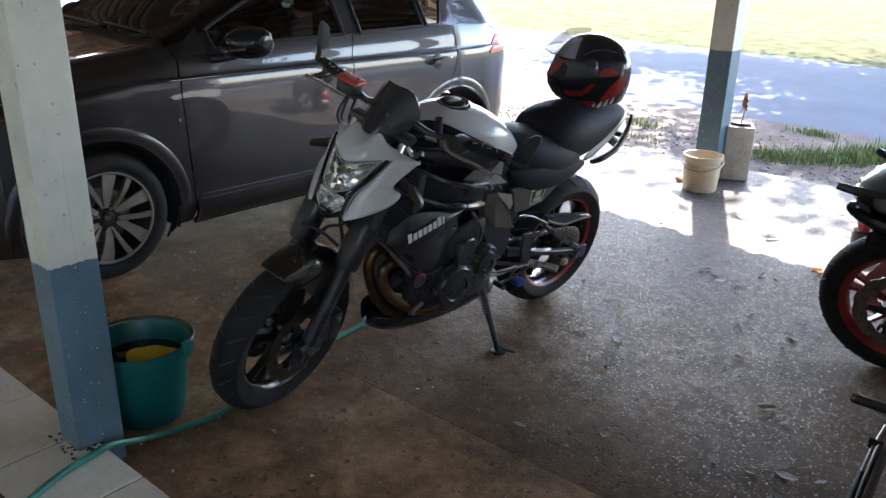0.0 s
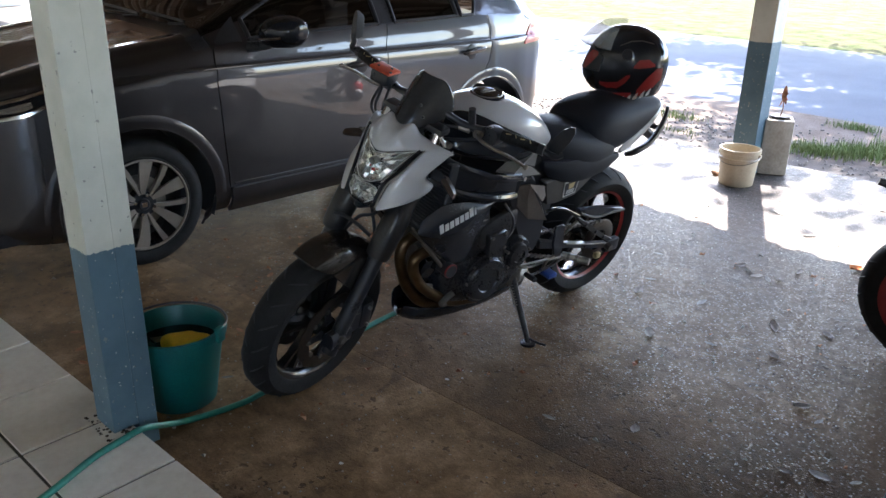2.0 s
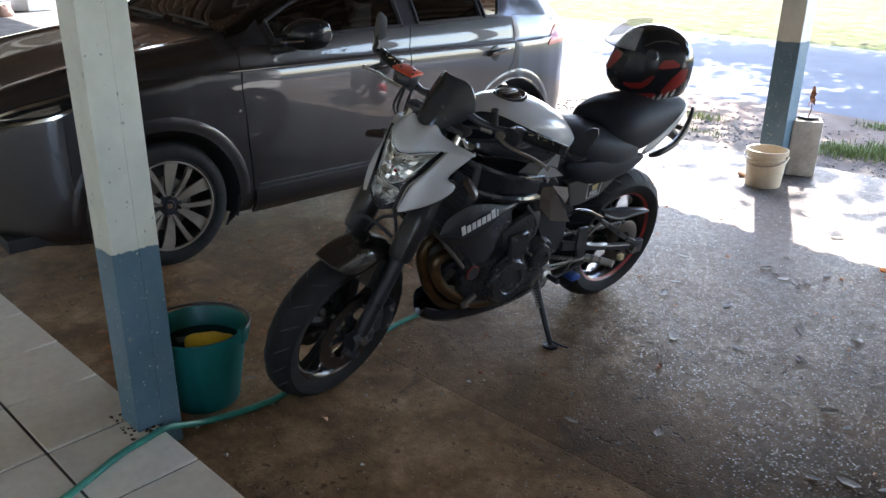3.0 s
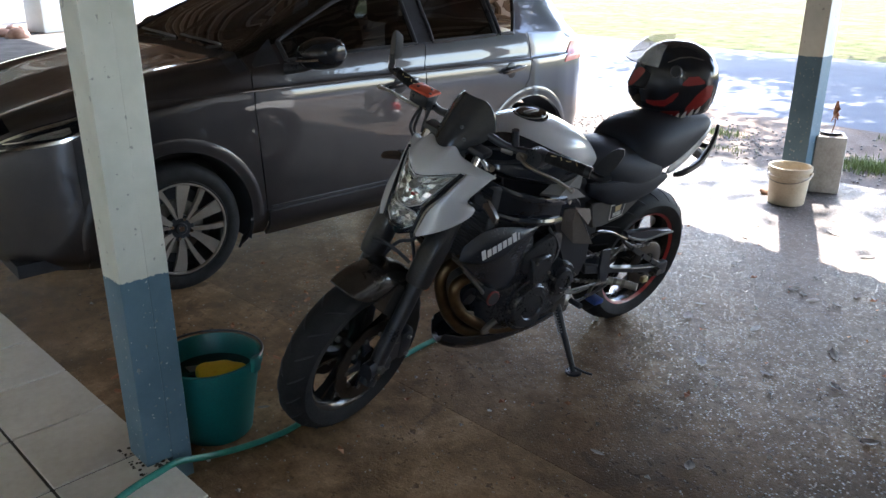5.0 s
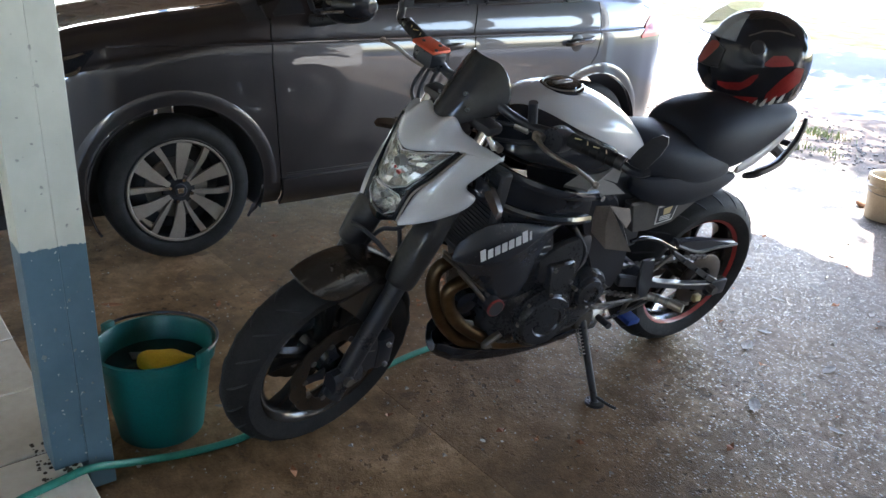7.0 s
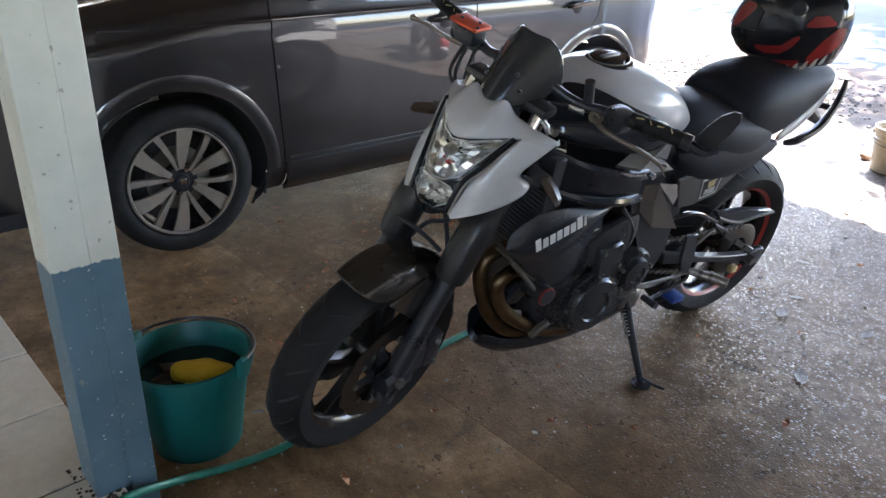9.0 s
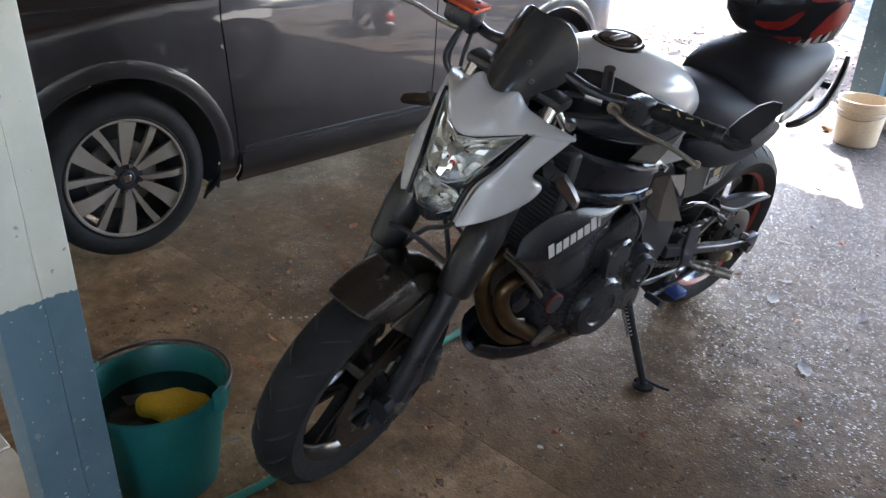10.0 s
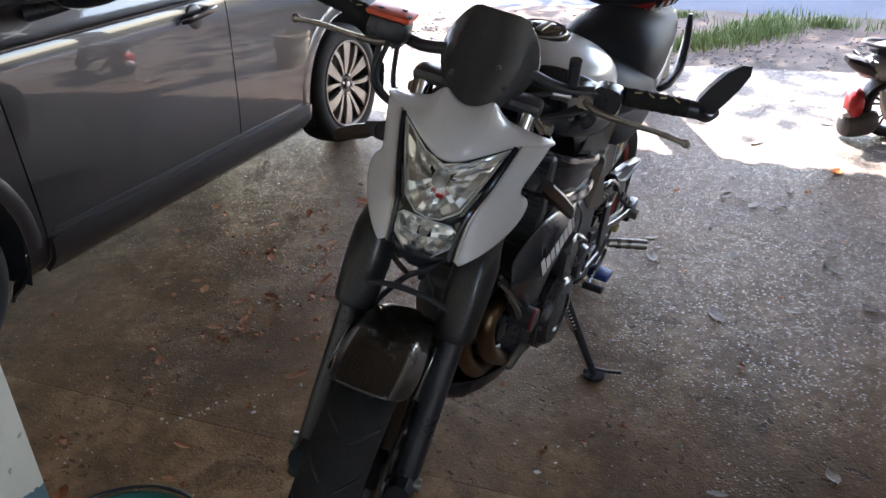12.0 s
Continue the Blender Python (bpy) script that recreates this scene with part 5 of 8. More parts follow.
        P("switch_pod", loft([ring(0.935, 0.030, 1.018, 0.026, 12, 3, 0.235 * sd), ring(0.955, 0.032, 1.018, 0.03, 12, 3, 0.235 * sd), ring(0.985, 0.03, 1.018, 0.028, 12, 3, 0.232 * sd)]), BLACK_SATIN, m=S)
        lever = [(0.995, 0.195 * sd, 1.010), (1.012, 0.225 * sd, 1.004), (1.018, 0.28 * sd, 1.004), (1.004, 0.34 * sd, 1.0), (1.010, 0.395 * sd, 0.998)]
        P("clutch_lever" if sd > 0 else "brake_lever", tube(lever, [0.009, 0.0085, 0.0075, 0.007, 0.007], 10, 6, flat=0.75), LEVER, "dull bronze-grey alloy lever", m=S)
        P("lever_ball", lathe([(0.0, -0.009), (0.007, -0.006), (0.0095, 0), (0.007, 0.006), (0, 0.009)], (1.010, 0.4 * sd, 0.998), 14), LEVER, m=S)
        P("lever_perch", loft([ring(0.965, 0.018, 1.012, 0.016, 10, 2.6, 0.195 * sd), ring(1.0, 0.016, 1.01, 0.014, 10, 2.6, 0.195 * sd)]), BLACK_SATIN if sd < 0 else LEVER, m=S)
    cyl = P("master_cylinder", box((0.985, -0.245, 1.02), (1.045, -0.165, 1.065), 0.012, 2), BLACK_SATIN, m=S)
    part("reservoir_cap", box((0.982, -0.25, 1.064), (1.048, -0.16, 1.076), 0.006, 2), ORANGE, cyl, "orange anodised reservoir cap", m=S)
    for dx, dy in ((0.012, -0.01), (-0.012, 0.01), (0.02, 0.02)):
        part("cap_screw", rod((1.015 + dx, -0.205 + dy * 2, 1.075), (1.015 + dx, -0.205 + dy * 2, 1.079), 0.005, 8), BLACK_SATIN, cyl, m=S)
    P("clutch_post", rod((0.985, 0.165, 1.01), (1.0, 0.155, 1.085), 0.012, 12), BLACK_SATIN, m=S)
    P("clutch_adjuster", rod((0.998, 0.165, 1.012), (1.01, 0.13, 1.012), 0.011, 10), ALLOY, m=S)
    for pts in (([(0.99, -0.19, 1.0), (1.03, -0.17, 0.93), (1.03, -0.12, 0.92), (1.06, -0.07, 0.98)]), ([(0.97, -0.23, 1.0), (1.01, -0.22, 0.92), (1.04, -0.15, 0.90), (1.05, -0.06, 0.94)]),
                ([(1.02, -0.2, 1.02), (1.06, -0.2, 0.95), (1.06, -0.14, 0.91), (1.07, -0.05, 0.93)]),
                ([(1.0, 0.14, 1.01), (1.04, 0.08, 1.0), (1.05, 0.02, 0.98), (1.0, 0.0, 0.93)]), ([(0.97, 0.22, 1.0), (1.02, 0.17, 0.985), (1.04, 0.10, 0.96), (1.0, 0.04, 0.92)]),
                ([(0.96, 0.21, 1.01), (1.0, 0.16, 0.975), (1.0, 0.11, 0.95), (0.96, 0.08, 0.93)])):
        P("cable", tube(pts, 0.0055, 8, 6), BLACK_MATT, m=S)
    # bar-end mirrors
    P("mirror_stem", tube([(0.928, 0.395, 1.036), (0.915, 0.42, 1.026), (0.895, 0.435, 1.022), (0.875, 0.445, 1.028)], 0.012, 8, 4), BLACK_SATIN, m=S)
    mirror_head(S, bike, (0.895, 0.415, 1.03), (0.900, 0.470, 1.142), 0.045, (0.9, 0.25, 0.2))
    P("mirror_stem", tube([(0.928, -0.40, 1.037), (0.93, -0.43, 1.04), (0.93, -0.43, 1.065), (0.925, -0.44, 1.085)], 0.012, 8, 4), BLACK_SATIN, m=S)
    mirror_head(S, bike, (0.925, -0.435, 1.075), (0.905, -0.455, 1.165), 0.032, (0.9, -0.35, 0.2))

    # tank
    st = [(0.935, 0.07, 0.985, 0.90), (0.90, 0.115, 1.022, 0.885), (0.83, 0.150, 1.045, 0.87), (0.75, 0.168, 1.047, 0.86), (0.66, 0.165, 1.035, 0.85), (0.58, 0.138, 1.0, 0.835), (0.51, 0.105, 0.945, 0.82), (0.46, 0.075, 0.89, 0.81), (0.435, 0.05, 0.855, 0.81)]
    rings_ = []
    for x, hw, zt, zb in st:
        r = []
        for k in range(16):
            a = 2 * math.pi * k / 16
            c, s = math.cos(a), math.sin(a)
            hh = (zt - zb) / 2
            e = 2.2 if s > 0 else 3.4
            r.append(Vector((x - 0.02 * (1 - abs(s)), hw * math.copysign(abs(c) ** (2 / e), c), (zt + zb) / 2 + hh * math.copysign(abs(s) ** (2 / e), s))))
        rings_.append(r)
    tank = P("fuel_tank", loft(rings_), WHITE, "white fuel tank", sub=2)
    cap = P("filler_cap", lathe([(0.062, -0.004), (0.062, 0.004), (0.054, 0.008), (0.046, 0.005), (0.043, 0.010), (0.02, 0.013), (0.0, 0.013)], (0.0, 0, 0), 40, "z"), BLACK_GLOSS, "black fuel cap with ring", m=Matrix.Translation((0.755, 0, 1.039)) @ Matrix.Rotation(radians(4), 4, "Y"))
    part("cap_ring", lathe([(0.05, 0.006), (0.053, 0.011), (0.056, 0.006)], (0, 0, 0), 40, "z"), STEEL, cap, m=Matrix.Translation((0.755, 0, 1.039)) @ Matrix.Rotation(radians(4), 4, "Y"))
    part("cap_latch", box((-0.03, -0.009, 0.009), (0.03, 0.009, 0.017), 0.004, 2), STEEL, cap, m=Matrix.Translation((0.755, 0, 1.039)) @ Matrix.Rotation(radians(4), 4, "Y"))
    P("tank_sidecover", loft([ring(0.98, 0.10, 0.94, 0.05, 14), ring(0.92, 0.148, 0.935, 0.075, 14), ring(0.82, 0.172, 0.90, 0.072, 14), ring(0.7, 0.172, 0.865, 0.06, 14), ring(0.58, 0.14, 0.83, 0.05, 14), ring(0.52, 0.11, 0.815, 0.03, 14)]), BLACK_GLOSS, "black lower tank cover", sub=1)
    def shoulder():
        up = [(0.948, 0.012, 1.010), (0.915, 0.058, 1.030), (0.871, 0.106, 1.021), (0.80, 0.150, 0.986), (0.72, 0.174, 0.952), (0.655, 0.180, 0.926)]
        mid = [(1.0, 0.05, 0.975), (0.965, 0.115, 0.975), (0.905, 0.152, 0.962), (0.82, 0.178, 0.935), (0.735, 0.190, 0.908), (0.66, 0.188, 0.892)]
        low = [(1.03, 0.06, 0.93), (1.0, 0.13, 0.922), (0.93, 0.170, 0.90), (0.83, 0.186, 0.873), (0.745, 0.188, 0.856), (0.67, 0.182, 0.856)]
        return grid([up, mid, low, [(x - 0.01, y - 0.03, z - 0.01) for x, y, z in low]])
    both("tank_shoulder", shoulder, BLACK_GLOSS, "gloss black shoulder panel of the tank", sub=2, solid=0.003)
    both("knee_panel", lambda: loft([[Vector(p) for p in ((0.690, 0.150, 0.884), (0.655, 0.186, 0.886), (0.648, 0.182, 0.872), (0.68, 0.145, 0.868))], [Vector(p) for p in ((0.805, 0.158, 0.826), (0.752, 0.197, 0.824), (0.748, 0.19, 0.812), (0.80, 0.15, 0.814))]]), SILVERP, "light grey knee panel", sharp=20)
    both("cable_adjuster", lambda: rod((1.062, 0.125, 0.975), (1.045, 0.140, 0.945), 0.008, 12), CHROME)
    both("adjuster_nut", lambda: rod((1.040, 0.130, 0.952), (1.040, 0.155, 0.952), 0.011, 6), STEEL)
    # steering head and perimeter tubes
    P("head_stock", rod((1.135, 0, 0.80), (1.045, 0, 0.99), 0.035, 14), BLACK_SATIN)
    def band(line, h, t, lean=0.0):
        return loft([[Vector((x, y + dy + lean * dz, z + dz)) for dy, dz in ((0, h), (t * 0.7, h * 0.8), (t, 0), (t * 0.6, -h * 0.85), (0, -h), (-t, -h * 0.6), (-t, h * 0.6))] for x, y, z in smooth_path(line, 4)])

    both("frame_tube", lambda: band([(1.075, 0.06, 0.90), (1.03, 0.12, 0.892), (0.94, 0.162, 0.852), (0.83, 0.178, 0.813), (0.74, 0.174, 0.791), (0.672, 0.158, 0.776)], 0.014, 0.011, -0.2), BLACK_GLOSS, "glossy black frame rail")
    both("frame_tube", lambda: band([(1.09, 0.055, 0.815), (1.04, 0.11, 0.800), (0.95, 0.158, 0.766), (0.86, 0.176, 0.740), (0.76, 0.176, 0.720), (0.682, 0.160, 0.706)], 0.012, 0.011, -0.2), BLACK_GLOSS, "glossy black frame rail")
    both("frame_infill", lambda: loft([ring(x, 0.008, z, h, 10, 3, y) for x, y, z, h in ((1.05, 0.09, 0.845, 0.04), (0.95, 0.148, 0.812, 0.04), (0.82, 0.166, 0.772, 0.04), (0.69, 0.155, 0.742, 0.035))]), BLACK_GLOSS)
    both("rail_end", lambda: rod((0.672, 0.148, 0.776), (0.668, 0.178, 0.774), 0.009, 10), CHROME)
    both("pivot_plate", lambda: plate([(0.69, 0.80), (0.62, 0.79), (0.56, 0.735), (0.525, 0.66), (0.455, 0.56), (0.45, 0.46), (0.48, 0.40), (0.56, 0.43), (0.60, 0.52), (0.645, 0.62), (0.69, 0.68)], 0.118, 0.140, 0.008), BLACK_SATIN, "dark swingarm pivot plate")

    # folded facets over the swingarm pivot, and the light panel above them
    def folds(*faces):
        bm = bmesh.new()
        for f in faces:
            bm.faces.new([bm.verts.new(p) for p in f])
        bmesh.ops.remove_doubles(bm, verts=bm.verts[:], dist=1e-5)
        return bm

    ridge, foot_, waist = (0.626, 0.172, 0.742), (0.466, 0.160, 0.551), (0.614, 0.165, 0.673)
    both("pivot_facet", lambda: folds(((0.655, 0.148, 0.731), ridge, waist, (0.654, 0.148, 0.696)), (ridge, foot_, (0.568, 0.148, 0.573), waist), (ridge, (0.516, 0.142, 0.703), (0.496, 0.142, 0.659), (0.515, 0.150, 0.640)), (waist, (0.568, 0.148, 0.573), (0.640, 0.144, 0.640), (0.654, 0.148, 0.696))), PIVOTGREY, "bronze-grey folded frame cover", sharp=5, solid=0.006)
    both("knee_plate", lambda: folds(((0.778, 0.152, 0.816), (0.711, 0.156, 0.841), (0.612, 0.152, 0.801), (0.652, 0.160, 0.775)), ((0.612, 0.152, 0.801), (0.553, 0.147, 0.759), (0.652, 0.160, 0.775)), ((0.697, 0.150, 0.871), (0.596, 0.142, 0.854), (0.604, 0.147, 0.802), (0.711, 0.156, 0.841))), SILVERP, "light grey panel below the tank", sharp=8, solid=0.006)
    # radiator and side shrouds
    tilt = Matrix.Rotation(radians(-4), 4, "Y") @ Matrix.Translation((0.03, 0, 0.07))
    rad = P("radiator", box((1.015, -0.165, 0.44), (1.05, 0.165, 0.74), 0.006, 1), BLACK_MATT, m=tilt)
    for k in range(22):
        part("radiator_fin", box((1.05, -0.155, 0.46 + k * 0.0122), (1.054, 0.155, 0.463 + k * 0.0122)), BLACK_SATIN, rad, m=tilt)

    def shroud():
        top = [(1.120, 0.150, 0.690), (1.075, 0.164, 0.732), (1.03, 0.170, 0.752), (0.95, 0.172, 0.744), (0.86, 0.170, 0.722), (0.768, 0.163, 0.710)]
        mid = [(1.134, 0.166, 0.668), (1.07, 0.190, 0.685), (1.0, 0.197, 0.697), (0.94, 0.196, 0.708), (0.86, 0.186, 0.713), (0.766, 0.165, 0.709)]
        edge = [(1.141, 0.170, 0.655), (1.055, 0.206, 0.638), (0.975, 0.211, 0.643), (0.912, 0.206, 0.672), (0.85, 0.192, 0.702), (0.764, 0.166, 0.708)]
        under = [(1.130, 0.163, 0.645), (1.048, 0.184, 0.610), (0.968, 0.182, 0.605), (0.905, 0.180, 0.630), (0.862, 0.174, 0.665), (0.79, 0.162, 0.692)]
        low = [(1.10, 0.152, 0.620), (1.023, 0.166, 0.535), (0.94, 0.166, 0.468), (0.885, 0.164, 0.458), (0.850, 0.162, 0.50), (0.84, 0.156, 0.60)]
        tuck = [(1.09, 0.13, 0.61), (1.01, 0.14, 0.525), (0.935, 0.14, 0.462), (0.885, 0.14, 0.455), (0.845, 0.14, 0.50), (0.83, 0.14, 0.60)]
        return grid([top, mid, edge, under, low, tuck])
    both("radiator_shroud", shroud, SHROUD, "satin black radiator shroud with a white wordmark", sub=2, solid=0.005)
    bars_as_writing((1.070, 0.208, 0.660), (0.905, 0.210, 0.709), 0.0225, 8, (0.08, 1, 0.3), bike, "white_bar", PAPER)
    # engine
    P("crankcase", loft([ring(0.50, 0.13, 0.40, 0.12, 16, 3.5), ring(0.55, 0.16, 0.39, 0.15, 16, 3.5), ring(0.75, 0.17, 0.37, 0.14, 16, 3.5), ring(0.90, 0.16, 0.37, 0.12, 16, 3.5), ring(0.95, 0.13, 0.37, 0.09, 16, 3)]), ENGINE, sub=1)
    P("cylinder_block", loft([[Vector((x + (z - 0.45) * 0.25, y, z)) for x, y in ((0.93, -0.14), (0.93, 0.14), (0.73, 0.14), (0.73, -0.14))] for z in (0.42, 0.46, 0.6, 0.72, 0.76)]), ENGINE)
    for z in np.arange(0.5, 0.72, 0.022):
        dx = (z - 0.45) * 0.25
        P("cooling_fin", box((0.74 + dx, -0.142, z), (0.935 + dx, 0.142, z + 0.008), 0.002, 1), ENGINE)
    def cover(cx, cz_, r, y0, y1):
        return lathe([(r, y0), (r * 0.98, y1 - 0.015), (r * 0.88, y1 - 0.003), (r * 0.55, y1), (r * 0.5, y1 - 0.006), (r * 0.3, y1 - 0.004), (0, y1 - 0.004)], (cx, 0, cz_), 32)
    P("alternator_cover", cover(0.765, 0.375, 0.095, 0.14, 0.19), ENGINE, "round satin engine cover")
    P("sprocket_cover", cover(0.60, 0.43, 0.075, 0.13, 0.165), ENGINE)
    P("clutch_cover", flip(cover(0.70, 0.39, 0.11, 0.14, 0.19)), ENGINE)
    P("upper_cover", loft([ring(0.62, 0.02, 0.58, 0.07, 12, 2.6, 0.135), ring(0.68, 0.024, 0.565, 0.075, 12, 2.6, 0.135), ring(0.77, 0.024, 0.55, 0.065, 12, 2.6, 0.135), ring(0.82, 0.02, 0.53, 0.045, 12, 2.6, 0.135)]), ENGINE, sub=1)
    for a in np.linspace(0, 2 * math.pi, 8, endpoint=False):
        P("cover_bolt", rod((0.765 + 0.094 * math.cos(a), 0.155, 0.375 + 0.088 * math.sin(a)), (0.765 + 0.094 * math.cos(a), 0.176, 0.375 + 0.088 * math.sin(a)), 0.006, 8), STEEL)
    tower = P("cylinder_cover", plate([(0.79, 0.565), (0.70, 0.575), (0.685, 0.525), (0.705, 0.43), (0.775, 0.45), (0.78, 0.515)], 0.145, 0.176, 0.008), ENGINE, "black cylinder-side cover")
    for x, z in ((0.772, 0.553), (0.708, 0.562), (0.702, 0.50), (0.716, 0.45), (0.765, 0.465)):
        part("cover_bolt", rod((x, 0.170, z), (x, 0.182, z), 0.0065, 8), STEEL, tower)
    hump = P("starter_cover", cover(0.606, 0.435, 0.052, 0.14, 0.182), ENGINE, "round black sprocket cover")
    for a in (0.4, 1.7, 3.0, 4.3, 5.5):
        part("cover_bolt", rod((0.606 + 0.063 * math.cos(a), 0.15, 0.435 + 0.063 * math.sin(a)), (0.606 + 0.063 * math.cos(a), 0.174, 0.435 + 0.063 * math.sin(a)), 0.006, 8), STEEL, hump)
    P("cover_rim", lathe([(0.098, 0.150), (0.106, 0.152), (0.106, 0.165), (0.098, 0.168)], (0.765, 0, 0.375), 36), ENGINE)
    for pts, mat, r in (([(0.98, 0.12, 0.60), (1.0, 0.14, 0.55), (0.98, 0.15, 0.50), (0.94, 0.14, 0.44)], BLACK_MATT, 0.009), ([(0.70, 0.13, 0.66), (0.66, 0.15, 0.60), (0.655, 0.15, 0.55), (0.67, 0.14, 0.50)], BLACK_MATT, 0.008), ([(0.60, 0.14, 0.37), (0.50, 0.145, 0.335), (0.40, 0.14, 0.33), (0.28, 0.14, 0.335)], STEEL, 0.006), ([(0.90, 0.15, 0.34), (0.94, 0.14, 0.30), (0.90, 0.12, 0.275)], STEEL, 0.012)):
        P("engine_hose", tube(pts, r, 8, 6), mat)
    P("oil_filter", rod((0.955, 0.03, 0.36), (1.005, 0.03, 0.345), 0.036, 20), BLACK_GLOSS)
    P("header_bracket", plate([(1.02, 0.40), (0.985, 0.385), (0.975, 0.35), (1.005, 0.345), (1.03, 0.37)], 0.118, 0.124, 0.002), ALLOY)
    P("horn", lathe([(0, 0.03), (0.02, 0.032), (0.034, 0.026), (0.036, 0), (0.02, -0.02), (0, -0.02)], (1.03, 0.11, 0.47), 20), BLACK_GLOSS)
    P("frame_slider", rod((0.965, 0.12, 0.47), (0.965, 0.185, 0.47), 0.027, 18), BLACK_MATT)
    P("slider_ring", lathe([(0.024, 0.186), (0.028, 0.184), (0.028, 0.180)], (0.965, 0, 0.47), 24), RED, "red ring on the frame slider")
    both("radiator_bracket", lambda: tube([(1.09, 0.15, 0.60), (1.02, 0.155, 0.52), (0.97, 0.15, 0.46)], 0.007, 8, 4), STEEL)
    # exhaust headers and belly silencer
    for y, line in ((0.070, [(0.97, 0.580), (1.02, 0.582), (1.070, 0.574), (1.106, 0.552), (1.112, 0.50), (1.086, 0.42), (1.048, 0.350), (0.978, 0.276), (0.88, 0.240), (0.74, 0.228)]), (0.116, [(0.96, 0.535), (1.02, 0.536), (1.07, 0.525), (1.088, 0.500), (1.074, 0.448), (1.028, 0.382), (0.935, 0.308), (0.86, 0.268), (0.74, 0.245)])):
        P("exhaust_header", tube([(x, y, z) for x, z in line], 0.0205, 16, 6), HEADER, "heat-browned exhaust pipe")
        P("header_flange", rod((line[0][0] - 0.01, y, line[0][1]), (line[0][0] + 0.012, y, line[0][1]), 0.033, 12), STEEL)
    for sd in (1, -1):
        for dz in (0.0, 0.014):
            P("guard_strut", rod((1.15, 0.15 * sd, 0.66 + dz), (1.0, 0.155 * sd, 0.52 + dz), 0.0045, 8), STEEL)
    def pan_ring(x, hw, zt, zb):
        return [Vector((x, hw, zt)), Vector((x, hw * 0.96, (zt * 0.4 + zb * 0.6))), Vector((x, hw * 0.6, zb)), Vector((x, -hw * 0.6, zb)), Vector((x, -hw * 0.96, (zt * 0.4 + zb * 0.6))), Vector((x, -hw, zt))]
    P("belly_pan", loft([pan_ring(1.04, 0.03, 0.262, 0.20), pan_ring(1.01, 0.08, 0.256, 0.170), pan_ring(0.90, 0.112, 0.246, 0.160), pan_ring(0.75, 0.122, 0.235, 0.160), pan_ring(0.58, 0.118, 0.24, 0.168), pan_ring(0.44, 0.10, 0.25, 0.20)], closed=False, caps=False), BLACK_GLOSS, "black belly pan", solid=0.004, sub=1)
    P("silencer", loft([ring(0.80, 0.08, 0.24, 0.045, 14, 3), ring(0.74, 0.10, 0.235, 0.055, 14, 3), ring(0.45, 0.10, 0.235, 0.055, 14, 3), ring(0.40, 0.07, 0.235, 0.04, 14, 3)]), STEEL)
    # swingarm, chain, pegs
    both("swingarm", lambda: plate([(0.47, 0.455), (0.29, 0.395), (0.12, 0.35), (0.006, 0.326), (-0.05, 0.318), (-0.08, 0.28), (-0.037, 0.278), (-0.01, 0.302), (0.109, 0.325), (0.281, 0.371), (0.46, 0.41)], 0.125, 0.150, 0.005), BLACK_SATIN, "dark swingarm beam")
    both("arm_edge", lambda: tube([(0.29, 0.148, 0.392), (0.12, 0.149, 0.348), (0.0, 0.149, 0.324)], 0.0035, 8, 3), STEEL)
    both("swingarm_brace", lambda: plate([(0.26, 0.517), (0.14, 0.443), (0.025, 0.368), (-0.052, 0.327), (-0.044, 0.303), (0.027, 0.346), (0.153, 0.425), (0.245, 0.487)], 0.128, 0.148, 0.005), SWING, "dull alloy swingarm brace")
    P("brace_link", rod((0.318, 0.14, 0.434), (0.23, 0.14, 0.492), 0.006, 8), STEEL)
    P("brace_hoop", tube([(0.458, 0.14, 0.575), (0.411, 0.145, 0.582), (0.35, 0.145, 0.566), (0.285, 0.142, 0.532), (0.24, 0.14, 0.508)], 0.007, 10, 5), BLACK_GLOSS)
    for t in (0.25, 0.55, 0.8):
        P("brace_clip", rod((0.25 - 0.27 * t, 0.146, 0.498 - 0.17 * t), (0.25 - 0.27 * t, 0.153, 0.498 - 0.17 * t), 0.008, 10), BLACK_SATIN)
    P("cross_tube", rod((0.36, -0.13, 0.42), (0.36, 0.13, 0.42), 0.026, 14), BLACK_SATIN)
    P("axle_nut", rod((0, 0.15, 0.312), (0, 0.178, 0.312), 0.017, 6), STEEL)
    P("axle_block", box((-0.085, 0.126, 0.272), (0.0, 0.156, 0.334), 0.008, 2), BLACK_SATIN)
    P("chain_adjuster", box((-0.012, 0.108, 0.232), (0.022, 0.132, 0.262), 0.006, 1), GOLDM, "gold chain adjuster")
    P("rear_sprocket", lathe([(0.098, 0.094), (0.102, 0.097), (0.098, 0.1), (0.05, 0.1)], (0, 0, 0.312), 44), DISCM)
    links = P("chain", rod((0.02, 0.097, 0.414), (0.58, 0.097, 0.462), 0.0045, 8), STEEL)
    part("chain_run", rod((0.02, 0.097, 0.21), (0.58, 0.097, 0.395), 0.0045, 8), STEEL, links)
    for k in range(20):
        t = k / 19
        for z0, z1 in ((0.414, 0.462), (0.21, 0.395)):
            x, z = 0.02 + 0.56 * t, z0 + (z1 - z0) * t
            part("chain_link", box((x - 0.009, 0.089, z - 0.006), (x + 0.009, 0.105, z + 0.006)), STEEL, links)
    P("chain_guard", plate([(0.226, 0.530), (0.148, 0.508), (0.067, 0.503), (-0.09, 0.470), (-0.098, 0.452), (0.006, 0.457), (0.087, 0.455), (0.156, 0.476), (0.215, 0.505)], 0.100, 0.126, 0.005), BLACK_SATIN)
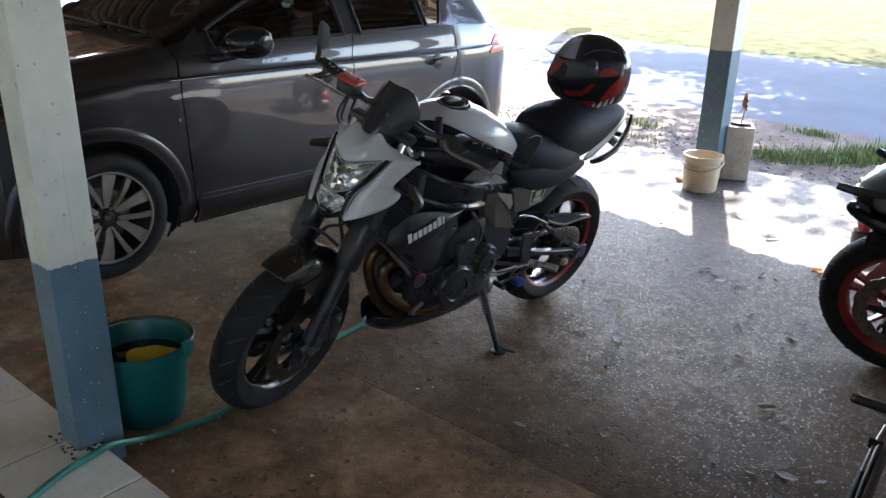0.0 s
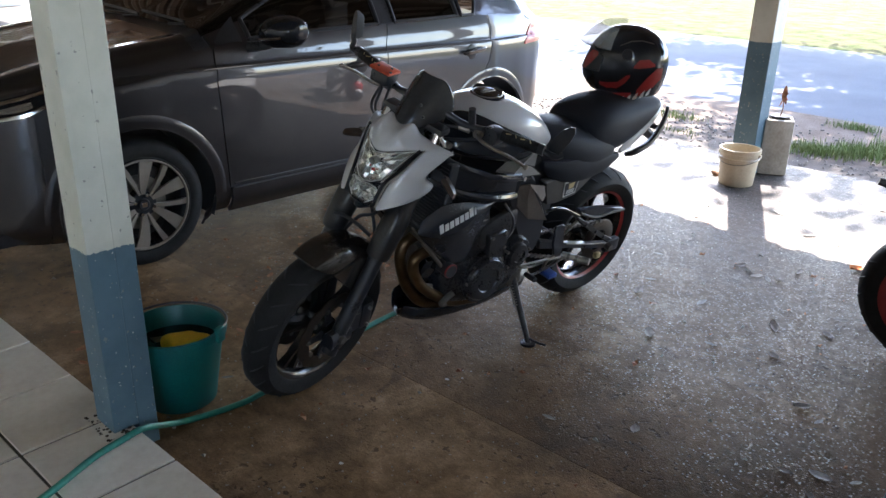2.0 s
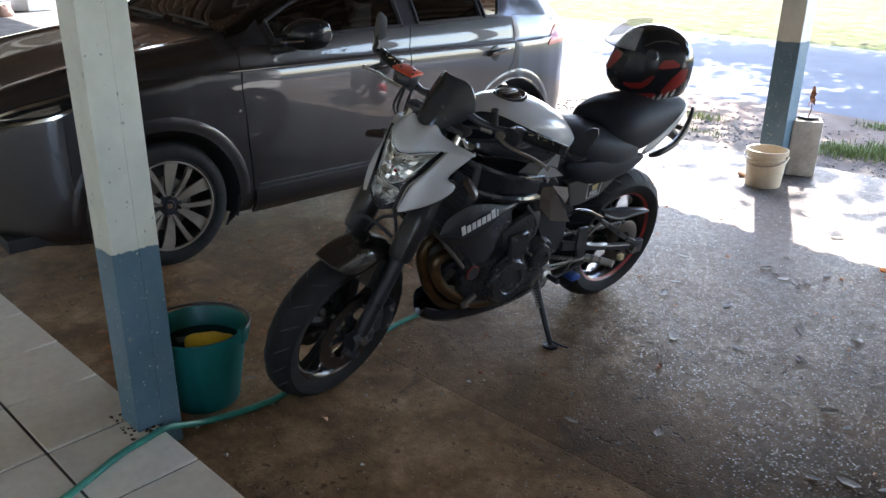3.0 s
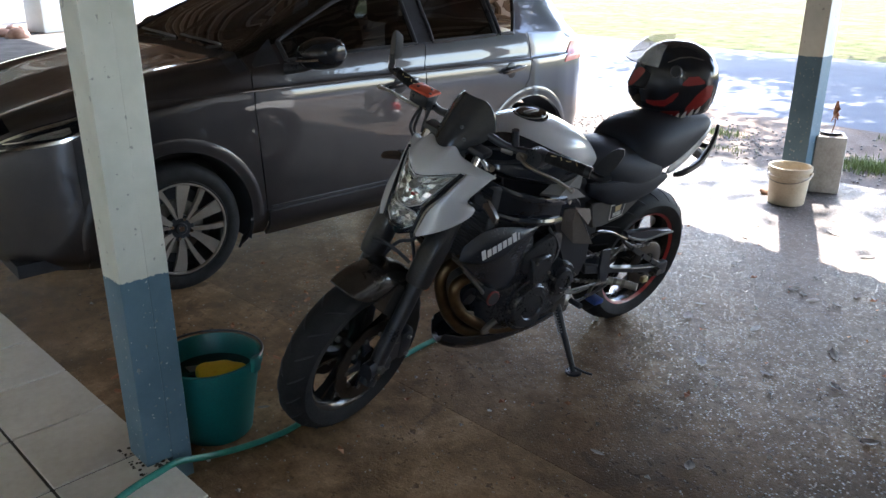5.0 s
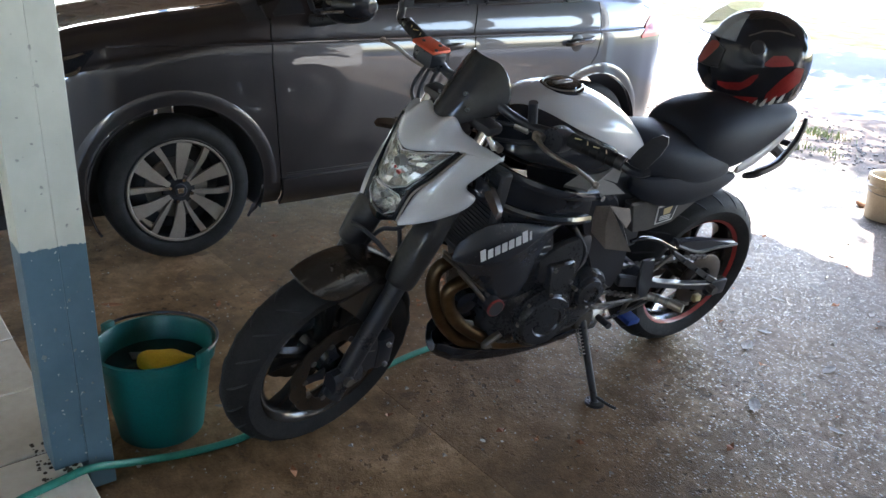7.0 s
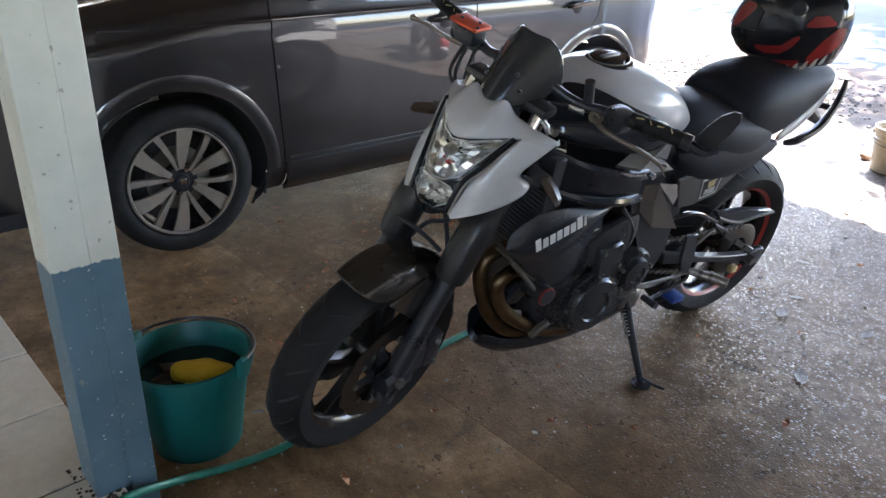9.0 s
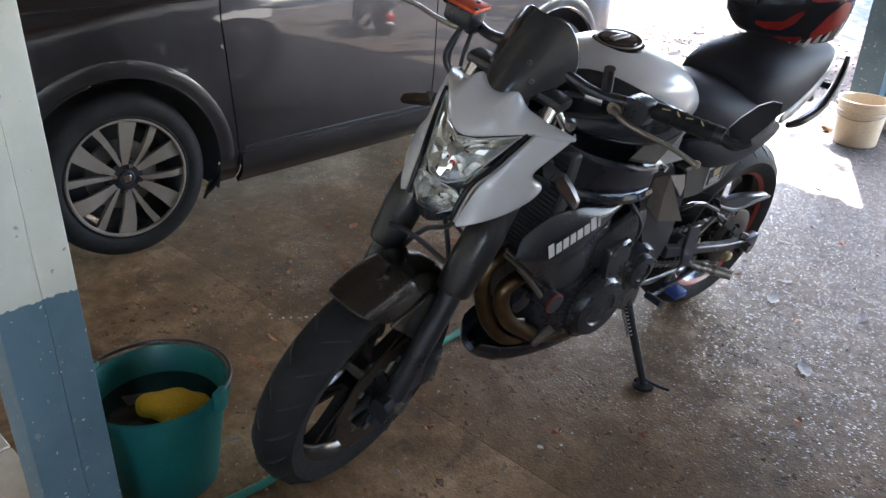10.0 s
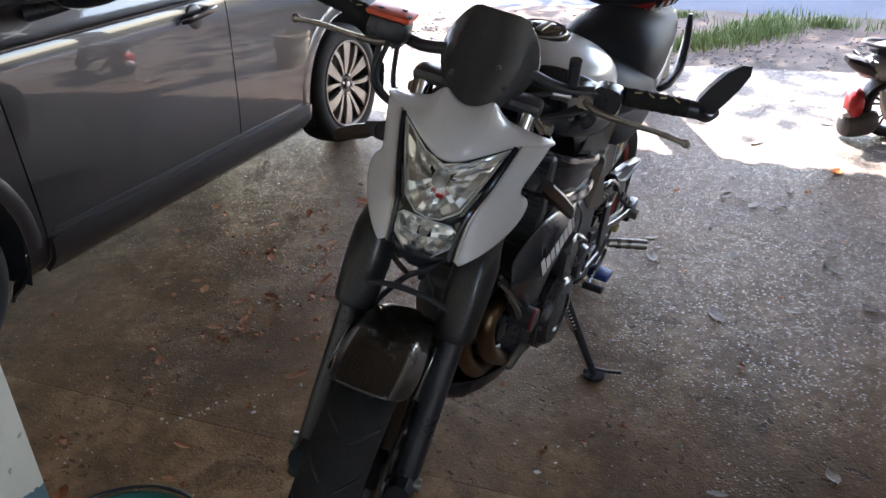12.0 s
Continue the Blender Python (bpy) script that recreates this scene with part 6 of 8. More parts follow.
    P("guard_edge", tube([(0.215, 0.127, 0.508), (0.15, 0.128, 0.480), (0.087, 0.128, 0.463), (0.006, 0.128, 0.466), (-0.095, 0.126, 0.460)], 0.0065, 8, 4), SWING)
    for sd in (1, -1):
        peg = P("footpeg", tube([(0.335, 0.175 * sd, 0.367), (0.30, 0.235 * sd, 0.37), (0.280, 0.275 * sd, 0.372)], [0.013, 0.015, 0.015], 12, 4), ALLOY, "knurled alloy footpeg")
        for k in range(3):
            c = Vector((0.325 - 0.016 * k * 1.1, (0.195 + 0.026 * k) * sd, 0.3685))
            part("peg_ring", rod(c, c + Vector((-0.006, 0.01 * sd, 0)), 0.0165, 12), STEEL, peg)
        P("footpeg_bracket", plate([(0.39, 0.50), (0.34, 0.50), (0.315, 0.40), (0.32, 0.345), (0.36, 0.345), (0.385, 0.42)], 0.152 * sd - 0.006, 0.152 * sd + 0.006, 0.003), BLACK_SATIN)
    P("gear_lever", tube([(0.345, 0.175, 0.345), (0.40, 0.18, 0.335), (0.50, 0.185, 0.325), (0.545, 0.19, 0.335)], 0.006, 8, 5), BLACK_SATIN)
    P("gear_toe_piece", rod((0.545, 0.18, 0.335), (0.548, 0.235, 0.34), 0.011, 10), BLACK_MATT)
    P("heel_pad", box((0.395, 0.16, 0.30), (0.445, 0.222, 0.322), 0.006, 2), BLUEP, "blue plastic heel pad")
    P("heel_arm", tube([(0.42, 0.16, 0.312), (0.40, 0.155, 0.34), (0.36, 0.155, 0.36)], 0.007, 8, 4), STEEL)
    P("shift_rod", rod((0.40, 0.165, 0.36), (0.60, 0.165, 0.375), 0.005, 8), STEEL)
    # side stand reaches the floor
    foot = m.inverted() @ Vector((-1.487, 2.329, 0.008))
    piv = Vector((0.566, 0.135, 0.30))
    stand = P("side_stand", tube([tuple(piv), tuple(piv.lerp(foot, 0.3)), tuple(foot)], [0.017, 0.013, 0.011], 12, 3), BLACK_SATIN, "black side stand lowered to the floor")
    up = (m.inverted().to_3x3() @ Vector((0, 0, 1))).normalized()
    part("stand_foot", rod(foot - up * 0.006, foot + up * 0.004, 0.032, 18), BLACK_SATIN, stand)
    part("stand_tang", tube([tuple(foot + up * 0.02), tuple(foot + up * 0.018 + Vector((-0.015, 0.04, 0))), tuple(foot + up * 0.028 + Vector((-0.02, 0.075, 0)))], 0.005, 8, 4), BLACK_SATIN, stand)
    spring = [tuple(piv.lerp(foot, t) + Vector((0.018 + 0.008 * math.cos(t * 150), 0.008 * math.sin(t * 150), 0))) for t in np.linspace(0.05, 0.42, 120)]
    part("stand_spring", tube(spring, 0.0022, 5, 1), STEEL, stand)
    part("stand_bracket", box((0.53, 0.10, 0.27), (0.60, 0.15, 0.335), 0.01, 2), STEEL, stand)

    # seats, side panels, tail
    def seat_ring(x, hw, zt, zb, n=14):
        r = []
        for k in range(n):
            a = 2 * math.pi * k / n
            c, s = math.cos(a), math.sin(a)
            e = 2.4 if s > 0 else 4.0
            r.append(Vector((x, hw * math.copysign(abs(c) ** (2 / e), c), (zt + zb) / 2 + (zt - zb) / 2 * math.copysign(abs(s) ** (2 / e), s))))
        return r
    P("rider_seat", loft([seat_ring(0.53, 0.06, 0.865, 0.77), seat_ring(0.49, 0.10, 0.895, 0.74), seat_ring(0.42, 0.140, 0.908, 0.71), seat_ring(0.33, 0.162, 0.895, 0.69), seat_ring(0.24, 0.168, 0.882, 0.69), seat_ring(0.15, 0.155, 0.875, 0.70), seat_ring(0.08, 0.135, 0.85, 0.72)]), SEATM, "black vinyl rider seat", sub=2)
    P("pillion_seat", loft([seat_ring(0.275, 0.10, 0.90, 0.80), seat_ring(0.255, 0.135, 0.925, 0.775), seat_ring(0.19, 0.152, 0.957, 0.755), seat_ring(0.10, 0.152, 0.968, 0.755), seat_ring(0.0, 0.142, 0.964, 0.785), seat_ring(-0.12, 0.122, 0.955, 0.838), seat_ring(-0.20, 0.098, 0.948, 0.885), seat_ring(-0.24, 0.06, 0.935, 0.905)]), SEATM, "black vinyl pillion seat", sub=2)
    both("side_panel", lambda: loft([[Vector((x, y, z)) for y, z in ((hw - 0.03, z1), (hw, z1 - 0.01), (hw + 0.008, (z0 + z1) / 2), (hw, z0 + 0.008), (hw - 0.03, z0))] for x, hw, z0, z1 in ((0.52, 0.115, 0.745, 0.80), (0.46, 0.145, 0.70, 0.80), (0.36, 0.158, 0.672, 0.80), (0.24, 0.160, 0.675, 0.80), (0.14, 0.152, 0.70, 0.79), (0.06, 0.138, 0.738, 0.77))]), SEATM, "smooth dark side panel", sub=1)
    both("under_seat_panel", lambda: plate([(0.50, 0.71), (0.465, 0.605), (0.40, 0.60), (0.30, 0.615), (0.20, 0.69), (0.30, 0.725)], 0.10, 0.138, 0.006), DARKGREY, "dark grey panel under the seat")
    st_ = P("sticker", plate([(0.384, 0.686), (0.298, 0.70), (0.308, 0.632), (0.378, 0.622)], 0.1385, 0.1405, 0.0), PAPER, "small warning sticker")
    part("sticker_face", plate([(0.379, 0.681), (0.304, 0.693), (0.313, 0.637), (0.373, 0.628)], 0.1405, 0.142, 0.0), BLACK_SATIN, st_)
    for k in range(3):
        part("text_bar", plate([(0.366, 0.651 - k * 0.006), (0.322, 0.655 - k * 0.006), (0.322, 0.652 - k * 0.006), (0.366, 0.648 - k * 0.006)], 0.142, 0.1428, 0.0), PAPER, st_)
    part("sticker_mark", plate([(0.36, 0.678), (0.325, 0.683), (0.33, 0.66), (0.355, 0.656)], 0.142, 0.1432, 0.0), GOLDM, st_)
    both("tail_cover", lambda: loft([[Vector((x, y, z)) for y, z in ((hw, z0), (hw + 0.006, (z0 + z1) / 2), (hw - 0.006, z1), (hw - 0.02, (z0 + z1) / 2))] for x, hw, z0, z1 in ((0.10, 0.142, 0.735, 0.795), (-0.02, 0.136, 0.778, 0.84), (-0.13, 0.120, 0.838, 0.895), (-0.21, 0.092, 0.885, 0.93), (-0.25, 0.065, 0.912, 0.938))]), WHITE, "white tail strip", sub=1)
    both("grab_rail", lambda: tube([(0.04, 0.145, 0.755), (0.0, 0.158, 0.765), (-0.08, 0.162, 0.795), (-0.145, 0.152, 0.85), (-0.175, 0.142, 0.90), (-0.18, 0.136, 0.935)], [0.014, 0.021, 0.021, 0.017, 0.013, 0.009], 10, 5, flat=0.65), BLACK_SATIN, "black pillion grab rail")
    P("tail_light", loft([ring(-0.235, 0.05, 0.88, 0.022, 12), ring(-0.275, 0.04, 0.885, 0.016, 12)]), TAILRED)
    P("rear_mudguard", loft([ring(-0.10, 0.055, 0.80, 0.03, 10), ring(-0.22, 0.045, 0.79, 0.025, 10), ring(-0.34, 0.03, 0.72, 0.02, 10)]), BLACK_MATT)
    both("rear_indicator", lambda: rod((-0.25, 0.04, 0.80), (-0.26, 0.095, 0.805), 0.011, 10), BLACK_SATIN)
    P("shock", rod((0.36, -0.02, 0.40), (0.46, -0.04, 0.66), 0.028, 12), BLACK_SATIN)
    P("inner_frame", loft([ring(0.10, 0.09, 0.76, 0.03, 8, 4), ring(0.45, 0.10, 0.73, 0.06, 8, 4), ring(0.62, 0.11, 0.74, 0.10, 8, 4), ring(0.72, 0.12, 0.78, 0.08, 8, 4)]), BLACK_MATT)
    P("battery_box", box((0.38, -0.10, 0.52), (0.55, 0.10, 0.74), 0.01, 1), BLACK_MATT)
    return bike, m


# ---- loose things ----
def build_helmet():
    m = pose(-1.585, 2.955, 1.068, 0, -4, 205) @ Matrix.Rotation(radians(-8), 4, "X") @ Matrix.Diagonal((1.05, 1.05, 1.08, 1))
    h = thing("helmet", m, "black full-face helmet with red graphics resting on the pillion seat", "helmet")
    bm = bmesh.new()
    n, rings_ = 28, []
    for j in range(13):
        v = -0.62 + (1.57 + 0.62) * j / 12
        z = 0.135 * math.sin(v)
        row = []
        for k in range(n):
            a = 2 * math.pi * k / n
            r = math.cos(v) ** 0.9 if v > 0 else math.cos(v * 0.75)
            chin = 0.028 * max(0, math.cos(a)) * max(0, 1 - abs(v + 0.35) / 0.5)
            row.append((0.152 * r * math.cos(a) * (1.06 if math.cos(a) < 0 else 1.0) + chin, 0.122 * r * math.sin(a), z * (1.0 if z > 0 else 1.25)))
        rings_.append(row)
    loft(rings_, bm=bm, caps=False)
    part("shell", bm, BLACK_GLOSS, h, "glossy black shell")
    port = []
    for a in np.linspace(-1.05, 1.05, 15):
        up, dn = 0.36 - 0.12 * abs(a) ** 3, -0.20 + 0.05 * a * a
        port.append([])
        for v in np.linspace(dn, up, 6):
            rr = math.cos(v) ** 0.9 if v > 0 else math.cos(v * 0.75)
            chin = 0.028 * max(0, math.cos(a)) * max(0, 1 - abs(v + 0.35) / 0.5)
            port[-1].append(((0.152 * rr * math.cos(a) + chin) * 1.012, 0.122 * rr * math.sin(a) * 1.012, 0.135 * math.sin(v) * (1 if v > 0 else 1.25)))
    part("eye_port", grid(port), BLACK_MATT, h, "dark eye port")
    part("port_seal", tube([p[0] for p in port] + [p[-1] for p in reversed(port)] + [port[0][0]], 0.004, 6, 1), BLACK_SATIN, h)
    rows = []
    for v in np.linspace(0.42, 1.05, 6):
        rows.append([(0.20 * math.cos(v) ** 0.8 * math.cos(a) + 0.004, 0.135 * math.cos(v) ** 0.6 * math.sin(a), 0.158 * math.sin(v)) for a in np.linspace(-1.35, 1.35, 14)])
    vis = part("visor", grid(rows), VISOR, h, "clear visor flipped up", solid=0.002)
    vis.visible_shadow = False
    rim = [(0.20 * math.cos(0.42) ** 0.8 * math.cos(a) + 0.004, 0.136 * math.cos(0.42) ** 0.6 * math.sin(a), 0.158 * math.sin(0.42)) for a in np.linspace(-1.35, 1.35, 14)]
    part("visor_edge", tube(rim, 0.0014, 6, 2), DARKGREY, h)
    for s in (1, -1):
        part("visor_pivot", lathe([(0, 0.126 * s), (0.018, 0.125 * s), (0.022, 0.117 * s)], (-0.02, 0, 0.055), 18), BLACK_SATIN, h)
        def decal(ctrl, off=0.004):
            rws = []
            for a, v0, v1 in ctrl:
                rr = []
                for v in np.linspace(v0, v1, 5):
                    r = math.cos(v) ** 0.9 if v > 0 else math.cos(v * 0.75)
                    zz = 0.135 * math.sin(v) * (1 if v > 0 else 1.25)
                    chin = 0.028 * max(0, math.cos(a)) * max(0, 1 - abs(v + 0.35) / 0.5)
                    q = Vector((0.152 * r * math.cos(a) * (1.06 if math.cos(a) < 0 else 1.0) + chin, 0.122 * r * math.sin(a), zz))
                    rr.append(q + Vector((q.x, q.y, q.z)).normalized() * off)
                rws.append([(p.x, p.y * s, p.z) for p in rr])
            return grid(rws)
        for ctrl, mat, lab, off in (
            ([(1.12, -0.46, -0.38), (1.3, -0.50, -0.36), (1.55, -0.46, -0.30), (1.72, -0.32, -0.14), (1.82, -0.16, -0.10)], RED, "red swoosh", 0.003),
            ([(1.28, -0.80, -0.70), (1.5, -0.82, -0.60), (1.75, -0.80, -0.56), (1.92, -0.66, -0.54)], RED, "red lower flash", 0.003),
            ([(2.05, -0.70, -0.45), (2.25, -0.55, -0.15), (2.5, -0.40, 0.05), (2.72, -0.22, 0.02)], RED, "", 0.003),
            ([(1.88, 0.06, 0.12), (2.0, 0.05, 0.28), (2.25, 0.08, 0.30), (2.42, 0.10, 0.16)], RED, "", 0.003),
            ([(0.42, -0.22, 0.12), (0.6, -0.18, 0.30), (0.78, 0.0, 0.33), (0.9, 0.22, 0.30)], RED, "", 0.006),
            ([(1.45, 0.60, 0.63), (1.75, 0.76, 0.80), (2.1, 0.80, 0.84), (2.5, 0.70, 0.74)], STEEL, "grey pinstripe", 0.003),
        ):
            part("decal", decal(ctrl, off), mat, h, lab)
        for k in range(5):
            a0 = 1.66 + k * 0.17
            part("pale_bar", decal([(a0, -0.86 + 0.06 * k, -0.80 + 0.06 * k), (a0 + 0.05, -0.86 + 0.06 * k, -0.68 + 0.06 * k), (a0 + 0.10, -0.82 + 0.06 * k, -0.64 + 0.06 * k)], 0.005), PAPER, h, "pale print" if k == 0 else "")
    part("base_roll", tube(smooth_path([(0.13 * math.cos(a), 0.098 * math.sin(a), -0.098) for a in np.linspace(0, 2 * math.pi, 13)], 2), 0.013, 8, 1), BLACK_MATT, h)


def build_bucket():
    # stands beside the column
    b = thing("bucket", pose(-2.02, 1.105, 0, 0, 0, 123), "teal plastic bucket of dark water with a sponge in it", "bucket")
    R0, R1, H = 0.118, 0.158, 0.285
    prof = [(0.0, 0.006), (R0 - 0.006, 0.004), (R0, 0.010), (R1 - 0.004, H - 0.03), (R1 + 0.006, H - 0.028), (R1 + 0.008, H), (R1 - 0.001, H + 0.002), (R1 - 0.006, H - 0.01), (R0 - 0.004, 0.018), (0.0, 0.014)]
    bm = lathe(prof, n=56, axis="z")
    for v in bm.verts:  # pouring lip
        a = math.atan2(v.co.y, v.co.x)
        if v.co.z > H * 0.75:
            k = max(0.0, 1 - abs(a + 1.31) / 0.28) * (v.co.z - H * 0.75) / (H * 0.25)
            v.co.x *= 1 + 0.09 * k
            v.co.y *= 1 + 0.09 * k
    part("body", bm, TEAL, b)
    for s in (1, -1):
        part("handle_lug", box((-0.02, s * (R1 + 0.012) - 0.010, H - 0.035), (0.02, s * (R1 + 0.012) + 0.010, H + 0.018), 0.006, 2), TEAL, b)
    bail = [((R1 + 0.02) * 0.62 * math.sin(a) * 1.0 + 0.0, (R1 + 0.014) * math.cos(a), H + 0.012 + 0.0 * a) for a in np.linspace(0, math.pi, 11)]
    bail = [(x * 1.56, y, H + 0.010 - 0.006 * math.sin(a)) for (x, y, _), a in zip(bail, np.linspace(0, math.pi, 11))]
    part("bail_handle", tube(bail, 0.0045, 8, 3), BLACK_SATIN, b, "wire bail handle lying on the rim")
    part("water", lathe([(0.0, 0.0), (0.08, 0.0), (0.1425, 0.0)], (0, 0, 0.216), 40, "z"), WATERM, b, "dark dirty water")
    s = thing("sponge", pose(-1.99, 1.13, 0.222, 0, 0, 50), "yellow figure-eight sponge floating in the bucket", "sponge")
    rings_ = []
    for k in range(9):
        t = k / 8 * 2 - 1
        w = 0.042 * math.sqrt(max(0.02, 1 - (abs(t) ** 3))) * (0.78 + 0.22 * math.cos(t * math.pi * 2 + math.pi) * -1)
        rings_.append([Vector((t * 0.075, w * math.cos(a), 0.026 * math.sin(a) * (0.5 + 0.5 * math.sqrt(max(0.05, 1 - abs(t) ** 4))))) for a in (2 * math.pi * q / 12 for q in range(12))])
    part("sponge_body", loft(rings_), YELLOW, s, sub=1, m=Matrix.Diagonal((1.2, 1.6, 1.35, 1)))
    p = thing("plastic_scrap", pose(-2.08, 1.07, 0.219, 4, 2, 60), "dark scrap floating on the bucket's water", "scrap")
    part("scrap_body", plate([(-0.03, -0.012), (0.025, -0.02), (0.035, 0.01), (-0.01, 0.022)], -0.002, 0.002, 0.001), DARKGREY, p, m=Matrix.Rotation(radians(90), 4, "X"))


def build_pail():
    b = thing("paint_pail", pose(-2.095, 5.135, 0, 0, 0, 10), "old cream plastic pail standing before the column", "pail")
    R0, R1, H = 0.112, 0.127, 0.25
    prof = [(0.0, 0.004), (R0 - 0.004, 0.003), (R0, 0.008), (R1 - 0.003, H - 0.075), (R1 + 0.005, H - 0.072), (R1 + 0.005, H - 0.06), (R1 - 0.001, H - 0.055), (R1, H - 0.03), (R1 + 0.007, H - 0.026), (R1 + 0.008, H), (R1 - 0.003, H), (R0 - 0.004, 0.014), (0, 0.012)]
    part("body", lathe(prof, n=48, axis="z"), CREAM, b)
    for s in (1, -1):
        part("handle_lug", rod((s * (R1 - 0.002), 0, H - 0.04), (s * (R1 + 0.014), 0, H - 0.04), 0.014, 12), CREAM, b)
    part("bail_handle", tube([((R1 + 0.012) * math.cos(a), -0.01 - (R1 + 0.005) * math.sin(a), H - 0.04 - 0.05 * math.sin(a)) for a in np.linspace(0, math.pi, 11)], 0.003, 8, 3), STEEL, b)


def build_block():
    b = thing("concrete_planter", pose(-2.085, 5.62, 0, 0, 0, 30), "hollow concrete block used as a planter", "planter")
    bm = box((-0.095, -0.095, 0), (0.095, 0.095, 0.39), 0.012, 2)
    part("body", bm, BLOCKM, b)
    part("soil", box((-0.07, -0.07, 0.385), (0.07, 0.07, 0.397), 0.008, 1), SOIL, b, "dry soil in the hollow")
    part("drip_tray", lathe([(0, 0.0), (0.06, 0.0), (0.075, 0.012), (0.07, 0.012), (0.058, 0.005), (0, 0.005)], (0, 0, 0.398), 24, "z"), BLACK_MATT, b)
    d = thing("dead_plant", pose(-2.085, 5.62, 0.40, 0, 0, 0), "withered brown seedling in the planter", "plant")
    part("stem", tube([(0, 0, 0), (0.012, 0, 0.06), (0.005, 0.005, 0.13), (0.03, 0, 0.17), (-0.05, 0, 0.15)], [0.005, 0.004, 0.0035, 0.003, 0.002], 6, 5), LEAFM, d)
    for k, (z, a) in enumerate(((0.16, 0.3), (0.155, 2.4), (0.13, 1.2), (0.12, 3.9), (0.165, 5.1))):
        part("leaf", leaf_bm(0.10, 0.032, 0.5, k), LEAFM, d, m=Matrix.Translation((0.008, 0, z)) @ Matrix.Rotation(a, 4, "Z") @ Matrix.Rotation(radians(72), 4, "Y"))
    r = thing("stone", pose(-2.29, 5.22, 0.02, 0, 0, 30), "small broken stone beside the pail", "stone")
    bm = bmesh.new()
    bmesh.ops.create_icosphere(bm, subdivisions=2, radius=0.035)
    for v in bm.verts:
        v.co *= 1 + 0.4 * noise.noise(v.co * 30)
        v.co.z *= 0.6
    part("stone_body", bm, STONE, r, sharp=60)


def leaf_bm(L, w, curl, seed):
    rows = []
    for i in range(8):
        t = i / 7
        ww = w * math.sin(math.pi * (t * 0.94 + 0.03)) ** 0.75 * (1 + 0.15 * noise.noise(Vector((t * 5, seed, 0))))
        lift = curl * 0.35 * L * (t - 0.5) ** 2 + 0.012 * L * noise.noise(Vector((t * 6, seed * 1.3, 2)))
        rows.append([Vector((L * (t - 0.5), ww * u * 0.5, lift + curl * abs(u) ** 1.5 * w * 0.22 + 0.002)) for u in (-1, -0.5, 0, 0.5, 1)])
    return grid(rows)


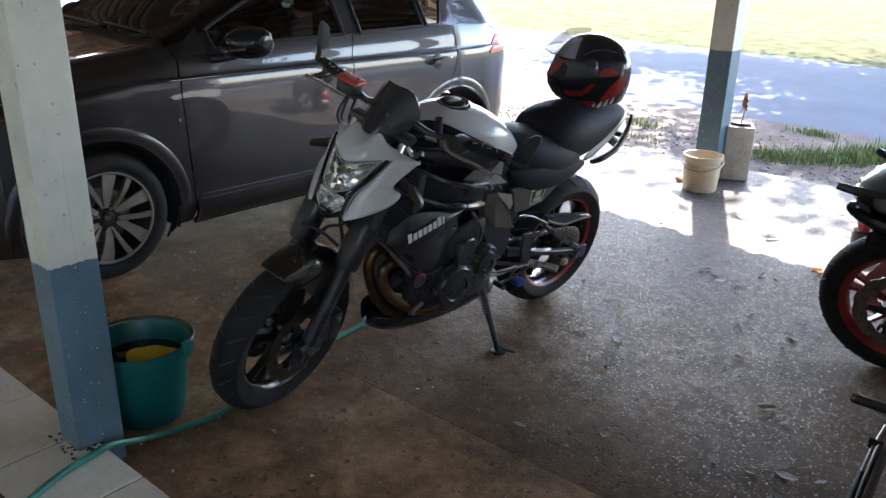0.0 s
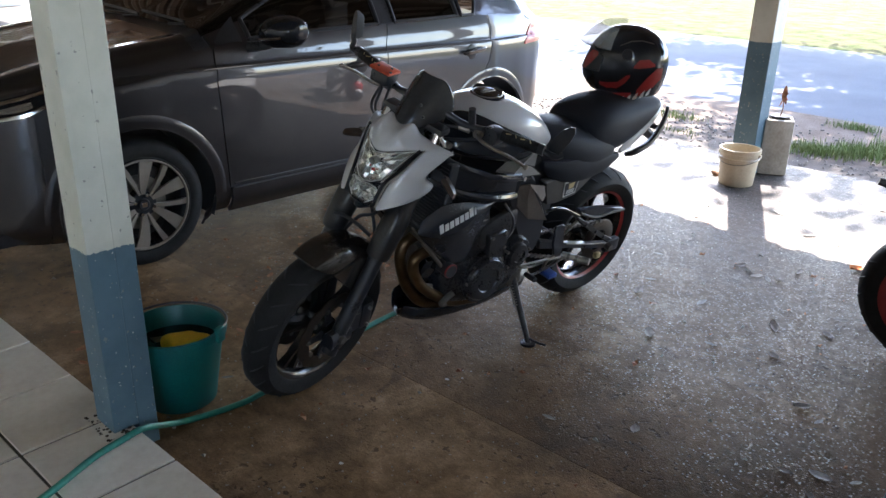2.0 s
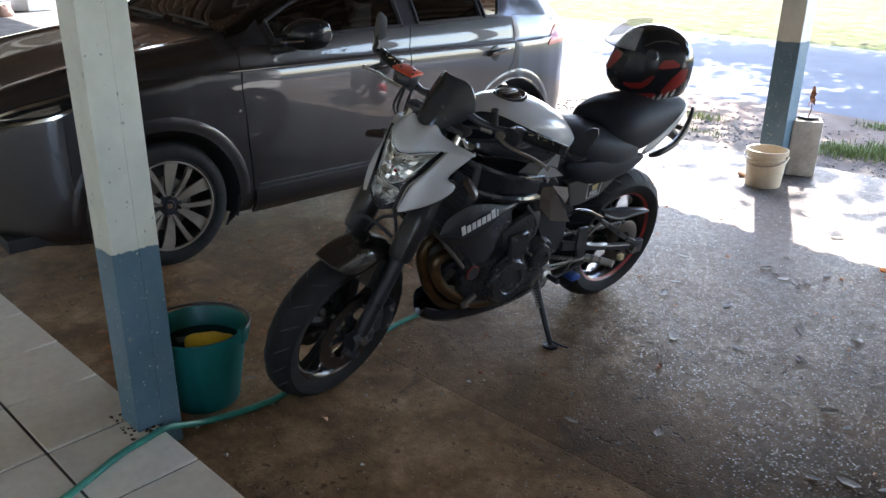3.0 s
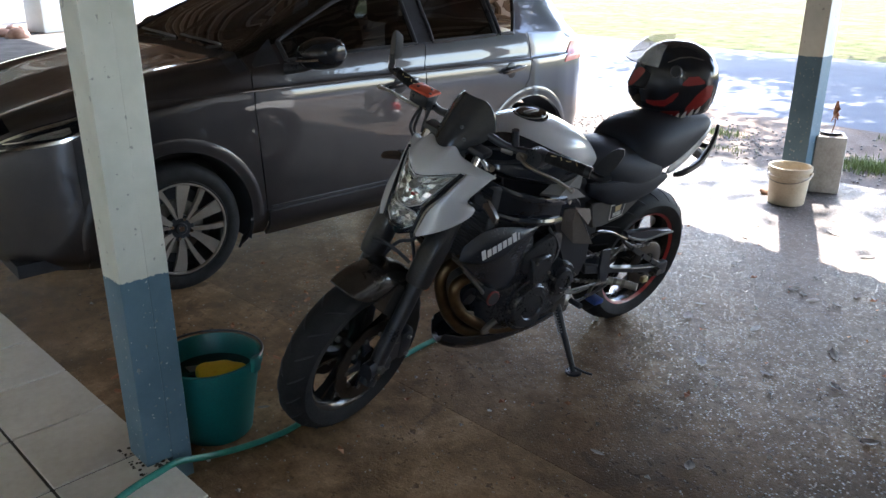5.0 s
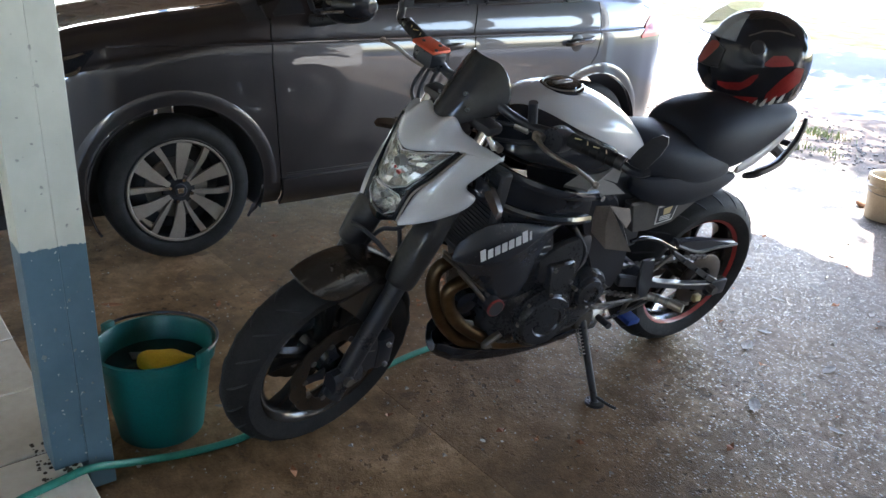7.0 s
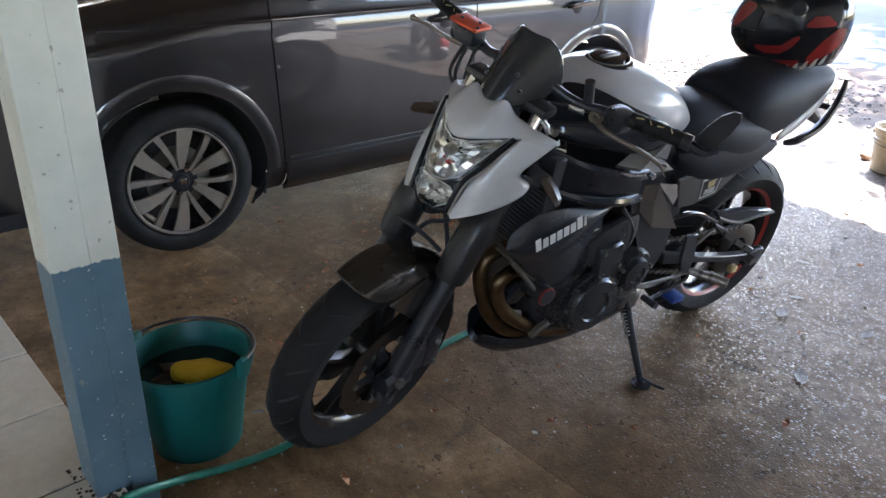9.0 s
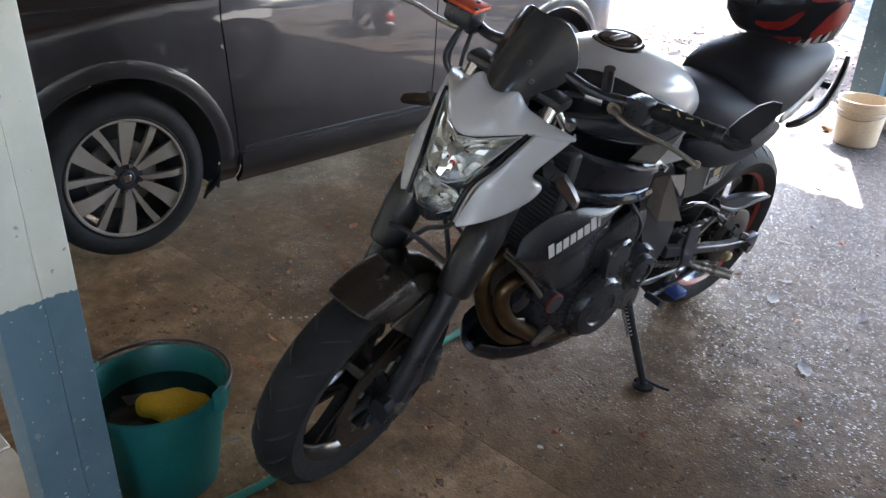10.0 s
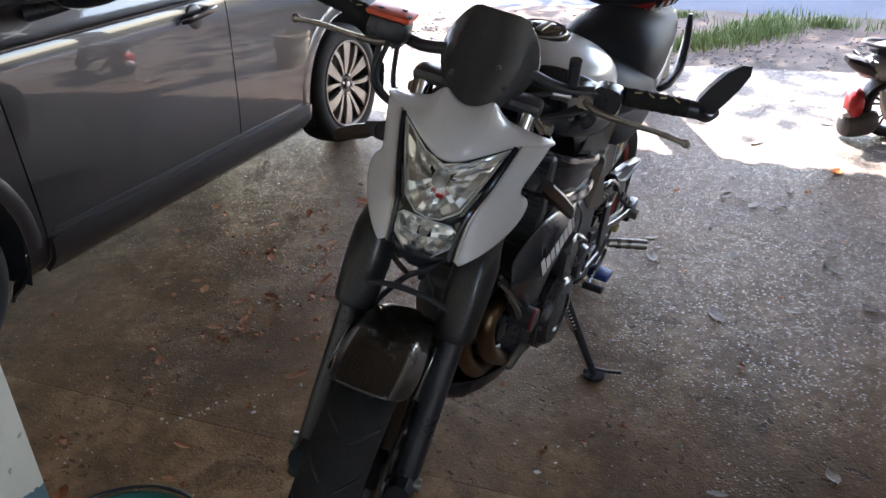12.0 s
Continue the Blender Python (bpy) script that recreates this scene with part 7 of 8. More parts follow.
def build_leaves():
    kinds = [finish_mesh("leaf", leaf_bm(0.075 + 0.012 * (k % 3), 0.034 + 0.008 * (k % 2), 0.12 + 0.2 * (k % 4), k), LEAFM) for k in range(7)]
    greys = [finish_mesh("leaf", leaf_bm(0.075 + 0.012 * (k % 3), 0.034 + 0.008 * (k % 2), 0.12 + 0.2 * (k % 4), k), LEAFK) for k in range(7)]
    spots = [(-2.04, 1.29), (-1.42, 3.83), (-1.1, 3.93), (-1.28, 3.75), (-1.22, 3.72), (-1.16, 3.72), (-1.34, 3.78), (-1.54, 3.28), (-1.5, 3.12), (-0.9, 3.25), (-0.78, 3.0), (-1.09, 1.99), (-1.0, 2.9),
             (-2.75, 2.28), (-2.66, 2.2), (-2.72, 2.12), (-2.55, 2.52), (-2.95, 3.0), (-3.03, 2.86), (-2.8, 3.2), (-2.62, 2.62), (-2.35, 3.3), (-2.5, 3.6), (-2.9, 3.7), (-2.2, 3.9), (-3.39, 2.66), (-3.48, 2.03), (-3.4, 2.92), (-2.34, 1.51),
             (-0.327, 2.378), (-0.30, 2.255), (-0.41, 2.316), (-0.46, 2.675), (-0.74, 3.54), (-0.708, 3.345), (-1.236, 3.235), (-1.9, 4.3), (-1.3, 4.5), (-1.0, 4.9), (-0.75, 4.55), (-1.6, 4.75), (-1.2, 5.3), (-2.6, 4.6), (-2.85, 5.2), (-2.4, 1.62), (-2.55, 1.35), (-2.9, 1.15), (-2.6, 0.98), (-2.48, 0.93), (-2.75, 1.0), (-3.0, 2.35), (-2.15, 2.3), (-0.85, 2.15), (-1.7, 3.6), (-0.45, 3.85), (-1.95, 3.55), (-2.93, 2.31), (-2.63, 2.16), (-2.67, 2.25), (-2.66, 2.35), (-2.7, 2.8), (-2.85, 2.6), (-2.45, 2.45), (-2.5, 2.9), (-2.75, 1.9), (-2.3, 2.0), (-0.54, 2.72), (-0.24, 2.43), (-1.22, 2.79), (-1.12, 3.75)]
    rnd = random.Random(4)
    for k, (x, y) in enumerate(spots):
        brown = x < -2.2
        ob = new("fallen_leaf", (kinds if brown else greys)[k % 7])
        s = rnd.uniform(0.5, 0.95) if brown else rnd.uniform(0.5, 1.0)
        ob.matrix_world = pose(x, y, 0.001, rnd.uniform(-7, 7), rnd.uniform(-7, 7), rnd.uniform(0, 360)) @ Matrix.Diagonal((s, s, s, 1))
        tagged(ob, "dry curled brown leaf lying on the concrete" if brown else "faded grey dry leaf lying on the concrete", "leaf", "fallen leaves")
    ob = new("fallen_leaf", finish_mesh("leaf", leaf_bm(0.085, 0.06, 0.8, 9), LEAFO))
    ob.matrix_world = pose(-0.93, 4.19, 0.001, 4, 6, 70)
    tagged(ob, "orange dry leaf at the shadow's edge", "leaf", "fallen leaves")
    # crumbs and grit, too many to count
    bm = bmesh.new()
    for k in range(1500):
        x, y = rnd.uniform(-3.6, 0.2), rnd.uniform(1.0, 6.3)
        r = rnd.uniform(0.002, 0.006) if k % 14 else rnd.uniform(0.006, 0.011)
        a = rnd.uniform(0, 6.28)
        c = [Vector((x + r * math.cos(a + q * 2.1) * (1 + 0.5 * (q == 0)), y + r * math.sin(a + q * 2.1), 0.0)) for q in range(3)]
        t = Vector((x, y, r * 0.8))
        vs = [bm.verts.new(p) for p in (*c, t)]
        for q in ((0, 1, 3), (1, 2, 3), (2, 0, 3)):
            bm.faces.new([vs[i] for i in q])
    tagged(part("grit", bm, BLOCKM), "loose grit and crumbs on the concrete", "grit", kind="stuff")
    # leaf litter: broken bits past counting
    bm = bmesh.new()
    for k in range(300):
        x, y = (rnd.gauss(-2.65, 0.35), rnd.gauss(2.6, 0.55)) if k % 3 else (rnd.uniform(-3.2, 0.0), rnd.uniform(1.3, 4.3))
        a, s_ = rnd.uniform(0, 6.28), rnd.uniform(0.006, 0.022)
        ca, sa = math.cos(a) * s_, math.sin(a) * s_
        q = [(x + ca * u - sa * v * 0.55, y + sa * u + ca * v * 0.55, 0.0015 + s_ * h) for u, v, h in ((-1, 0, 0.1), (-0.3, 0.8, 0.55), (0.7, 0.6, 0.15), (1, -0.1, 0.6), (0.2, -0.9, 0.12))]
        bm.faces.new([bm.verts.new(p) for p in q])
    tagged(part("leaf_litter", bm, LEAFM), "small broken bits of brown leaf on the concrete", "leaf litter", kind="stuff")
    # old paint splashes
    bm = bmesh.new()
    for cx, cy, n in ((-2.62, 1.45, 3), (-2.35, 1.85, 4), (-2.58, 2.33, 3), (-1.55, 1.98, 6), (-1.9, 1.02, 2), (-1.5, 1.35, 2), (-2.53, 1.68, 1), (-2.51, 1.68, 1), (-2.49, 1.70, 1), (-2.475, 1.725, 1), (-2.46, 1.745, 1), (-2.45, 1.77, 1), (-2.44, 1.80, 1)):
        for _ in range(n):
            x, y, r = cx + rnd.gauss(0, 0.07 if n > 1 else 0.004), cy + rnd.gauss(0, 0.025 if n > 1 else 0.004), rnd.uniform(0.003, 0.009)
            vs = [bm.verts.new((x + r * rnd.uniform(0.6, 1.3) * math.cos(a), y + r * rnd.uniform(0.5, 1.1) * math.sin(a), 0.0012)) for a in np.linspace(0, 6.28, 8)[:-1]]
            bm.faces.new(vs)
    tagged(part("paint_splashes", bm, PAINTMARK), "old pale paint splashes on the concrete", "paint marks", kind="stuff")


def build_hose():
    pts = [(-1.50, 0.10, 0.109), (-1.56, 0.36, 0.109), (-1.64, 0.55, 0.109), (-1.72, 0.70, 0.109), (-1.752, 0.80, 0.109), (-1.775, 0.87, 0.104), (-1.835, 0.965, 0.045), (-1.862, 1.03, 0.014), (-1.85, 1.11, 0.010), (-1.84, 1.22, 0.010), (-1.85, 1.32, 0.010), (-1.93, 1.62, 0.010), (-2.01, 1.9, 0.010), (-2.045, 2.12, 0.010), (-2.10, 2.5, 0.010), (-2.35, 2.95, 0.010)]
    ob = thing("garden_hose", Matrix(), "green garden hose trailing from the porch under the motorcycle", "hose")
    part("tube", tube(pts, 0.0105, 12, 6), HOSE, ob)
    part("hose_end", rod((-2.35, 2.95, 0.010), (-2.385, 3.0, 0.012), 0.014, 12), BLACK_SATIN, ob)


def build_parked_bike():
    """Second motorcycle: red wheels, seen from its front at the edge of the slab."""
    m = pose(1.075, 3.38, 0, 0, 0, 180) @ Matrix.Rotation(radians(-9), 4, "X")
    b = thing("motorcycle", m, "dark sport motorcycle with red wheels parked on the slab", "motorcycle")
    S = steer(6)
    moto_wheel(b, S @ Matrix.Translation((1.405, 0, 0.30)), 0.30, 0.12, "front_wheel", RED, discs=(0.075, -0.075), disc_r=0.16, disc_mat=STEEL)
    moto_wheel(b, Matrix.Translation((0, 0, 0.312)), 0.312, 0.18, "rear_wheel", RED, discs=(-0.09,), disc_r=0.11)
    for sd in (1, -1):
        y = 0.108 * sd
        leg = part("fork_leg", rod((fork_x(0.25), y, 0.25), (fork_x(0.62), y, 0.62), 0.03, 14), BLACK_SATIN, b, m=S)
        part("stanchion", rod((fork_x(0.62), y, 0.62), (fork_x(1.0), y, 1.0), 0.022, 12), STEEL, leg, m=S)
        part("axle_cap", lathe([(0.008, 0.034 * sd), (0.02, 0.034 * sd), (0.022, 0.02 * sd)], (1.405, y, 0.30), 16), ALLOY, leg, m=S)
        part("brake_caliper", box((1.25, y - 0.03, 0.28), (1.32, y + 0.02, 0.41), 0.014, 2), BLACK_SATIN, b, m=S)
    part("mudguard", grid([[(1.405 + 0.325 * math.cos(a), 0.07 * u, 0.30 + (0.325 - 0.04 * abs(u) ** 2) * math.sin(a)) for u in np.linspace(-1, 1, 7)] for a in np.linspace(radians(62), radians(150), 8)]), BLACK_GLOSS, b, m=S, solid=0.004)
    part("fairing", loft([ring(1.40, 0.05, 0.86, 0.05, 14), ring(1.33, 0.13, 0.88, 0.11, 14), ring(1.2, 0.19, 0.86, 0.19, 14), ring(1.0, 0.21, 0.76, 0.26, 14), ring(0.8, 0.2, 0.68, 0.26, 14)]), BLACK_GLOSS, b, "gloss black front fairing", sub=1)
    part("headlamp_cowl", loft([ring(1.63, 0.02, 0.735, 0.03, 14), ring(1.585, 0.065, 0.745, 0.075, 14), ring(1.50, 0.11, 0.775, 0.12, 14), ring(1.36, 0.15, 0.82, 0.16, 14), ring(1.22, 0.16, 0.86, 0.15, 14)]), SILVERP, b, "silver headlamp cowl", sub=1)
    part("lamp_lens", loft([ring(1.638, 0.02, 0.72, 0.022, 12), ring(1.60, 0.07, 0.715, 0.05, 12), ring(1.55, 0.09, 0.71, 0.06, 12)]), BLACK_GLOSS, b, "dark headlamp lens")
    part("beak", loft([ring(1.665, 0.03, 0.655, 0.014, 12), ring(1.60, 0.07, 0.64, 0.03, 12), ring(1.48, 0.10, 0.62, 0.05, 12), ring(1.30, 0.10, 0.62, 0.08, 12)]), BLACK_GLOSS, b, "black lower beak", sub=1)
    for sd in (1, -1):
        part("indicator", tube([(1.50, 0.12 * sd, 0.77), (1.57, 0.17 * sd, 0.79), (1.64, 0.20 * sd, 0.81)], [0.010, 0.018, 0.014], 8, 4), BLACK_SATIN, b)
        part("cowl_duct", loft([ring(1.42, 0.03, 0.56, 0.05, 10, 2.6, 0.10 * sd), ring(1.30, 0.04, 0.60, 0.09, 10, 2.6, 0.12 * sd), ring(1.15, 0.03, 0.66, 0.10, 10, 2.6, 0.15 * sd)]), BLACK_SATIN, b)
    part("fuel_tank", loft([ring(0.95, 0.09, 0.92, 0.05, 14), ring(0.85, 0.16, 0.95, 0.09, 14), ring(0.65, 0.16, 0.95, 0.1, 14), ring(0.45, 0.09, 0.86, 0.06, 14)]), BLACK_GLOSS, b, sub=1)
    part("engine", box((0.5, -0.17, 0.25), (1.0, 0.17, 0.62), 0.04, 2), ENGINE, b)
    part("seat", loft([ring(0.5, 0.08, 0.82, 0.04, 12), ring(0.3, 0.13, 0.82, 0.05, 12), ring(0.0, 0.11, 0.9, 0.05, 12), ring(-0.2, 0.05, 0.95, 0.03, 12)]), SEATM, b, sub=1)
    part("swingarm", box((0.0, -0.15, 0.30), (0.5, 0.15, 0.38), 0.02, 2), ALLOY, b)
    for sd in (1, -1):
        part("handlebar", tube([(1.02, 0.05 * sd, 0.95), (1.0, 0.2 * sd, 0.93), (0.96, 0.36 * sd, 0.90)], 0.013, 10, 5), BLACK_SATIN, b, m=S)
        part("brake_hose", tube([(1.28, 0.1 * sd, 0.4), (1.25, 0.09 * sd, 0.55), (1.2, 0.06 * sd, 0.75)], 0.006, 8, 5), BLACK_MATT, b, m=S)


def build_scooter():
    """Small scooter beyond, its tail towards the carport."""
    b = thing("scooter", pose(-0.73, 4.80, 0, 0, 0, 24) @ Matrix.Diagonal((0.72, 0.72, 0.72, 1)), "small silver scooter with a red tail light on sunny concrete", "scooter")
    # local x is towards the nose
    moto_wheel(b, Matrix.Translation((0.0, 0, 0.215)) @ Matrix.Diagonal((0.72, 0.72, 0.72, 1)), 0.298, 0.14, "rear_wheel", BLACK_SATIN, discs=(), spokes=5)
    moto_wheel(b, Matrix.Translation((1.15, 0, 0.215)) @ Matrix.Diagonal((0.72, 0.72, 0.72, 1)), 0.298, 0.12, "front_wheel", BLACK_SATIN, discs=(0.07,), disc_r=0.12)
    part("rear_mudguard", grid([[(0.25 * math.cos(a), 0.075 * u, 0.215 + (0.245 - 0.03 * abs(u) ** 2) * math.sin(a)) for u in np.linspace(-1, 1, 7)] for a in np.linspace(radians(50), radians(185), 10)]), DARKGREY, b, solid=0.004)
    part("tail_body", loft([ring(-0.27, 0.05, 0.47, 0.04, 14), ring(-0.2, 0.11, 0.49, 0.08, 14), ring(0.0, 0.15, 0.50, 0.12, 14), ring(0.3, 0.16, 0.46, 0.16, 14), ring(0.45, 0.14, 0.40, 0.14, 14)]), SILVERP, b, "silver plastic tail body", sub=1)
    part("tail_light", loft([ring(-0.315, 0.05, 0.22, 0.08, 12), ring(-0.28, 0.09, 0.23, 0.12, 12), ring(-0.20, 0.085, 0.25, 0.12, 12)]), TAILRED, b, "red tail light", sub=1)
    part("light_lens", loft([ring(-0.33, 0.03, 0.16, 0.03, 10), ring(-0.30, 0.06, 0.16, 0.05, 10), ring(-0.26, 0.07, 0.15, 0.05, 10)]), PAPER, b)
    part("seat", loft([ring(-0.22, 0.06, 0.60, 0.03, 12), ring(-0.1, 0.13, 0.62, 0.045, 12), ring(0.3, 0.13, 0.61, 0.045, 12), ring(0.5, 0.08, 0.58, 0.03, 12)]), SEATM, b, sub=1)
    for sd in (1, -1):
        part("indicator", loft([ring(-0.24, 0.02, 0.54, 0.018, 8, 2.5, 0.10 * sd), ring(-0.25, 0.02, 0.55, 0.02, 8, 2.5, 0.15 * sd), ring(-0.24, 0.01, 0.555, 0.01, 8, 2.5, 0.18 * sd)]), BLACK_SATIN, b)
    part("mud_flap", loft([ring(-0.335, 0.05, 0.10, 0.06, 14), ring(-0.31, 0.09, 0.095, 0.085, 14), ring(-0.22, 0.115, 0.10, 0.09, 14), ring(-0.08, 0.12, 0.13, 0.09, 14)]), DARKGREY, b, "dull grey lower tail", sub=1)
    part("tail_pad", loft([ring(-0.36, 0.04, 0.55, 0.02, 10), ring(-0.30, 0.09, 0.52, 0.05, 10), ring(-0.16, 0.10, 0.46, 0.055, 10)]), BLACK_MATT, b)
    part("exhaust", tube([(-0.14, -0.13, 0.36), (-0.11, -0.165, 0.22), (0.02, -0.18, 0.11), (0.3, -0.18, 0.09)], [0.026, 0.03, 0.03, 0.024], 10, 5), ALLOY, b, "silver exhaust pipe")
    part("grab_rail", tube([(0.0, 0.14, 0.62), (-0.18, 0.13, 0.64), (-0.26, 0.0, 0.65), (-0.18, -0.13, 0.64), (0.0, -0.14, 0.62)], 0.012, 8, 5), BLACK_SATIN, b, "black grab rail")
    part("leg_shield", loft([ring(0.85, 0.17, 0.50, 0.28, 14), ring(0.93, 0.15, 0.58, 0.3, 14), ring(1.0, 0.08, 0.62, 0.2, 14)]), DARKGREY, b, sub=1)
    part("floorboard", box((0.42, -0.14, 0.24), (0.88, 0.14, 0.30), 0.02, 2), BLACK_MATT, b)
    part("steering_column", rod((1.12, 0, 0.22), (0.93, 0, 0.85), 0.025, 12), BLACK_SATIN, b)
    part("handlebar", tube([(0.9, -0.32, 0.9), (0.93, -0.1, 0.88), (0.93, 0.1, 0.88), (0.9, 0.32, 0.9)], 0.014, 10, 5), BLACK_SATIN, b)
    part("footpeg", rod((0.12, 0.12, 0.28), (0.12, 0.22, 0.3), 0.012, 10), BLACK_MATT, b)


def build_near_bike():
    """Third motorcycle close by; little but its right-hand footrests comes into view."""
    b = thing("motorcycle", pose(0.165, 2.80, 0, 0, 0, -84), "dark motorcycle parked close by with its footrests out", "motorcycle")
    moto_wheel(b, Matrix.Translation((0.12, 0, 0.30)), 0.30, 0.14, "rear_wheel", BLACK_SATIN, discs=(-0.08,), disc_r=0.11)
    moto_wheel(b, Matrix.Translation((1.32, 0, 0.30)), 0.30, 0.12, "front_wheel", BLACK_SATIN, discs=(0.08,), disc_r=0.13)
    part("tail_body", loft([ring(-0.05, 0.05, 0.86, 0.03, 12), ring(0.05, 0.10, 0.82, 0.06, 12), ring(0.25, 0.12, 0.76, 0.09, 12), ring(0.6, 0.11, 0.72, 0.1, 12), ring(1.0, 0.12, 0.8, 0.14, 12)]), BLACK_GLOSS, b, sub=1)
    part("engine", box((0.5, -0.14, 0.22), (0.95, 0.14, 0.58), 0.04, 2), ENGINE, b)
    part("swingarm", box((0.09, -0.13, 0.27), (0.5, 0.13, 0.34), 0.02, 2), STEEL, b)
    part("exhaust_pipe", tube([(0.95, -0.06, 0.42), (1.0, -0.12, 0.3), (0.85, -0.17, 0.22), (0.6, -0.19, 0.24), (0.3, -0.2, 0.34), (0.05, -0.2, 0.42)], [0.02, 0.02, 0.022, 0.024, 0.045, 0.045], 14, 6), STEEL, b)
    part("footrest_bracket", plate([(0.50, 0.40), (0.55, 0.43), (0.70, 0.40), (0.86, 0.35), (0.96, 0.33), (0.96, 0.24), (0.82, 0.26), (0.66, 0.33)], -0.275, -0.262, 0.004), PIVOTGREY, b, "grey alloy footrest bracket")
    part("heel_guard", plate([(0.60, 0.37), (0.68, 0.39), (0.80, 0.36), (0.90, 0.30), (0.84, 0.25), (0.70, 0.29)], -0.290, -0.279, 0.004), DARKGREY, b)
    part("brake_pedal", tube([(0.66, -0.300, 0.34), (0.76, -0.302, 0.315), (0.90, -0.305, 0.27), (0.99, -0.31, 0.26)], 0.008, 8, 5), SWING, b)
    part("pedal_spring", tube([(0.58, -0.285, 0.40), (0.66, -0.296, 0.36), (0.72, -0.298, 0.33)], 0.008, 10, 4), ALLOY, b)
    for sd in (1, -1):
        part("fork_leg", rod((1.32, 0.1 * sd, 0.28), (1.02, 0.1 * sd, 0.95), 0.025, 12), BLACK_SATIN, b)
        part("footpeg", tube([(0.64, 0.15 * sd, 0.365), (0.64, 0.24 * sd, 0.37), (0.635, 0.31 * sd, 0.37)], [0.016, 0.013, 0.014], 12, 4), RUBBER, b, "rubber footpeg")
        part("pillion_peg", tube([(0.50, 0.14 * sd, 0.40), (0.46, 0.27 * sd, 0.385), (0.425, 0.385 * sd, 0.37)], [0.02, 0.015, 0.015], 12, 4), BLACK_SATIN, b)
        part("peg_end", rod((0.425, 0.383 * sd, 0.37), (0.42, 0.395 * sd, 0.37), 0.0155, 14), STEEL, b)
    part("handlebar", tube([(1.0, -0.30, 0.98), (1.03, -0.12, 0.98), (1.03, 0.12, 0.98), (1.0, 0.30, 0.98)], 0.013, 10, 5), BLACK_SATIN, b)


def build_distance():
    p = thing("post", pose(-22.0, 5.9, 0), "pale blue post far off beside the yard", "post")
    part("post_body", box((-0.14, -0.14, -0.03), (0.14, 0.14, 3.0), 0.02, 1), BLUEPOST, p)
    p = thing("concrete_block", pose(-18.6, 5.05, -0.03, 0, 0, 20), "white painted concrete block on the far ground", "block")
    part("block_body", box((-0.3, -0.3, 0), (0.3, 0.3, 0.7), 0.04, 2), WALL, p)
    rnd = random.Random(8)
    for k in range(5):
        r = thing("rock", pose(-18.4 + rnd.uniform(-0.8, 0.8), 4.3 + k * 0.15 - 0.4, 0.03, 0, 0, rnd.uniform(0, 360)), "reddish rock at the yard's edge", "rock", "rocks by the yard")
        bm = bmesh.new()
        bmesh.ops.create_icosphere(bm, subdivisions=2, radius=rnd.uniform(0.15, 0.26))
        for v in bm.verts:
            v.co *= 1 + 0.35 * noise.noise(v.co * 5 + Vector((k, 0, 0)))
            v.co.z *= 0.7
        part("rock_body", bm, STONE, r, sharp=60)
    # grass: blades at the slab's edge and sparse on the field
    bm = bmesh.new()
    def blade(x, y, h, w, z0=-0.03):
        a, l = rnd.uniform(0, 6.28), rnd.uniform(0.1, 0.7) * h
        dx, dy = math.cos(a), math.sin(a)
        pts = [(x - w * dy, y + w * dx, z0), (x + w * dy, y - w * dx, z0), (x + l * 0.35 * dx + w * 0.7 * dy, y + l * 0.35 * dy - w * 0.7 * dx, z0 + h * 0.6), (x + l * 0.35 * dx - w * 0.7 * dy, y + l * 0.35 * dy + w * 0.7 * dx, z0 + h * 0.6), (x + l * dx, y + l * dy, z0 + h)]
        v = [bm.verts.new(p) for p in pts]
        bm.faces.new(v[:4])
        bm.faces.new((v[3], v[2], v[4]))
    for cx, cy, sx, sy, n, h in ((-2.15, 6.58, 0.12, 0.09, 700, 0.10), (-1.9, 6.8, 0.12, 0.12, 800, 0.11), (-1.7, 7.08, 0.11, 0.17, 900, 0.13), (-1.5, 7.4, 0.11, 0.2, 800, 0.14), (-1.12, 7.55, 0.09, 0.06, 300, 0.13), (-2.3, 7.72, 0.13, 0.05, 200, 0.09), (-3.6, 6.85, 0.12, 0.06, 160, 0.09), (-0.4, 7.55, 0.3, 0.12, 500, 0.12), (-3.3, 6.3, 0.15, 0.08, 90, 0.07)):
        for _ in range(n):
            blade(rnd.gauss(cx, sx), rnd.gauss(cy, sy), h * rnd.uniform(0.25, 0.85), 0.004)
    tagged(part("grass", bm, GRASSM), "tufts of green grass along the verge", "grass", kind="stuff")
    bm = bmesh.new()
    for _ in range(1400):
        x, y = rnd.uniform(-5, 0.8), rnd.gauss(6.6, 0.45)
        r = rnd.uniform(0.006, 0.02)
        bmesh_stone(bm, x, y, r, rnd)
    tagged(part("gravel", bm, GRAVELM), "loose gravel along the slab's outer edge", "gravel", kind="stuff")


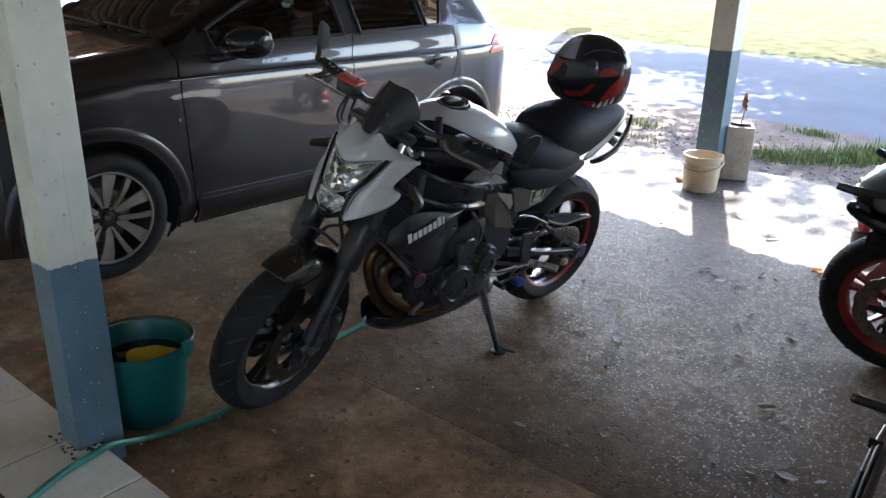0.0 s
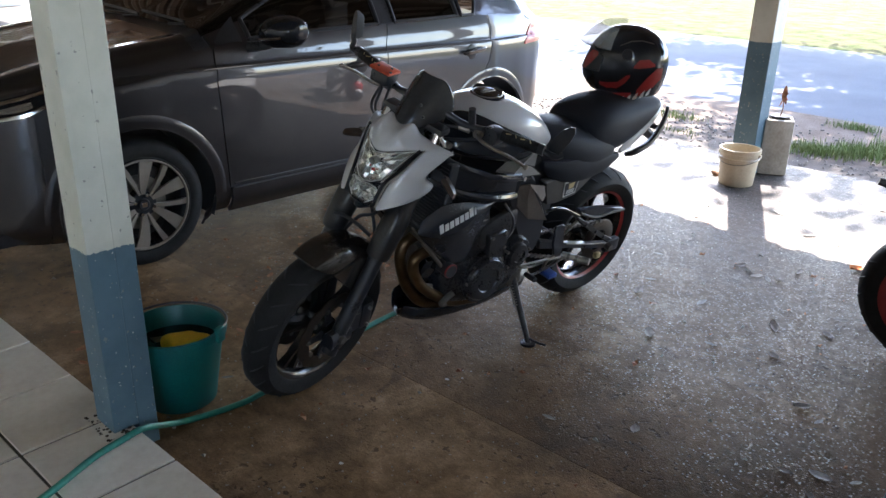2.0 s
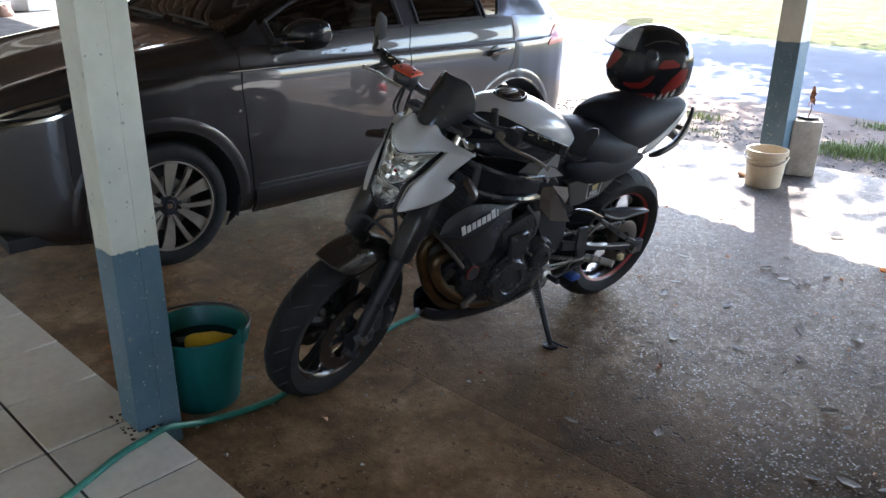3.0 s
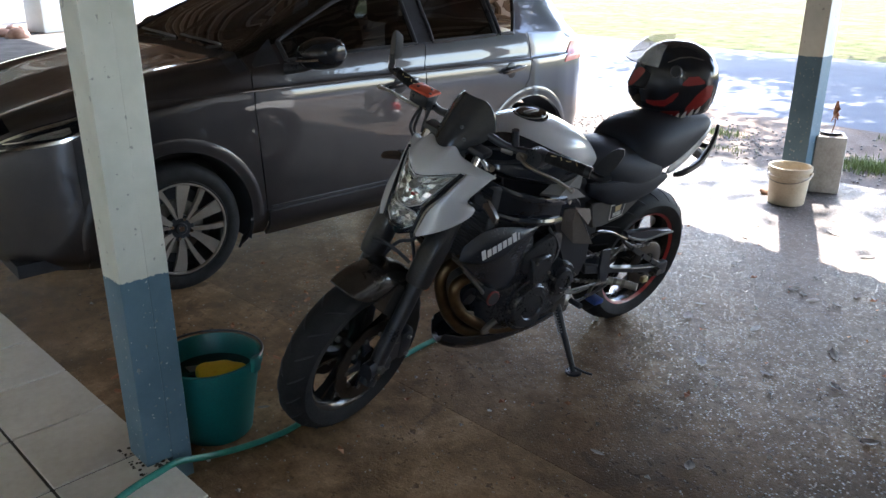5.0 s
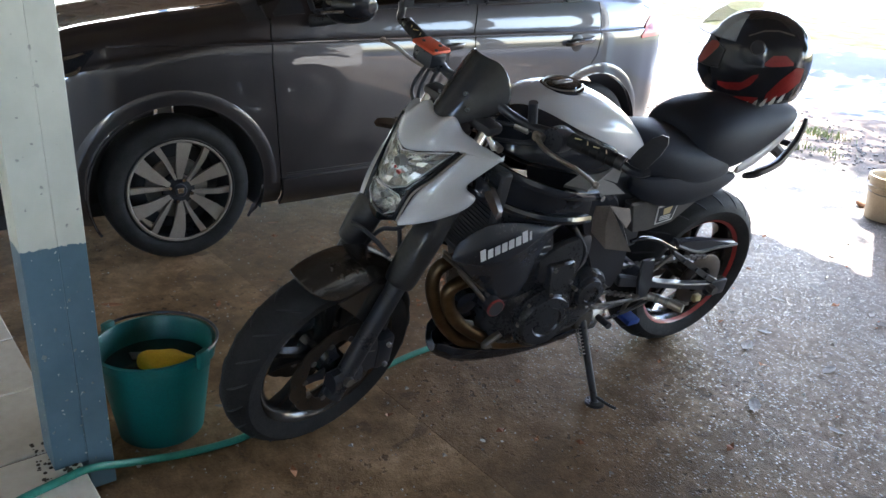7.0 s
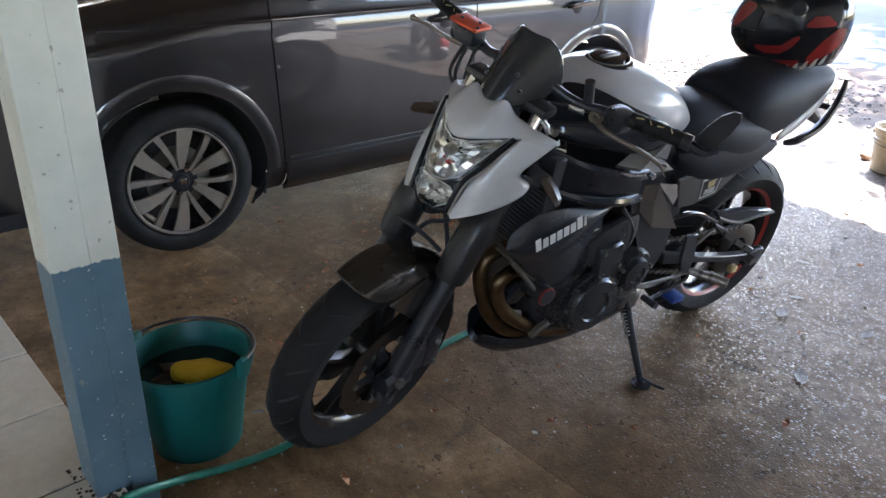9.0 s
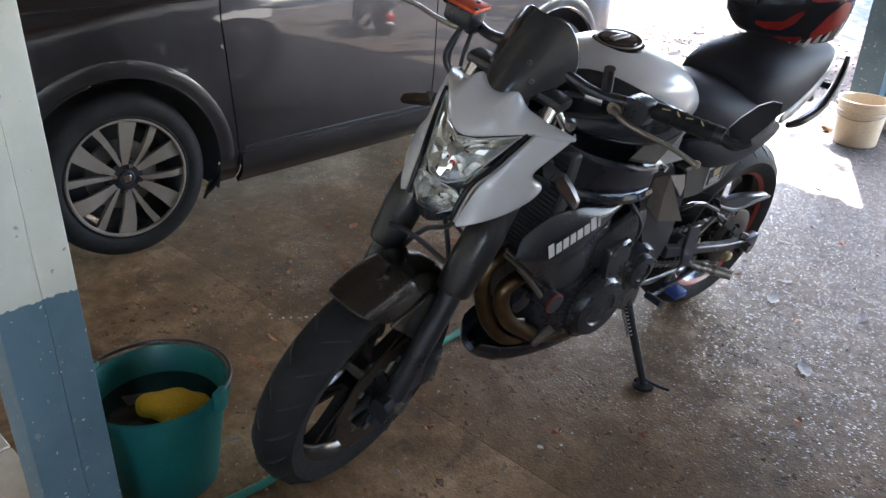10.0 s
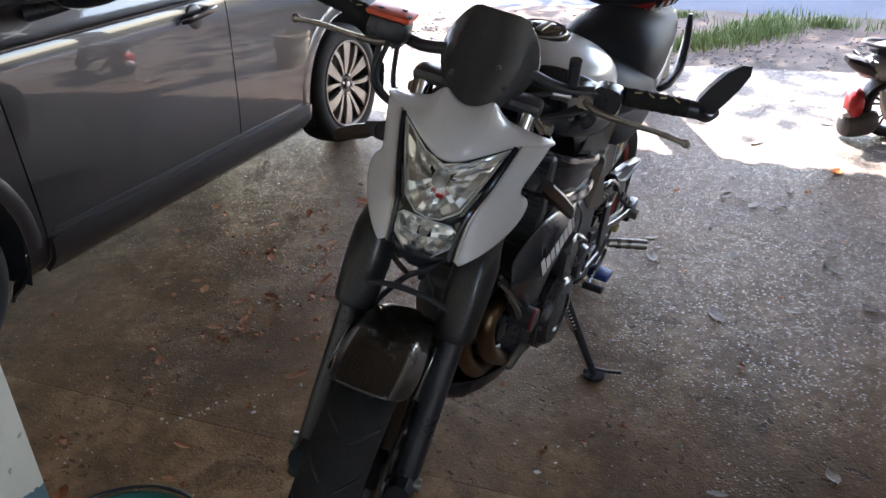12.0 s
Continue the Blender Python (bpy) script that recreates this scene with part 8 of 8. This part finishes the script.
def build_tree():
    """A broad roadside tree that shades the road and the slab's outer edge."""
    rnd = random.Random(21)
    tree = thing("tree", pose(-2.6, 16.2, -0.05), "broad leafy shade tree standing beyond the road", "tree", "roadside trees")
    trunk = tube([(0, 0, 0), (-0.1, -0.05, 1.6), (-0.3, -0.15, 3.2), (-0.6, -0.3, 4.9)], [0.4, 0.31, 0.27, 0.23], 14, 5)
    part("trunk", trunk, BARK, tree, "grey-brown bark")
    tips = []
    for k in range(15):
        a = 2 * math.pi * k / 15 * 2 + rnd.uniform(-0.2, 0.2)
        L = rnd.uniform(3.6, 5.4) if k % 3 else rnd.uniform(1.2, 2.4)
        base = Vector((-0.55, -0.28, 4.6)) + Vector((rnd.uniform(-0.1, 0.1), rnd.uniform(-0.1, 0.1), rnd.uniform(-0.5, 0.3)))
        tip = base + Vector((L * math.cos(a) - 0.4, L * math.sin(a) - 0.5, rnd.uniform(1.6, 3.8)))
        mid = base.lerp(tip, 0.5) + Vector((0, 0, 0.4))
        part("limb", tube([tuple(base), tuple(mid), tuple(tip)], [0.13, 0.07, 0.02], 8, 5), BARK, tree)
        tips += [tip, mid, base.lerp(tip, 0.8), base.lerp(tip, 0.65) + Vector((rnd.uniform(-1.1, 1.1), rnd.uniform(-1.1, 1.1), 0.5))]
    bm = bmesh.new()
    for c in tips:
        for _ in range(620):
            d = Vector((rnd.gauss(0, 0.85), rnd.gauss(0, 0.8), rnd.gauss(0, 0.45)))
            p, a = c + d, rnd.uniform(0, 6.28)
            u = Vector((math.cos(a), math.sin(a), rnd.uniform(-0.6, 0.3))).normalized()
            v = u.orthogonal().normalized() * 0.075
            L = rnd.uniform(0.18, 0.32)
            bm.faces.new([bm.verts.new(q) for q in (p, p + u * L * 0.45 + v, p + u * L, p + u * L * 0.45 - v)])
    part("crown", bm, LEAFG, tree, "crown of small green leaves")
    for x, y, turn, k in ((10.5, 18.5, 80, 1.0), (18.0, 12.0, 200, 1.1), (7.5, 12.0, 150, 0.9)):
        copy_thing(tree, pose(x, y, -0.05, 0, 0, turn) @ Matrix.Diagonal((k, k, k, 1)))


def bmesh_stone(bm, x, y, r, rnd):
    a = rnd.uniform(0, 6.28)
    low = [bm.verts.new((x + r * math.cos(a + k * 1.57) * rnd.uniform(0.7, 1.2), y + r * math.sin(a + k * 1.57) * rnd.uniform(0.7, 1.2), -0.032)) for k in range(4)]
    top = [bm.verts.new((x + r * 0.6 * math.cos(a + k * 1.57), y + r * 0.6 * math.sin(a + k * 1.57), -0.03 + r * 0.7)) for k in range(4)]
    bm.faces.new(top)
    for k in range(4):
        bm.faces.new((low[k], low[(k + 1) % 4], top[(k + 1) % 4], top[k]))


setting()
build_car()
build_motorcycle()
build_helmet()
COLPAINT, COLPAINT2 = column_mat(0.683), column_mat(0.915)
column("column", -1.876, 0.862, 0.683, COLPAINT, 0.097, "square concrete column painted white over a blue-grey foot")
column("column", -2.205, 5.46, 0.915, COLPAINT2, 0.0, "square concrete column painted white over blue-grey at the slab's edge", 0.16, 0.16)
build_bucket()
build_pail()
build_block()
build_hose()
build_parked_bike()
build_scooter()
build_near_bike()
build_leaves()
build_distance()
build_tree()
porch()
